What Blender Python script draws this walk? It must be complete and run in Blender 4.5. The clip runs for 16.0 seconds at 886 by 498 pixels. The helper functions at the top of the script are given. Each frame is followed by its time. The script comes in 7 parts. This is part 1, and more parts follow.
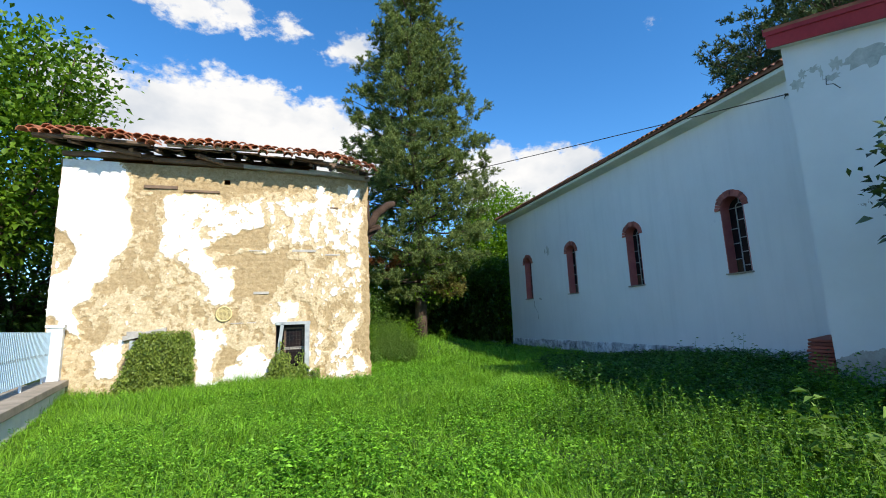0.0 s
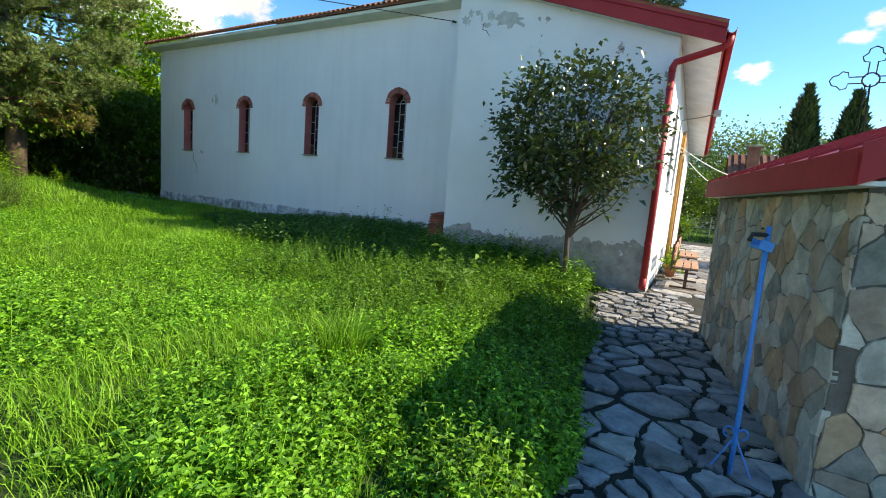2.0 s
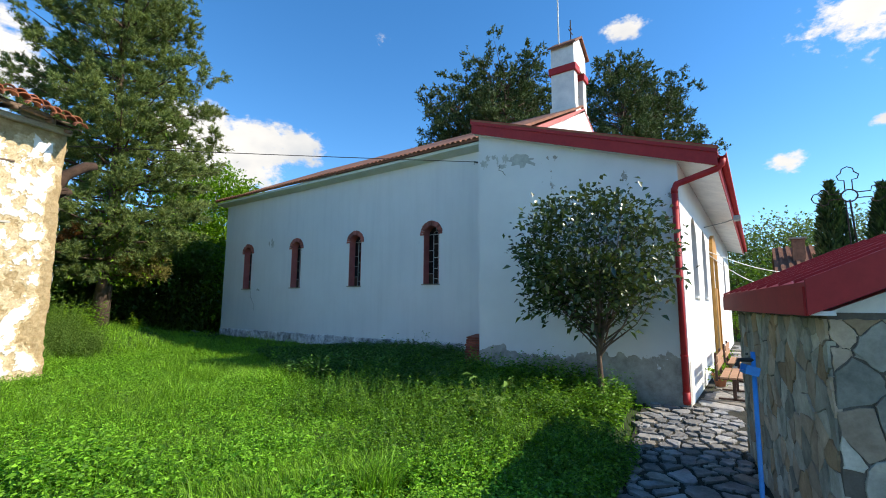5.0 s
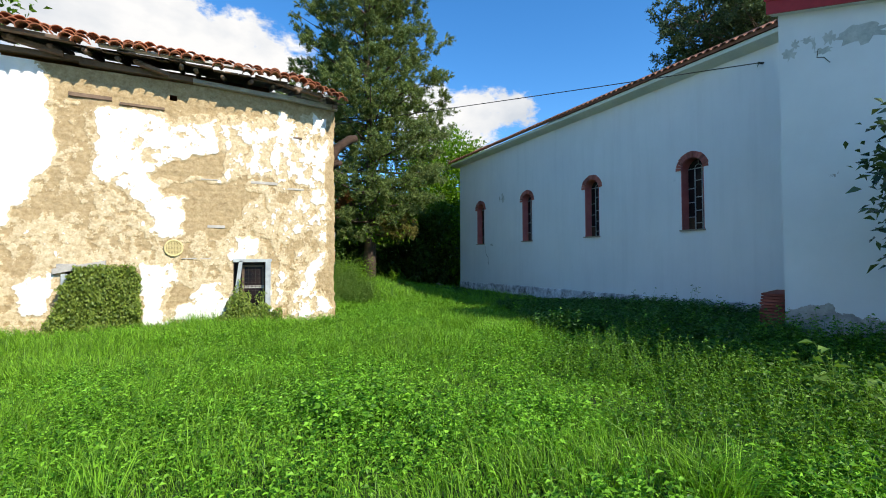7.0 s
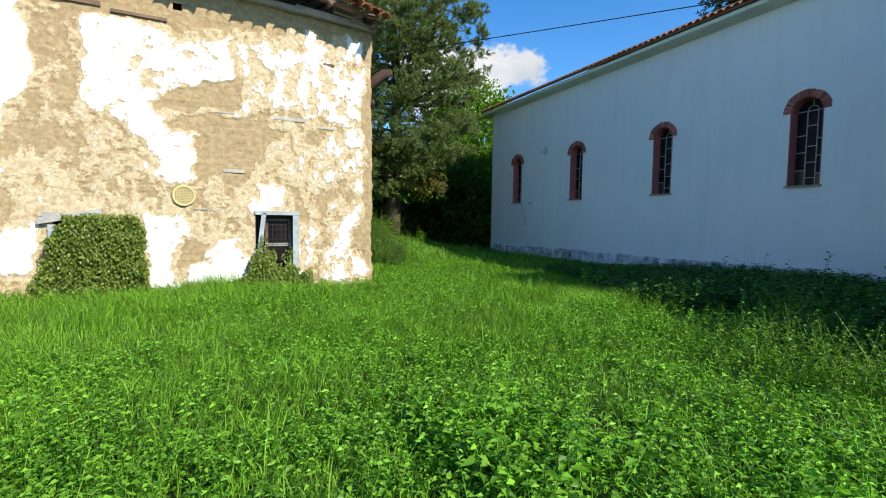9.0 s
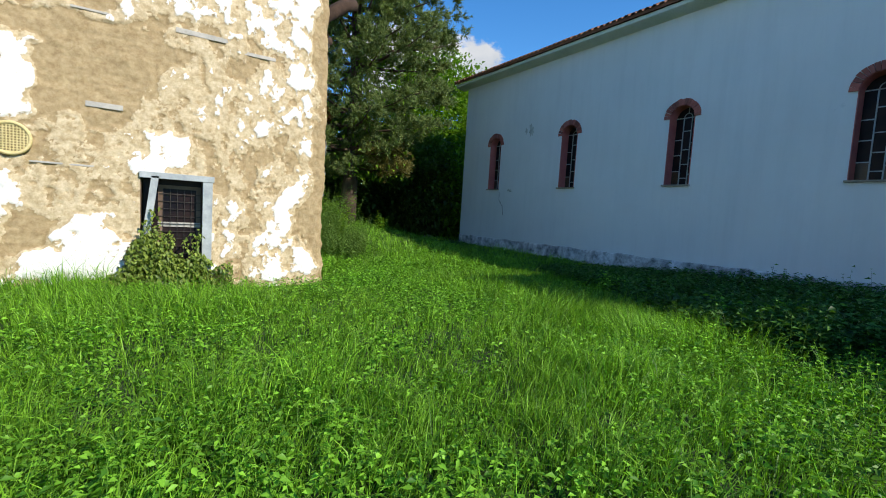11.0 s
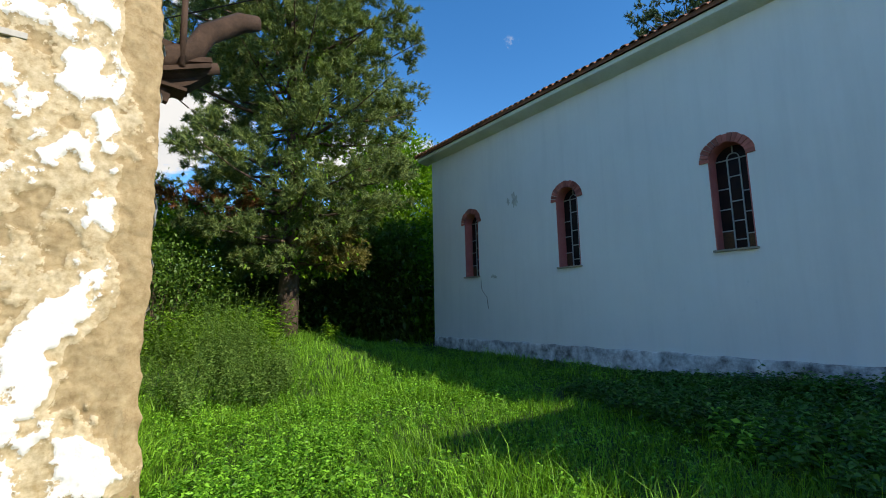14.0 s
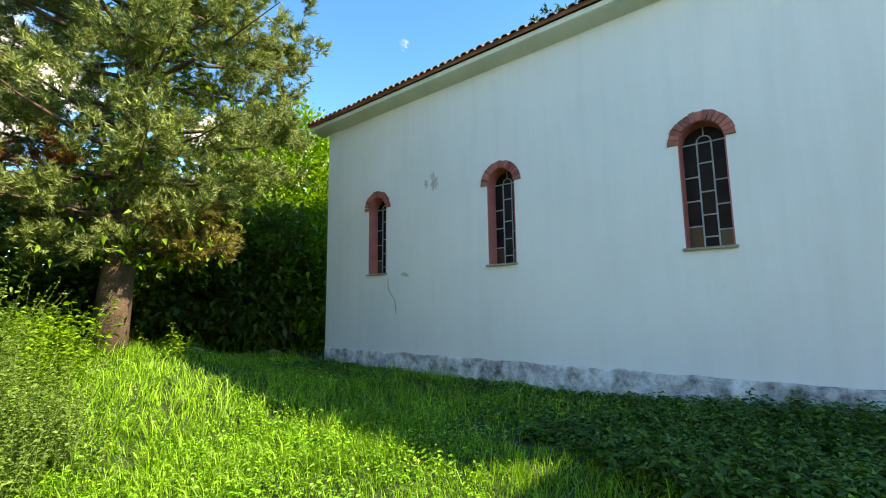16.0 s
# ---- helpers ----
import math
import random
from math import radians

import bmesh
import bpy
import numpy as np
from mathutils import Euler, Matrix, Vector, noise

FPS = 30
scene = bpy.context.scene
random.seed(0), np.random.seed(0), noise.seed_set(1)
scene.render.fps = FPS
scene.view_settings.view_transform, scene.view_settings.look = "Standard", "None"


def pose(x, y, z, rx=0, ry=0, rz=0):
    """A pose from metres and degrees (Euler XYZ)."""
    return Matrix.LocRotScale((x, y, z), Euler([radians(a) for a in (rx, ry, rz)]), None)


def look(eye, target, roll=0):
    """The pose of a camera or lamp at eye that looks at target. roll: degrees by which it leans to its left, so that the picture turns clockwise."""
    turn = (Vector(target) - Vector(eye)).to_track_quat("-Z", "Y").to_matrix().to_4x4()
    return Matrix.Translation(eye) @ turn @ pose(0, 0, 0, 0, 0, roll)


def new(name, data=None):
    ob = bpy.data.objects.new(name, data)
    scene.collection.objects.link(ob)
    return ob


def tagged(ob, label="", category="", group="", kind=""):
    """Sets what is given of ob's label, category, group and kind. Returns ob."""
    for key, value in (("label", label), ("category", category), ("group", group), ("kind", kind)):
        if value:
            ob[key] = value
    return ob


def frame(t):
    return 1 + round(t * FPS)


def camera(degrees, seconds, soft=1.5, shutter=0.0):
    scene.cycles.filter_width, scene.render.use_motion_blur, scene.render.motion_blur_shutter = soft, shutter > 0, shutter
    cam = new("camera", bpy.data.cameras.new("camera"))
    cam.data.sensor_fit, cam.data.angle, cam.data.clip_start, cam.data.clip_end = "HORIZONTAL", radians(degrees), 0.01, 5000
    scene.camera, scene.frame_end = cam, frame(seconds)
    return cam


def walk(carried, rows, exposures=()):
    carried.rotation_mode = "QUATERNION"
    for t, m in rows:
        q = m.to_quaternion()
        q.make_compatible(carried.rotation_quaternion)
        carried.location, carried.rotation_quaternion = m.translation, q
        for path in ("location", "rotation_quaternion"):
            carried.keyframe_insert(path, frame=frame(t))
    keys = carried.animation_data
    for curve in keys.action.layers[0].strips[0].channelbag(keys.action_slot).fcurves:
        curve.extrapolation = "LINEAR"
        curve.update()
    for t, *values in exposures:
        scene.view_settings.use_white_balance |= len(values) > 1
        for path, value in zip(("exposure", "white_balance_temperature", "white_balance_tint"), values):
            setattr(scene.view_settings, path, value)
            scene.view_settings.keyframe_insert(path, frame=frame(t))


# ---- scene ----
cam = camera(90.0, 16.0, soft=1.0)
PATH = [
    (0, (-0.055, -0.132, 1.467), (0.548, 1.748, 1.79), -2.3),
    (0.5, (-0.306, -0.039, 1.478), (0.672, 1.684, 1.755), -1.4),
    (1, (-0.638, -0.008, 1.539), (0.492, 1.636, 1.68), -0.2),
    (1.5, (-0.793, 0.038, 1.519), (0.719, 1.343, 1.616), 0.9),
    (2, (-1.078, -0.168, 1.447), (0.658, 0.792, 1.196), 4.7),
    (2.5, (-1.143, -0.502, 1.523), (0.618, 0.416, 1.283), 1.4),
    (3, (-1.195, -0.701, 1.586), (0.521, 0.326, 1.528), -1.0),
    (3.5, (-1.249, -0.76, 1.653), (0.412, 0.322, 1.918), -1.4),
    (6, (-1.495, -0.431, 1.746), (0.041, 0.842, 1.887), 1.8),
    (6.5, (-1.233, 0.056, 1.604), (-0.058, 1.672, 1.686), 3.7),
    (7, (-1.09, 0.553, 1.551), (-0.187, 2.336, 1.607), -0.2),
    (7.5, (-1.216, 1.029, 1.562), (-0.334, 2.824, 1.553), -3.1),
    (8, (-1.296, 1.69, 1.487), (-0.513, 3.528, 1.593), 5.7),
    (8.5, (-1.416, 2.233, 1.452), (-0.612, 4.064, 1.407), 1.9),
    (11, (-0.527, 5.63, 1.287), (0.554, 7.306, 1.132), 3.5),
    (11.5, (-0.254, 6.26, 1.35), (0.831, 7.915, 1.642), -0.4),
    (12, (0.195, 6.784, 1.385), (1.565, 8.208, 1.694), 2.4),
    (12.5, (0.477, 7.284, 1.347), (1.931, 8.62, 1.667), 3.0),
    (13, (0.949, 7.788, 1.396), (2.477, 9.057, 1.627), 1.5),
    (13.5, (1.299, 8.295, 1.434), (2.835, 9.552, 1.676), -0.4),
    (14, (1.665, 8.876, 1.463), (2.838, 10.474, 1.725), -1.2),
    (14.5, (1.992, 9.465, 1.487), (3.093, 11.114, 1.749), -1.0),
    (15, (2.376, 10.083, 1.44), (3.538, 11.689, 1.711), 0.6),
    (15.5, (2.595, 10.664, 1.483), (3.806, 12.228, 1.782), 2.4),
    (16, (2.911, 11.127, 1.56), (4.452, 12.376, 1.818), -0.7),
]
walk(cam, [(t, look(eye, target, roll)) for t, eye, target, roll in PATH],
     exposures=((0, 0.5, 6600, 10), (1.0, 0.45, 6600, 10), (1.5, 0.65, 6700, 10), (2.0, 0.95, 7700, 10), (2.5, 0.98, 8000, 11), (3.0, 0.76, 7500, 11), (3.5, 0.58, 7050, 11), (6.0, 0.6, 6900, 10), (7.0, 0.5, 6600, 10),
                (8.5, 0.45, 6500, 10), (11.0, 0.3, 6500, 10), (11.5, 0.22, 6500, 10), (12.0, 0.33, 6500, 10), (12.5, 0.45, 6500, 10), (13.0, 0.65, 6800, 10), (13.5, 1.25, 7400, 10), (14.0, 0.4, 6800, 10), (14.5, 0.25, 6600, 10), (15.0, 0.9, 7200, 10), (15.5, 1.2, 7600, 10), (16.0, 1.65, 8900, 12)))

# ---------------------------------------------------------------- world and sun
SUN_FROM = Vector((0.53, -1.25, 1.0)).normalized()
world = bpy.data.worlds.new("sky")
scene.world = world
world.use_nodes = True
wn = world.node_tree
wn.nodes.clear()
w_out = wn.nodes.new("ShaderNodeOutputWorld")
w_bg = wn.nodes.new("ShaderNodeBackground")
w_sky = wn.nodes.new("ShaderNodeTexSky")
w_sky.sky_type = "NISHITA"
w_sky.sun_disc = False
w_sky.sun_elevation = math.asin(SUN_FROM.z)
w_sky.sun_rotation = math.atan2(SUN_FROM.x, SUN_FROM.y)
w_sky.altitude, w_sky.air_density, w_sky.dust_density, w_sky.ozone_density = 600.0, 1.0, 0.1, 4.0
w_bg.inputs["Strength"].default_value = 0.15
wn.links.new(w_bg.outputs[0], w_out.inputs["Surface"])
# each bank: direction, radius and how solid it is
CLOUDS = ((-0.333, 0.846, 0.40, 0.17, 2.2), (-0.235, 0.88, 0.39, 0.19, 2.2), (-0.126, 0.893, 0.405, 0.19, 2.2), (-0.02, 0.91, 0.39, 0.17, 2.2), (0.08, 0.915, 0.37, 0.15, 2.2), (0.0, 0.93, 0.33, 0.2, 2.2),
          (0.39, 0.855, 0.32, 0.13, 2.0), (0.48, 0.815, 0.312, 0.12, 2.0), (0.555, 0.762, 0.325, 0.08, 1.8), (0.44, 0.85, 0.26, 0.14, 2.0), (0.105, 0.826, 0.55, 0.075, 1.3), (0.06, 0.84, 0.545, 0.05, 1.2),
          (-0.2, 0.796, 0.571, 0.10, 1.2), (-0.12, 0.808, 0.575, 0.085, 1.1), (-0.03, 0.82, 0.57, 0.06, 0.9), (0.966, -0.05, 0.25, 0.05, 1.6))
SMALL_CLOUDS = ((0.938, -0.183, 0.293, 0.035, 1.4), (0.927, -0.209, 0.31, 0.035, 1.4), (0.872, -0.19, 0.45, 0.15, 1.2), (0.85, -0.27, 0.43, 0.17, 1.2), (0.834, 0.172, 0.523, 0.05, 1.4), (0.614, 0.587, 0.527, 0.03, 0.38),
                (-0.8, -0.5, 0.35, 0.3, 1.2), (-0.3, -0.85, 0.4, 0.25, 1.2), (0.75, -0.6, 0.3, 0.2, 1.2))


def cloudy_sky():
    """Blue sky with a few fair-weather cumulus, broken up by noise."""
    tc = wn.nodes.new("ShaderNodeTexCoord")
    flat = wn.nodes.new("ShaderNodeVectorMath")
    flat.operation = "MULTIPLY"
    flat.inputs[1].default_value = (1.0, 1.0, 1.7)
    wn.links.new(tc.outputs["Generated"], flat.inputs[0])

    def texture(scale, detail, rough):
        n = wn.nodes.new("ShaderNodeTexNoise")
        n.inputs["Scale"].default_value, n.inputs["Detail"].default_value, n.inputs["Roughness"].default_value = scale, detail, rough
        wn.links.new(flat.outputs[0], n.inputs["Vector"])
        return n.outputs["Fac"]

    def math_(op, a, b, clamp=False):
        n = wn.nodes.new("ShaderNodeMath")
        n.operation, n.use_clamp = op, clamp
        for sock, v in zip(n.inputs, (a, b)):
            if isinstance(v, (int, float)):
                sock.default_value = v
            else:
                wn.links.new(v, sock)
        return n.outputs[0]
    total = None
    for x, y, z, r, solid in CLOUDS + SMALL_CLOUDS:
        d = wn.nodes.new("ShaderNodeVectorMath")
        d.operation = "DISTANCE"
        d.inputs[1].default_value = (x, y, z * 1.7)
        wn.links.new(flat.outputs[0], d.inputs[0])
        v = math_("MULTIPLY", math_("SUBTRACT", 1.0, math_("MULTIPLY", d.outputs["Value"], 1.0 / r), True), solid)
        total = v if total is None else math_("MAXIMUM", total, v)
    shape = math_("ADD", math_("MULTIPLY", total, 1.0), math_("MULTIPLY", math_("SUBTRACT", texture(11.0, 10.0, 0.62), 0.5), 2.6))
    shape = math_("ADD", shape, math_("MULTIPLY", math_("SUBTRACT", texture(38.0, 6.0, 0.6), 0.5), 1.5))
    cover = wn.nodes.new("ShaderNodeMapRange")
    cover.interpolation_type = "SMOOTHSTEP"
    cover.inputs["From Min"].default_value, cover.inputs["From Max"].default_value = 0.34, 0.95
    wn.links.new(shape, cover.inputs["Value"])
    gated = math_("MULTIPLY", cover.outputs[0], math_("MULTIPLY", total, 4.0, True))
    tone = wn.nodes.new("ShaderNodeValToRGB")
    tone.color_ramp.elements[0].position, tone.color_ramp.elements[0].color = 0.35, (3.2, 3.45, 3.8, 1)
    tone.color_ramp.elements[1].position, tone.color_ramp.elements[1].color = 0.6, (4.7, 4.7, 4.7, 1)
    wn.links.new(texture(5.0, 5.0, 0.55), tone.inputs["Fac"])
    hue = wn.nodes.new("ShaderNodeHueSaturation")
    hue.inputs["Saturation"].default_value, hue.inputs["Value"].default_value = 1.25, 1.2
    wn.links.new(w_sky.outputs[0], hue.inputs["Color"])
    mx = wn.nodes.new("ShaderNodeMix")
    mx.data_type = "RGBA"
    wn.links.new(gated, mx.inputs[0])
    wn.links.new(hue.outputs[0], mx.inputs[6])
    wn.links.new(tone.outputs[0], mx.inputs[7])
    wn.links.new(mx.outputs[2], w_bg.inputs["Color"])


cloudy_sky()

sun = new("sun", bpy.data.lights.new("sun", "SUN"))
sun.data.energy, sun.data.angle, sun.data.color = 5.0, radians(0.55), (1.0, 0.93, 0.82)
sun.matrix_world = look((0, 0, 30), Vector((0, 0, 30)) - SUN_FROM)

# ---------------------------------------------------------------- helpers
RNG = np.random.default_rng(7)


def nodes_of(name, rough=0.8, metal=0.0, spec=0.5):
    m = bpy.data.materials.new(name)
    m.use_nodes = True
    nt = m.node_tree
    b = nt.nodes["Principled BSDF"]
    b.inputs["Roughness"].default_value = rough
    b.inputs["Metallic"].default_value = metal
    b.inputs["Specular IOR Level"].default_value = spec
    return m, nt, b


def noise_node(nt, scale, detail=6.0, rough=0.6, vector=None, distortion=0.0):
    n = nt.nodes.new("ShaderNodeTexNoise")
    n.inputs["Scale"].default_value = scale
    n.inputs["Detail"].default_value = detail
    n.inputs["Roughness"].default_value = rough
    n.inputs["Distortion"].default_value = distortion
    if vector is None:
        tc = nt.nodes.new("ShaderNodeTexCoord")
        vector = tc.outputs["Object"]
    nt.links.new(vector, n.inputs["Vector"])
    return n.outputs["Fac"]


def ramp_node(nt, fac, stops):
    r = nt.nodes.new("ShaderNodeValToRGB")
    els = r.color_ramp.elements
    while len(els) < len(stops):
        els.new(0.5)
    for e, (p, c) in zip(els, stops):
        e.position = p
        e.color = (*c, 1.0) if len(c) == 3 else c
    nt.links.new(fac, r.inputs["Fac"])
    return r.outputs["Color"]


def mix_node(nt, fac, a, b, mode="MIX"):
    m = nt.nodes.new("ShaderNodeMix")
    m.data_type, m.blend_type = "RGBA", mode
    for sock, v in ((m.inputs[0], fac), (m.inputs[6], a), (m.inputs[7], b)):
        if isinstance(v, (int, float)):
            sock.default_value = v
        elif isinstance(v, tuple):
            sock.default_value = (*v, 1.0)
        else:
            nt.links.new(v, sock)
    return m.outputs[2]


def grey(v):
    return (v, v, v)


def bump(nt, b, height, strength=0.3, distance=0.01):
    n = nt.nodes.new("ShaderNodeBump")
    n.inputs["Strength"].default_value = strength
    n.inputs["Distance"].default_value = distance
    nt.links.new(height, n.inputs["Height"])
    nt.links.new(n.outputs[0], b.inputs["Normal"])


def surface(name, dark, light, big=1.2, small=30.0, rough=0.85, metal=0.0, strength=0.25, distance=0.006, spec=0.4, vary=0.0):
    """Two-scale mottled surface: large stains and fine grain, with relief."""
    m, nt, b = nodes_of(name, rough, metal, spec)
    c1 = ramp_node(nt, noise_node(nt, big, 5, 0.65), [(0.32, dark), (0.68, light)])
    g = noise_node(nt, small, 4, 0.7)
    c2 = mix_node(nt, 0.35, c1, ramp_node(nt, g, [(0.3, grey(0.35)), (0.7, grey(0.65))]), "OVERLAY")
    if vary:
        oi = nt.nodes.new("ShaderNodeObjectInfo")
        c2 = mix_node(nt, vary, c2, ramp_node(nt, oi.outputs["Random"], [(0.0, grey(0.15)), (1.0, grey(0.85))]), "OVERLAY")
    nt.links.new(c2, b.inputs["Base Color"])
    bump(nt, b, g, strength, distance)
    return m


def leafy(name, dark, light, rough=0.5, transmit=0.35, spec=0.4):
    """Leaf: each leaf takes its own shade, and light passes through it."""
    m, nt, b = nodes_of(name, rough, 0.0, spec)
    ge = nt.nodes.new("ShaderNodeNewGeometry")
    c = ramp_node(nt, ge.outputs["Random Per Island"], [(0.0, dark), (0.75, light), (1.0, tuple(min(1, v * 1.3) for v in light))])
    pos = noise_node(nt, 0.9, 3)
    c = mix_node(nt, 0.35, c, ramp_node(nt, pos, [(0.3, grey(0.3)), (0.7, grey(0.72))]), "OVERLAY")
    nt.links.new(c, b.inputs["Base Color"])
    tr = nt.nodes.new("ShaderNodeBsdfTranslucent")
    bright = mix_node(nt, 1.0, c, (1.5, 1.6, 0.7), "MULTIPLY")
    nt.links.new(bright, tr.inputs["Color"])
    mx = nt.nodes.new("ShaderNodeMixShader")
    mx.inputs[0].default_value = transmit
    out = nt.nodes["Material Output"]
    nt.links.new(b.outputs[0], mx.inputs[1])
    nt.links.new(tr.outputs[0], mx.inputs[2])
    nt.links.new(mx.outputs[0], out.inputs["Surface"])
    return m


def mesh_of(name, bm, material):
    me = bpy.data.meshes.new(name)
    bmesh.ops.recalc_face_normals(bm, faces=bm.faces)
    bm.to_mesh(me)
    bm.free()
    if material:
        me.materials.append(material)
    return me


def part(name, bm, material, parent=None, label="", smooth=False):
    """One bmesh linked as one mesh object under its thing or part."""
    me = mesh_of(name, bm, material)
    if smooth:
        me.shade_smooth()
    ob = new(name, me)
    if parent is not None:
        ob.parent = parent
        ob.matrix_parent_inverse = parent.matrix_basis.inverted() if parent.parent is None else (parent.parent.matrix_basis @ parent.matrix_basis).inverted()
    if label:
        tagged(ob, label)
    return ob


def empty(name, at, label, category, group="", kind=""):
    ob = new(name)
    ob.matrix_basis = pose(*at)
    return tagged(ob, label, category, group, kind)


def box(bm, lo, hi, m=None, bevel=0.0):
    c = [(a + b) / 2 for a, b in zip(lo, hi)]
    s = [abs(b - a) for a, b in zip(lo, hi)]
    mat = Matrix.Translation(c) @ Matrix.Diagonal((*s, 1))
    r = bmesh.ops.create_cube(bm, size=1.0, matrix=(m @ mat) if m else mat)
    if bevel:
        es = list({e for v in r["verts"] for e in v.link_edges})
        bmesh.ops.bevel(bm, geom=es, offset=bevel, segments=2, affect="EDGES", profile=0.7)
    return bm


def bx(lo, hi, bevel=0.0, m=None):
    return box(bmesh.new(), lo, hi, m, bevel)


def tube(bm, pts, radii, sides=8, cap=True):
    """A round bar along points, with a radius at each."""
    pts = [Vector(p) for p in pts]
    if isinstance(radii, (int, float)):
        radii = [radii] * len(pts)
    rings = []
    prev = None
    for i, p in enumerate(pts):
        d = (pts[min(i + 1, len(pts) - 1)] - pts[max(i - 1, 0)]).normalized()
        if prev is None:
            a = d.orthogonal().normalized()
        else:
            a = (prev - d * prev.dot(d)).normalized()
        prev = a
        b = d.cross(a)
        rings.append([bm.verts.new(p + (a * math.cos(k * 2 * math.pi / sides) + b * math.sin(k * 2 * math.pi / sides)) * radii[i]) for k in range(sides)])
    for r0, r1 in zip(rings, rings[1:]):
        for k in range(sides):
            bm.faces.new((r0[k], r0[(k + 1) % sides], r1[(k + 1) % sides], r1[k]))
    if cap:
        bm.faces.new(rings[0][::-1])
        bm.faces.new(rings[-1])
    return bm


def prism(bm, outline, axis, lo, hi):
    """A flat outline of (a, b) pairs drawn out along an axis: x takes (y, z), y takes (x, z), z takes (x, y)."""
    def at(a, b, c):
        return {"x": (c, a, b), "y": (a, c, b), "z": (a, b, c)}[axis]
    v0 = [bm.verts.new(at(a, b, lo)) for a, b in outline]
    v1 = [bm.verts.new(at(a, b, hi)) for a, b in outline]
    bm.faces.new(v0)
    bm.faces.new(v1)
    n = len(outline)
    for i in range(n):
        bm.faces.new((v0[i], v0[(i + 1) % n], v1[(i + 1) % n], v1[i]))
    return bm


def holed(bm, outline, holes, axis, lo, hi):
    """As prism, with holes right through it."""
    def at(a, b, c):
        return {"x": (c, a, b), "y": (a, c, b), "z": (a, b, c)}[axis]
    for c in (lo, hi):
        edges = []
        for loop in (outline, *holes):
            vs = [bm.verts.new(at(a, b, c)) for a, b in loop]
            edges += [bm.edges.new((vs[i], vs[(i + 1) % len(vs)])) for i in range(len(vs))]
        bmesh.ops.triangle_fill(bm, edges=edges, use_beauty=True)
    bm.verts.ensure_lookup_table()
    n = sum(len(l) for l in (outline, *holes))
    base = 0
    vs = list(bm.verts)[-2 * n:]
    for loop in (outline, *holes):
        k = len(loop)
        for i in range(k):
            a, b = vs[base + i], vs[base + (i + 1) % k]
            bm.faces.new((a, b, vs[n + base + (i + 1) % k], vs[n + base + i]))
        base += k
    return bm


def np_mesh(name, verts, faces, material, kind="", label="", category="", parent=None):
    """A large mesh from arrays; faces all of one size."""
    verts, faces = np.asarray(verts, np.float32), np.asarray(faces, np.int32)
    me = bpy.data.meshes.new(name)
    me.vertices.add(len(verts))
    me.vertices.foreach_set("co", verts.ravel())
    k = faces.shape[1]
    me.loops.add(faces.size)
    me.loops.foreach_set("vertex_index", faces.ravel())
    me.polygons.add(len(faces))
    me.polygons.foreach_set("loop_start", np.arange(0, faces.size, k, dtype=np.int32))
    me.update(calc_edges=True)
    me.materials.append(material)
    ob = new(name, me)
    if parent is not None:
        ob.parent = parent
        ob.matrix_parent_inverse = parent.matrix_basis.inverted()
    return tagged(ob, label, category, kind=kind)


def vnoise(x, y, seed=0):
    """Smooth value noise on arrays, 0 to 1."""
    xi, yi = np.floor(x).astype(np.int64), np.floor(y).astype(np.int64)
    xf, yf = x - xi, y - yi
    xf, yf = xf * xf * (3 - 2 * xf), yf * yf * (3 - 2 * yf)

    def h(a, b):
        n = (a * 374761393 + b * 668265263 + seed * 974634777) & 0x7FFFFFFF
        n = ((n ^ (n >> 13)) * 1274126177) & 0x7FFFFFFF
        return ((n ^ (n >> 16)) & 0xFFFF) / 65535.0
    return (h(xi, yi) * (1 - xf) + h(xi + 1, yi) * xf) * (1 - yf) + (h(xi, yi + 1) * (1 - xf) + h(xi + 1, yi + 1) * xf) * yf


def fbm(x, y, octaves=4, seed=0):
    s, a, t = 0.0, 0.5, 0.0
    for o in range(octaves):
        s = s + a * vnoise(x * 2**o, y * 2**o, seed + o)
        t += a
        a *= 0.5
    return s / t


def path_z(x):
    """Level of the flagstone walk, which climbs towards the porch."""
    return np.interp(x, (1.5, 4.0, 8.0), (-0.36, -0.29, -0.14))


def ground_z(x, y):
    """Height of the ground: nearly level, dipping to the paving and rising towards the pine."""
    x, y = np.asarray(x, float), np.asarray(y, float)
    t = np.clip((y - 15.5) / 7.5, 0, 1)
    rise = 0.6 * t * t * (3 - 2 * t) * np.clip((9.6 - x) / 2.5, 0.1, 1) * np.clip((34 - y) / 8, 0, 1)
    dip = -0.13 * np.clip((2.6 - y) / 1.2, 0, 1)
    far = np.clip((np.hypot(x, y - 8) - 30) / 30, 0, 1)
    z = (-0.05 + rise + dip + 0.05 * (fbm(x * 0.6, y * 0.6, 3, 3) - 0.5)) * (1 - far) - 0.1 * far
    under = np.clip((0.5 + 0.12 * np.clip(x, 0, 8) - y) / 0.5, 0, 1) * np.clip((x + 0.2) / 0.8, 0, 1) * np.clip((28 - x) / 2, 0, 1) * np.clip((y + 10) / 1, 0, 1)
    return z + (path_z(x) - 0.12 - z) * under

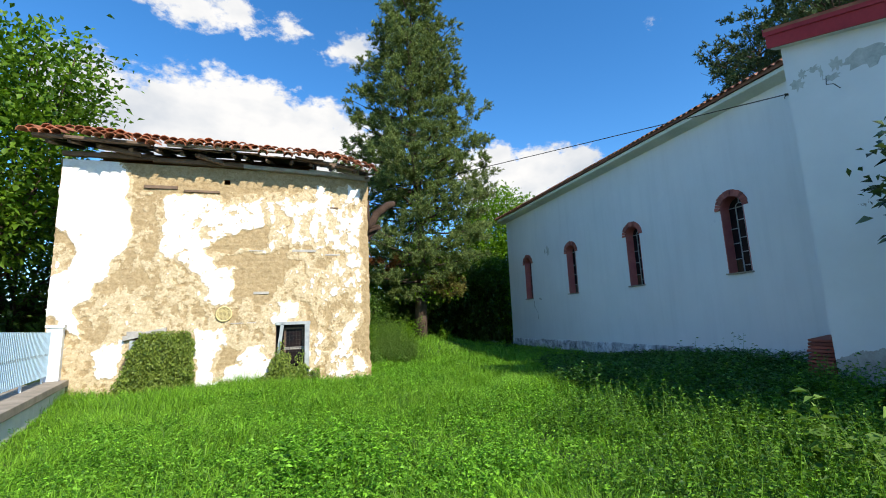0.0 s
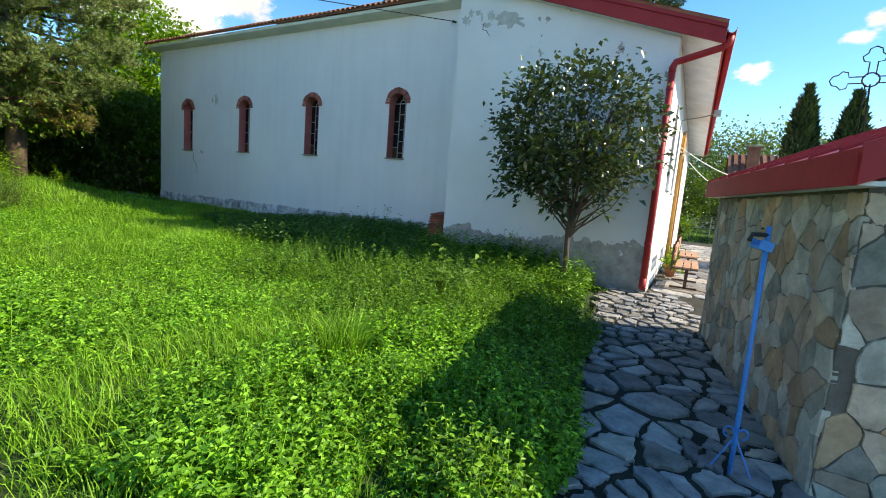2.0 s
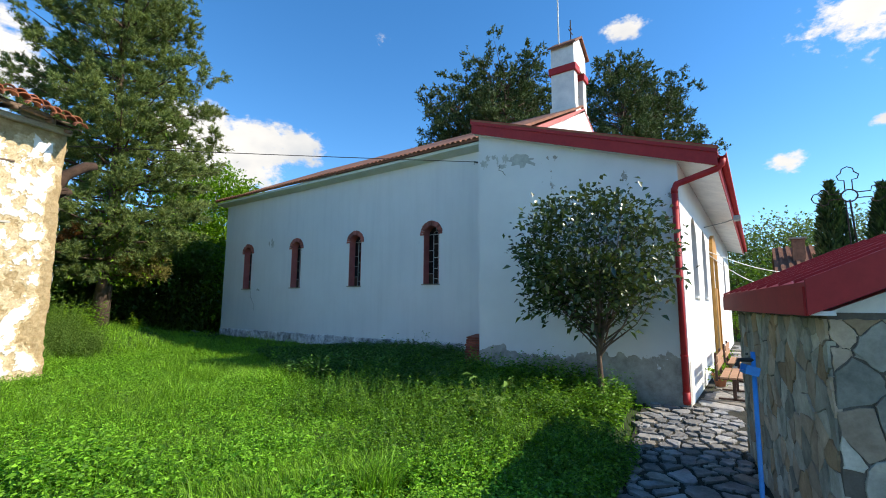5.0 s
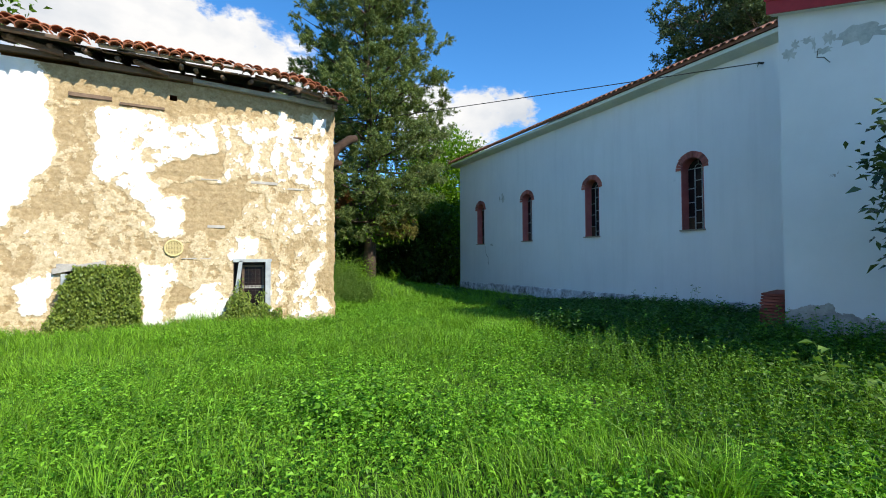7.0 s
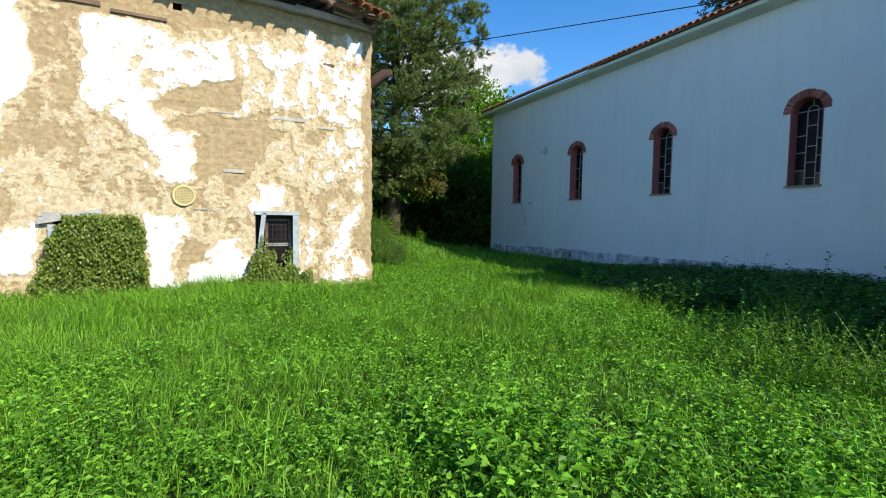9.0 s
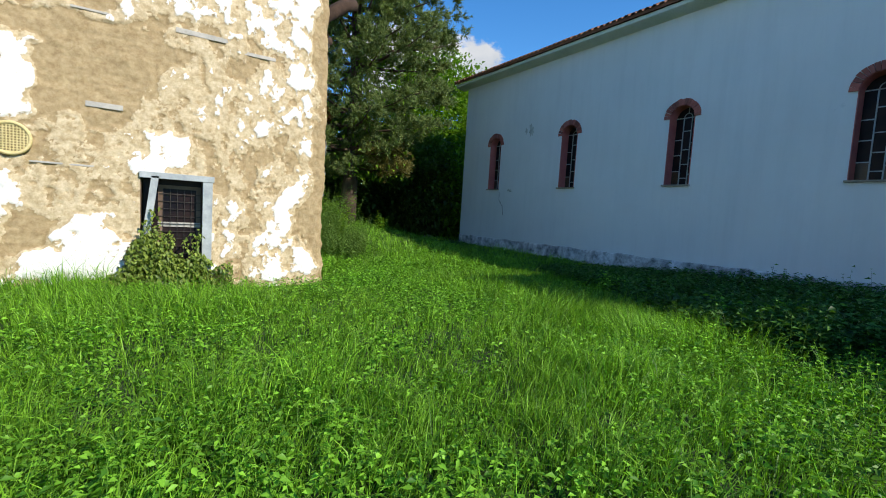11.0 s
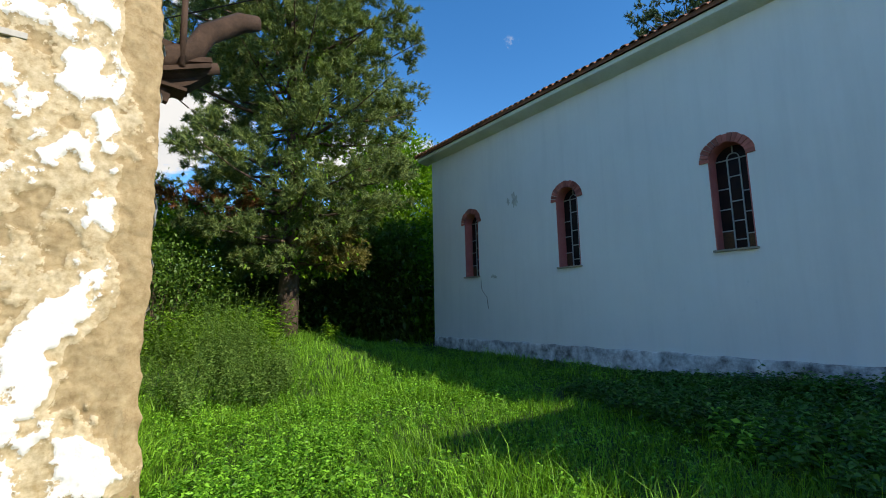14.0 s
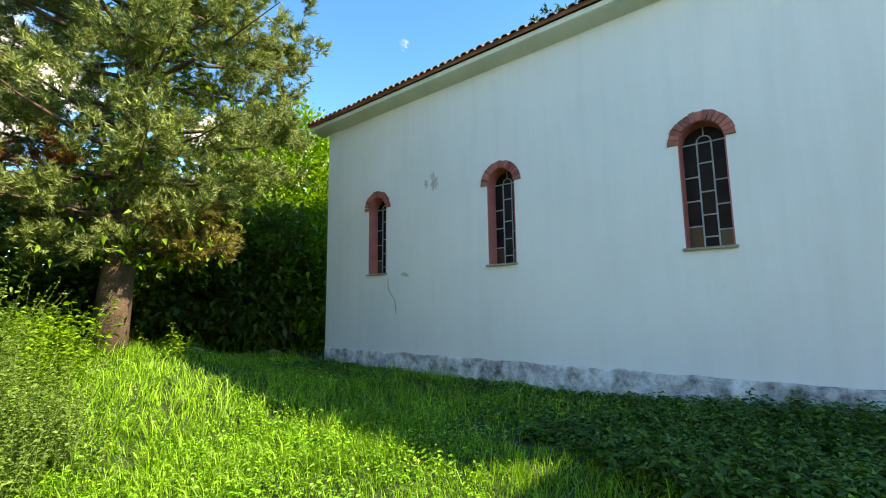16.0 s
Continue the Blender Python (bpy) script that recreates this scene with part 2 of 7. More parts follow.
# ---------------------------------------------------------------- materials
M_SOIL = surface("soil", (0.012, 0.026, 0.005), (0.03, 0.055, 0.011), 0.8, 25, 0.95)
M_GRASS = leafy("grass_blade", (0.035, 0.10, 0.008), (0.20, 0.405, 0.03), 0.5, 0.3, 0.25)
M_WEED = leafy("weed_leaf", (0.035, 0.125, 0.008), (0.20, 0.43, 0.034), 0.48, 0.3, 0.28)
M_NETTLE = leafy("nettle_leaf", (0.016, 0.055, 0.01), (0.075, 0.18, 0.026), 0.5, 0.22, 0.3)
# darker copy of weed_leaf for shaded spots; the shade is in the colour
M_WEED_SHADED = leafy("shaded_weed_leaf", (0.02, 0.075, 0.008), (0.13, 0.27, 0.022), 0.5, 0.25, 0.28)
M_HERB = leafy("grey_herb_leaf", (0.085, 0.165, 0.032), (0.155, 0.255, 0.058), 0.85, 0.3, 0.12)
M_IVY = leafy("ivy_leaf", (0.07, 0.12, 0.015), (0.19, 0.25, 0.04), 0.5, 0.25, 0.4)
M_PINE = leafy("pine_needle", (0.045, 0.085, 0.026), (0.195, 0.25, 0.072), 0.55, 0.15, 0.25)
M_PINE_FAR = leafy("dark_pine_needle", (0.022, 0.048, 0.018), (0.085, 0.125, 0.045), 0.6, 0.1, 0.2)
M_PINE_OLD = leafy("ageing_pine_needle", (0.09, 0.085, 0.02), (0.20, 0.18, 0.05), 0.6, 0.2, 0.2)
M_PINE_DRY = leafy("dry_pine_needle", (0.16, 0.06, 0.02), (0.30, 0.12, 0.04), 0.6, 0.2, 0.3)
M_LEAF = leafy("hazel_leaf", (0.06, 0.15, 0.01), (0.16, 0.29, 0.018), 0.55, 0.33, 0.2)
M_BRAMBLE = leafy("bramble_leaf", (0.025, 0.07, 0.012), (0.11, 0.20, 0.026), 0.5, 0.3, 0.35)
M_WALNUT = leafy("walnut_leaf", (0.04, 0.10, 0.01), (0.13, 0.23, 0.018), 0.5, 0.33, 0.3)
# darker leaf; shade behind the pine and the house is put into its colour
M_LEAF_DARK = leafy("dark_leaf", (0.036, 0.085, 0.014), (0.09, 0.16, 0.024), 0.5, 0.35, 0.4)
M_GLOSSY = leafy("glossy_evergreen_leaf", (0.028, 0.05, 0.018), (0.075, 0.105, 0.035), 0.24, 0.15, 0.7)
M_CYPRESS = leafy("cypress_foliage", (0.015, 0.04, 0.012), (0.04, 0.08, 0.02), 0.6, 0.15, 0.3)
M_WILLOW = leafy("willow_leaf", (0.06, 0.10, 0.035), (0.13, 0.19, 0.07), 0.5, 0.3, 0.4)
M_BARK = surface("bark", (0.06, 0.04, 0.028), (0.15, 0.10, 0.07), 3, 22, 0.95, strength=0.8, distance=0.03)
M_WOOD = surface("weathered_timber", (0.10, 0.065, 0.045), (0.22, 0.15, 0.10), 2, 26, 0.9, strength=0.5)
M_OLDWOOD = surface("dark_rotten_timber", (0.028, 0.017, 0.011), (0.075, 0.045, 0.03), 3, 26, 0.95, strength=0.6, distance=0.02)
M_GREYWOOD = surface("grey_timber", (0.28, 0.27, 0.24), (0.45, 0.42, 0.37), 3, 30, 0.9, strength=0.4)
M_TILE = surface("roof_tile_clay", (0.26, 0.09, 0.045), (0.42, 0.17, 0.085), 2.5, 28, 0.9, strength=0.5, vary=0.5)
M_TILE_DARK = surface("mossy_roof_tile", (0.13, 0.06, 0.04), (0.27, 0.12, 0.07), 2.5, 28, 0.9, strength=0.5, vary=0.4)
M_TILE_RED = surface("red_stacked_tile", (0.20, 0.05, 0.032), (0.36, 0.10, 0.065), 2.5, 28, 0.85, strength=0.4, vary=0.4)
M_RED = surface("red_painted_metal", (0.33, 0.022, 0.026), (0.42, 0.035, 0.036), 1.0, 12, 0.5, strength=0.06, spec=0.25)
M_REDPAINT = surface("red_paint", (0.40, 0.11, 0.10), (0.50, 0.16, 0.14), 3, 40, 0.75, strength=0.2)
M_REDBRICK = surface("painted_arch_brick", (0.26, 0.075, 0.06), (0.42, 0.14, 0.11), 4, 40, 0.85, strength=0.4, vary=0.5)
M_BLUE = surface("blue_painted_steel", (0.02, 0.19, 0.55), (0.03, 0.26, 0.68), 4, 30, 0.4, strength=0.08)
M_PALEBLUE = surface("pale_blue_paint", (0.34, 0.52, 0.66), (0.44, 0.62, 0.75), 4, 30, 0.55, strength=0.1)
M_IRON = surface("dark_iron", (0.02, 0.018, 0.016), (0.05, 0.042, 0.036), 5, 40, 0.6, 0.4)
M_WINIRON = surface("window_bar_paint", (0.25, 0.29, 0.30), (0.38, 0.42, 0.42), 5, 40, 0.6)
M_CONCRETE = surface("concrete", (0.22, 0.19, 0.15), (0.36, 0.31, 0.25), 2, 30, 0.95, strength=0.4)
M_ROUGHWHITE = surface("whitewash", (0.60, 0.62, 0.62), (0.78, 0.79, 0.77), 2, 25, 0.9)
M_MORTAR = surface("dark_mortar", (0.07, 0.065, 0.055), (0.15, 0.135, 0.115), 4, 40, 0.95, strength=0.6)
M_JOINT = surface("joint_earth", (0.012, 0.014, 0.008), (0.04, 0.038, 0.026), 4, 30, 0.98, strength=0.5)
M_SLAT = surface("bench_wood", (0.30, 0.16, 0.09), (0.42, 0.25, 0.15), 3, 30, 0.7, strength=0.2)
M_GLASS_DARK, _nt, _b = nodes_of("dark_leaded_glass", 0.35, 0.0, 0.12)
_nt.links.new(ramp_node(_nt, noise_node(_nt, 2.0, 2), [(0.35, (0.005, 0.005, 0.008)), (0.65, (0.022, 0.013, 0.012))]), _b.inputs["Base Color"])
M_AMBER, _nt, _b = nodes_of("amber_patterned_glass", 0.3, 0.0, 0.5)
_nt.links.new(ramp_node(_nt, noise_node(_nt, 60, 3), [(0.42, (0.02, 0.012, 0.008)), (0.6, (0.075, 0.038, 0.015))]), _b.inputs["Base Color"])


def church_plaster():
    """White paint on render: faint stains, hairline relief, and bare grey render where the attribute-free lower band has peeled."""
    m, nt, b = nodes_of("white_wall_paint", 0.9, 0.0, 0.3)
    tc = nt.nodes.new("ShaderNodeTexCoord")
    base = ramp_node(nt, noise_node(nt, 0.5, 6, 0.6), [(0.3, (0.66, 0.675, 0.68)), (0.7, (0.76, 0.77, 0.77))])
    mp = nt.nodes.new("ShaderNodeMapping")
    mp.inputs["Scale"].default_value = (3.0, 3.0, 0.25)
    nt.links.new(tc.outputs["Object"], mp.inputs["Vector"])
    streak = noise_node(nt, 1.2, 5, 0.65, mp.outputs[0])
    col = mix_node(nt, 0.3, base, ramp_node(nt, streak, [(0.3, (0.64, 0.65, 0.65)), (0.55, (0.77, 0.775, 0.775))]))
    worn = ramp_node(nt, noise_node(nt, 0.8, 9, 0.72), [(0.66, grey(0.0)), (0.70, grey(0.4))])
    col = mix_node(nt, worn, col, (0.50, 0.53, 0.54))
    nt.links.new(col, b.inputs["Base Color"])
    bump(nt, b, noise_node(nt, 14, 7, 0.72), 0.3, 0.008)
    return m


def peeled_plaster():
    """The same paint with the low part flaked off to grey-brown render, along an uneven line."""
    m, nt, b = nodes_of("peeling_wall_paint", 0.92, 0.0, 0.3)
    tc = nt.nodes.new("ShaderNodeTexCoord")
    sep = nt.nodes.new("ShaderNodeSeparateXYZ")
    nt.links.new(tc.outputs["Object"], sep.inputs[0])
    paint = ramp_node(nt, noise_node(nt, 0.7, 6), [(0.3, (0.66, 0.675, 0.68)), (0.7, (0.76, 0.77, 0.77))])
    bare = ramp_node(nt, noise_node(nt, 5, 8, 0.7), [(0.3, (0.22, 0.21, 0.185)), (0.5, (0.36, 0.345, 0.31)), (0.75, (0.50, 0.49, 0.45))])
    edge = noise_node(nt, 1.7, 7, 0.62)
    add = nt.nodes.new("ShaderNodeMath")
    add.operation = "MULTIPLY_ADD"
    nt.links.new(edge, add.inputs[0])
    add.inputs[1].default_value = -1.35
    nt.links.new(sep.outputs["Z"], add.inputs[2])
    lim = nt.nodes.new("ShaderNodeMath")
    lim.operation = "LESS_THAN"
    lim.inputs[1].default_value = 0.02
    nt.links.new(add.outputs[0], lim.inputs[0])
    chip = nt.nodes.new("ShaderNodeMath")
    chip.operation = "GREATER_THAN"
    chip.inputs[1].default_value = 0.655
    nt.links.new(noise_node(nt, 1.1, 8, 0.68), chip.inputs[0])
    low = nt.nodes.new("ShaderNodeMath")
    low.operation = "MAXIMUM"
    nt.links.new(lim.outputs[0], low.inputs[0])
    nt.links.new(chip.outputs[0], low.inputs[1])
    nt.links.new(mix_node(nt, low.outputs[0], paint, bare), b.inputs["Base Color"])
    sub = nt.nodes.new("ShaderNodeMath")
    sub.operation = "MULTIPLY_ADD"
    nt.links.new(noise_node(nt, 18, 5, 0.7), sub.inputs[0])
    sub.inputs[1].default_value = 0.6
    inv = nt.nodes.new("ShaderNodeMath")
    inv.operation = "MULTIPLY"
    inv.inputs[1].default_value = -0.8
    nt.links.new(low.outputs[0], inv.inputs[0])
    nt.links.new(inv.outputs[0], sub.inputs[2])
    bump(nt, b, sub.outputs[0], 0.5, 0.008)
    return m


M_WHITE = church_plaster()
M_PEEL = peeled_plaster()
M_PLINTH = surface("flaking_plinth_paint", (0.10, 0.095, 0.09), (0.76, 0.76, 0.75), 3.6, 24, 0.92, strength=0.6, distance=0.012)

# ---------------------------------------------------------------- ground
def ground_sheet():
    xs = np.concatenate([np.array([-600, -300, -150, -80, -50, -35, -26]), np.arange(-20, 32.01, 0.5), np.array([40, 55, 80, 150, 300, 600])])
    ys = np.concatenate([np.array([-600, -300, -150, -80, -50, -30, -20]), np.arange(-12, 44.01, 0.5), np.array([50, 60, 80, 150, 300, 600])])
    gx, gy = np.meshgrid(xs, ys)
    v = np.stack([gx, gy, ground_z(gx, gy)], -1).reshape(-1, 3)
    nx, ny = len(xs), len(ys)
    i = (np.arange(ny - 1)[:, None] * nx + np.arange(nx - 1)).ravel()
    ob = np_mesh("ground", v, np.stack([i, i + 1, i + nx + 1, i + nx], 1), M_SOIL, "structure", "dark earth under rough uncut grass", "ground")
    ob.data.shade_smooth()


ground_sheet()

# ---------------------------------------------------------------- church
WX = 10.76          # face of the long wall
WIN_Y = (8.44, 12.19, 15.91, 19.70)
SILL, SPRING, HALF = 2.42, 4.13, 0.335
A_X, A_Y0, A_Y1 = 8.12, 0.44, 4.96   # porch block: side face, front face, back
RIDGE_X = 17.3
FAR_X = 2 * RIDGE_X - WX


def arch_outline(yc, half, sill, spring, n=14):
    return [(yc + half, sill)] + [(yc + half * math.cos(a), spring + half * math.sin(a)) for a in np.linspace(0, math.pi, n + 1)] + [(yc - half, sill)]


def church_walls():
    bm = bmesh.new()
    holes = [arch_outline(y, HALF, SILL, SPRING) for y in WIN_Y]
    holed(bm, [(4.9, -0.3), (21.85, -0.3), (21.85, 7.05), (4.9, 7.05)], holes, "x", WX, WX + 0.5)
    w = part("wall_long", bm, M_WHITE)
    tagged(w, "long white-painted rendered church wall with arched windows", "wall", kind="structure")
    for name, y in (("wall_gable_far", 21.35), ("wall_gable_near", 5.0)):
        bm = prism(bmesh.new(), [(WX + 0.5, -0.3), (FAR_X - 0.5, -0.3), (FAR_X - 0.5, 6.9), (RIDGE_X, 10.25), (WX + 0.5, 6.9)], "y", y, y + 0.5)
        tagged(part(name, bm, M_WHITE), "white rendered gable wall of the church", "wall", kind="structure")
    bm = bx((FAR_X - 0.5, 4.9, -0.3), (FAR_X, 21.85, 7.05))
    tagged(part("wall_far_side", bm, M_WHITE), "white rendered church wall on the far side", "wall", kind="structure")
    # low plinth, proud of the wall
    bm = bmesh.new()
    ys = np.arange(4.98, 21.95, 0.28)
    prof = []
    for i, y in enumerate(ys):
        t = 0.455 + 0.018 * math.sin(i * 1.7) + random.uniform(-0.015, 0.015)
        d = WX - 0.055 + random.uniform(-0.012, 0.012)
        prof.append([bm.verts.new((d, y, -0.3)), bm.verts.new((d - 0.01, y, t - 0.03)), bm.verts.new((d + 0.012, y, t)), bm.verts.new((WX + 0.02, y, t + 0.012))])
    for a, b in zip(prof, prof[1:]):
        for k in range(3):
            bm.faces.new((a[k], a[k + 1], b[k + 1], b[k]))
    tagged(part("trim_plinth", bm, M_PLINTH, smooth=True), "flaking whitewashed concrete plinth along the wall foot", "plinth", kind="structure")
    # sloping cornice under the eaves
    bm = prism(bmesh.new(), [(WX + 0.02, 6.74), (10.40, 6.81), (10.36, 6.83), (10.36, 6.93), (WX + 0.02, 6.95)], "y", 4.99, 22.2)
    tagged(part("trim_cornice", bm, M_CORNICE), "pale sloping concrete cornice under the tiled eaves", "cornice", kind="structure")


M_CORNICE = surface("cornice_paint", (0.58, 0.62, 0.54), (0.70, 0.73, 0.66), 1.5, 20, 0.9)
church_walls()


def church_roof():
    roof = empty("church_roof", (RIDGE_X, 13, 10.4), "brown clay-tiled gable roof with a dark eaves edge", "roof", kind="structure")
    for s in (-1, 1):
        e = RIDGE_X + s * (RIDGE_X - 10.3)
        bm = prism(bmesh.new(), [(e, 6.935), (RIDGE_X, 10.4), (RIDGE_X, 10.5), (e, 7.035)], "y", 5.05, 22.3)
        part("roof_slope", bm, M_TILE_DARK, roof)
    # barrel tiles along the visible eaves
    me = bmesh.new()
    n = 6
    a0 = [(0.085 * math.cos(t), 0.065 * math.sin(t)) for t in np.linspace(0, math.pi, n)]
    a1 = [(0.065 * math.cos(t), 0.045 * math.sin(t)) for t in np.linspace(0, math.pi, n)]
    rows = []
    for x in (0.0, 0.46):
        lift = x * 0.5
        k = 1.0 if x == 0 else 0.85
        rows.append([me.verts.new((x, y * k, z * k + lift)) for y, z in a0] + [me.verts.new((x, y * k, z * k + lift)) for y, z in a1[::-1]])
    m = len(rows[0])
    for i in range(m):
        me.faces.new((rows[0][i], rows[0][(i + 1) % m], rows[1][(i + 1) % m], rows[1][i]))
    for r in rows:
        for i in range(n - 1):
            me.faces.new((r[i], r[i + 1], r[m - 2 - i], r[m - 1 - i]))
    tile = mesh_of("roof_tile", me, M_TILE_DARK)
    for i in range(84):
        ob = new("roof_tile", tile)
        ob.parent = roof
        ob.matrix_parent_inverse = roof.matrix_basis.inverted()
        ob.matrix_basis = pose(10.24 + random.uniform(-0.015, 0.015), 5.15 + i * 0.205, 6.99, 0, random.uniform(-2, 2), random.uniform(-2, 2))


church_roof()


def arched_window(yc):
    win = empty("window_1", (WX, yc, SILL), "tall arched window with red brick arch, red reveal and leaded dark panes", "window", "long wall windows", "structure")
    # painted lining of the opening
    bm = bmesh.new()
    o = arch_outline(yc, HALF - 0.003, SILL + 0.003, SPRING)
    i_ = arch_outline(yc, HALF - 0.02, SILL + 0.01, SPRING)
    for c0, c1 in ((WX - 0.002, WX + 0.34),):
        vo = [[bm.verts.new((c, a, b)) for a, b in lp] for lp in (o, i_) for c in (c0, c1)]
        for p, q in ((0, 1), (2, 3), (0, 2)):
            for k in range(len(o) - 1):
                bm.faces.new((vo[p][k], vo[p][k + 1], vo[q][k + 1], vo[q][k]))
    part("reveal", bm, M_REDPAINT, win, "faded red painted reveal")
    # panes with bars in front
    xg = WX + 0.30
    inner = arch_outline(yc, HALF - 0.02, SILL + 0.01, SPRING)
    cols = [(-HALF + 0.02, -0.105), (-0.105, 0.105), (0.105, HALF - 0.02)]
    rows = ((SILL + 0.01, 2.72, 3.13, 3.53, SPRING + 0.05), (SILL + 0.01, 2.62, 2.98, 3.36, 3.84, SPRING + 0.05), (SILL + 0.01, 2.80, 3.22, 3.62, SPRING + 0.05))
    for ci, ((a, b), rs) in enumerate(zip(cols, rows)):
        for ri, (lo, hi) in enumerate(zip(rs, rs[1:])):
            bm = bx((xg + 0.002, yc + a + 0.002, lo + 0.002), (xg + 0.008, yc + b - 0.002, hi - 0.002))
            amber = ri == 0 and ci != 1
            part("pane", bm, M_AMBER if amber else M_GLASS_DARK, win, "amber patterned pane" if amber else "")
    top = [(y, z) for y, z in inner if z >= SPRING + 0.05]
    part("pane", prism(bmesh.new(), top, "x", xg + 0.002, xg + 0.008), M_GLASS_DARK, win)
    for a in (-0.105, 0.105):
        part("bar", bx((xg - 0.022, yc + a - 0.011, SILL + 0.01), (xg, yc + a + 0.011, SPRING + 0.06)), M_WINIRON, win)
    for (a, b), rs in zip(cols, rows):
        for z in rs[1:]:
            part("bar", bx((xg - 0.018, yc + a, z - 0.01), (xg + 0.001, yc + b, z + 0.01)), M_WINIRON, win)
    bm = bmesh.new()
    ang = np.linspace(0, math.pi, 9)
    tube(bm, [(xg - 0.01, yc + 0.105 * math.cos(t), SPRING + 0.06 + 0.105 * math.sin(t)) for t in ang], 0.011, 6)
    part("arch_bar", bm, M_WINIRON, win)
    part("bar", bx((xg - 0.018, yc - 0.01, SPRING + 0.165), (xg + 0.001, yc + 0.01, SPRING + HALF - 0.02)), M_WINIRON, win)
    # sill slab
    part("window_sill", bx((WX - 0.07, yc - HALF - 0.035, SILL - 0.035), (WX + 0.30, yc + HALF + 0.035, SILL + 0.004), 0.008), M_CONCRETE, win)
    # soldier bricks of the arch, slightly uneven
    count = 15
    for i in range(count):
        a0, a1 = math.pi * i / count + 0.012, math.pi * (i + 1) / count - 0.012
        r0, r1 = HALF - 0.012, HALF + 0.15 + random.uniform(-0.012, 0.012)
        d = 0.035 + random.uniform(-0.012, 0.012)
        bm = prism(bmesh.new(), [(yc + r0 * math.cos(a0), SPRING + r0 * math.sin(a0)), (yc + r1 * math.cos(a0), SPRING + r1 * math.sin(a0)),
                                 (yc + r1 * math.cos(a1), SPRING + r1 * math.sin(a1)), (yc + r0 * math.cos(a1), SPRING + r0 * math.sin(a1))], "x", WX - d, WX + 0.05)
        part("brick", bm, M_REDBRICK, win)


for yc in WIN_Y:
    arched_window(yc)


# ---------------------------------------------------------------- porch block in front of the church
def roof_z(y):
    return 4.62 + (y + 0.25) * (6.42 - 4.62) / (5.05 + 0.25)


def porch():
    t = 0.3
    outline = [(A_Y0, -0.4), (A_Y1, -0.4), (A_Y1, roof_z(A_Y1) - 0.3), (A_Y0, roof_z(A_Y0) - 0.3)]
    w = part("wall_porch_side", prism(bmesh.new(), outline, "x", A_X, A_X + t), M_PEEL)
    tagged(w, "white rendered side wall with paint peeling near the ground", "wall", kind="structure")
    # front wall with three arched openings, set back by niches
    bm = bmesh.new()
    holes = [[(x + a, b) for a, b in arch_outline(0, 0.5, 1.95, 3.3, 10)] for x in (10.3, 12.6, 21.5)]
    holed(bm, [(A_X + t, -0.4), (25.2, -0.4), (25.2, roof_z(A_Y0) - 0.3), (A_X + t, roof_z(A_Y0) - 0.3)], holes, "y", A_Y0, A_Y0 + t)
    tagged(part("wall_porch_front", bm, M_WHITE), "sunlit white front wall of the church porch", "wall", kind="structure")
    bm = bx((A_X + t, A_Y1 - t, -0.4), (WX, A_Y1, roof_z(A_Y1) - 0.35))
    tagged(part("wall_porch_back", bm, M_WHITE), "white return wall behind the porch", "wall", kind="structure")
    bm = bx((25.2, A_Y0, -0.4), (25.5, A_Y1, roof_z(A_Y0) - 0.3))
    tagged(part("wall_porch_end", bm, M_WHITE), "white end wall of the porch", "wall", kind="structure")
    for x in (10.3, 12.6, 21.5):
        win = empty("window_2", (x, A_Y0 + 0.2, 1.95), "arched porch window with dark glass and timber frame", "window", "porch windows", "structure")
        o = [(x + a, b) for a, b in arch_outline(0, 0.495, 1.955, 3.3, 10)]
        part("pane", prism(bmesh.new(), o, "y", A_Y0 + 0.17, A_Y0 + 0.18), M_GLASS_DARK, win)
        part("window_frame", bx((x - 0.03, A_Y0 + 0.13, 1.955), (x + 0.03, A_Y0 + 0.168, 3.78)), M_OCHRE, win)
        part("window_sill", bx((x - 0.56, A_Y0 - 0.06, 1.9), (x + 0.56, A_Y0 + 0.16, 1.953), 0.01), M_ROUGHWHITE, win)
    # door of ochre timber
    d = empty("door_1", (15.2, A_Y0, 0), "tall ochre timber church door with a red surround", "door", kind="structure")
    part("door_leaf", bx((14.4, A_Y0 - 0.05, -0.15), (16.0, A_Y0 - 0.004, 2.3), 0.01), M_OCHRE, d)
    for x in (14.25, 16.0):
        part("door_frame", bx((x, A_Y0 - 0.09, -0.15), (x + 0.15, A_Y0 - 0.004, 3.2), 0.01), M_OCHRE, d)
    part("door_head", prism(bmesh.new(), [(14.25 + 0.95 + 0.95 * math.cos(a), 3.2 + 0.8 * math.sin(a)) for a in np.linspace(0, math.pi, 11)], "y", A_Y0 - 0.09, A_Y0 - 0.004), M_OCHRE, d)
    # roof slab, fascia and soffit
    rf = empty("porch_roof", (16, 2, 5), "low lean-to roof with deep red metal fascia and gutter", "roof", kind="structure")
    x0, x1, y0, y1 = 7.93, 25.7, -0.25, 5.06
    z0, z1 = roof_z(y0), roof_z(y1)
    part("roof_sheet", prism(bmesh.new(), [(y0, z0 + 0.004), (y1, z1 + 0.004), (y1, z1 + 0.05), (y0, z0 + 0.05)], "x", x0 - 0.03, x1), M_TILE, rf)
    part("soffit", prism(bmesh.new(), [(y0 + 0.03, z0 - 0.26), (A_Y0 - 0.003, roof_z(A_Y0) - 0.3), (A_Y0 - 0.003, roof_z(A_Y0) - 0.01), (y0 + 0.03, z0 - 0.01)], "x", x0 + 0.06, x1 - 0.03), M_ROUGHWHITE, rf)
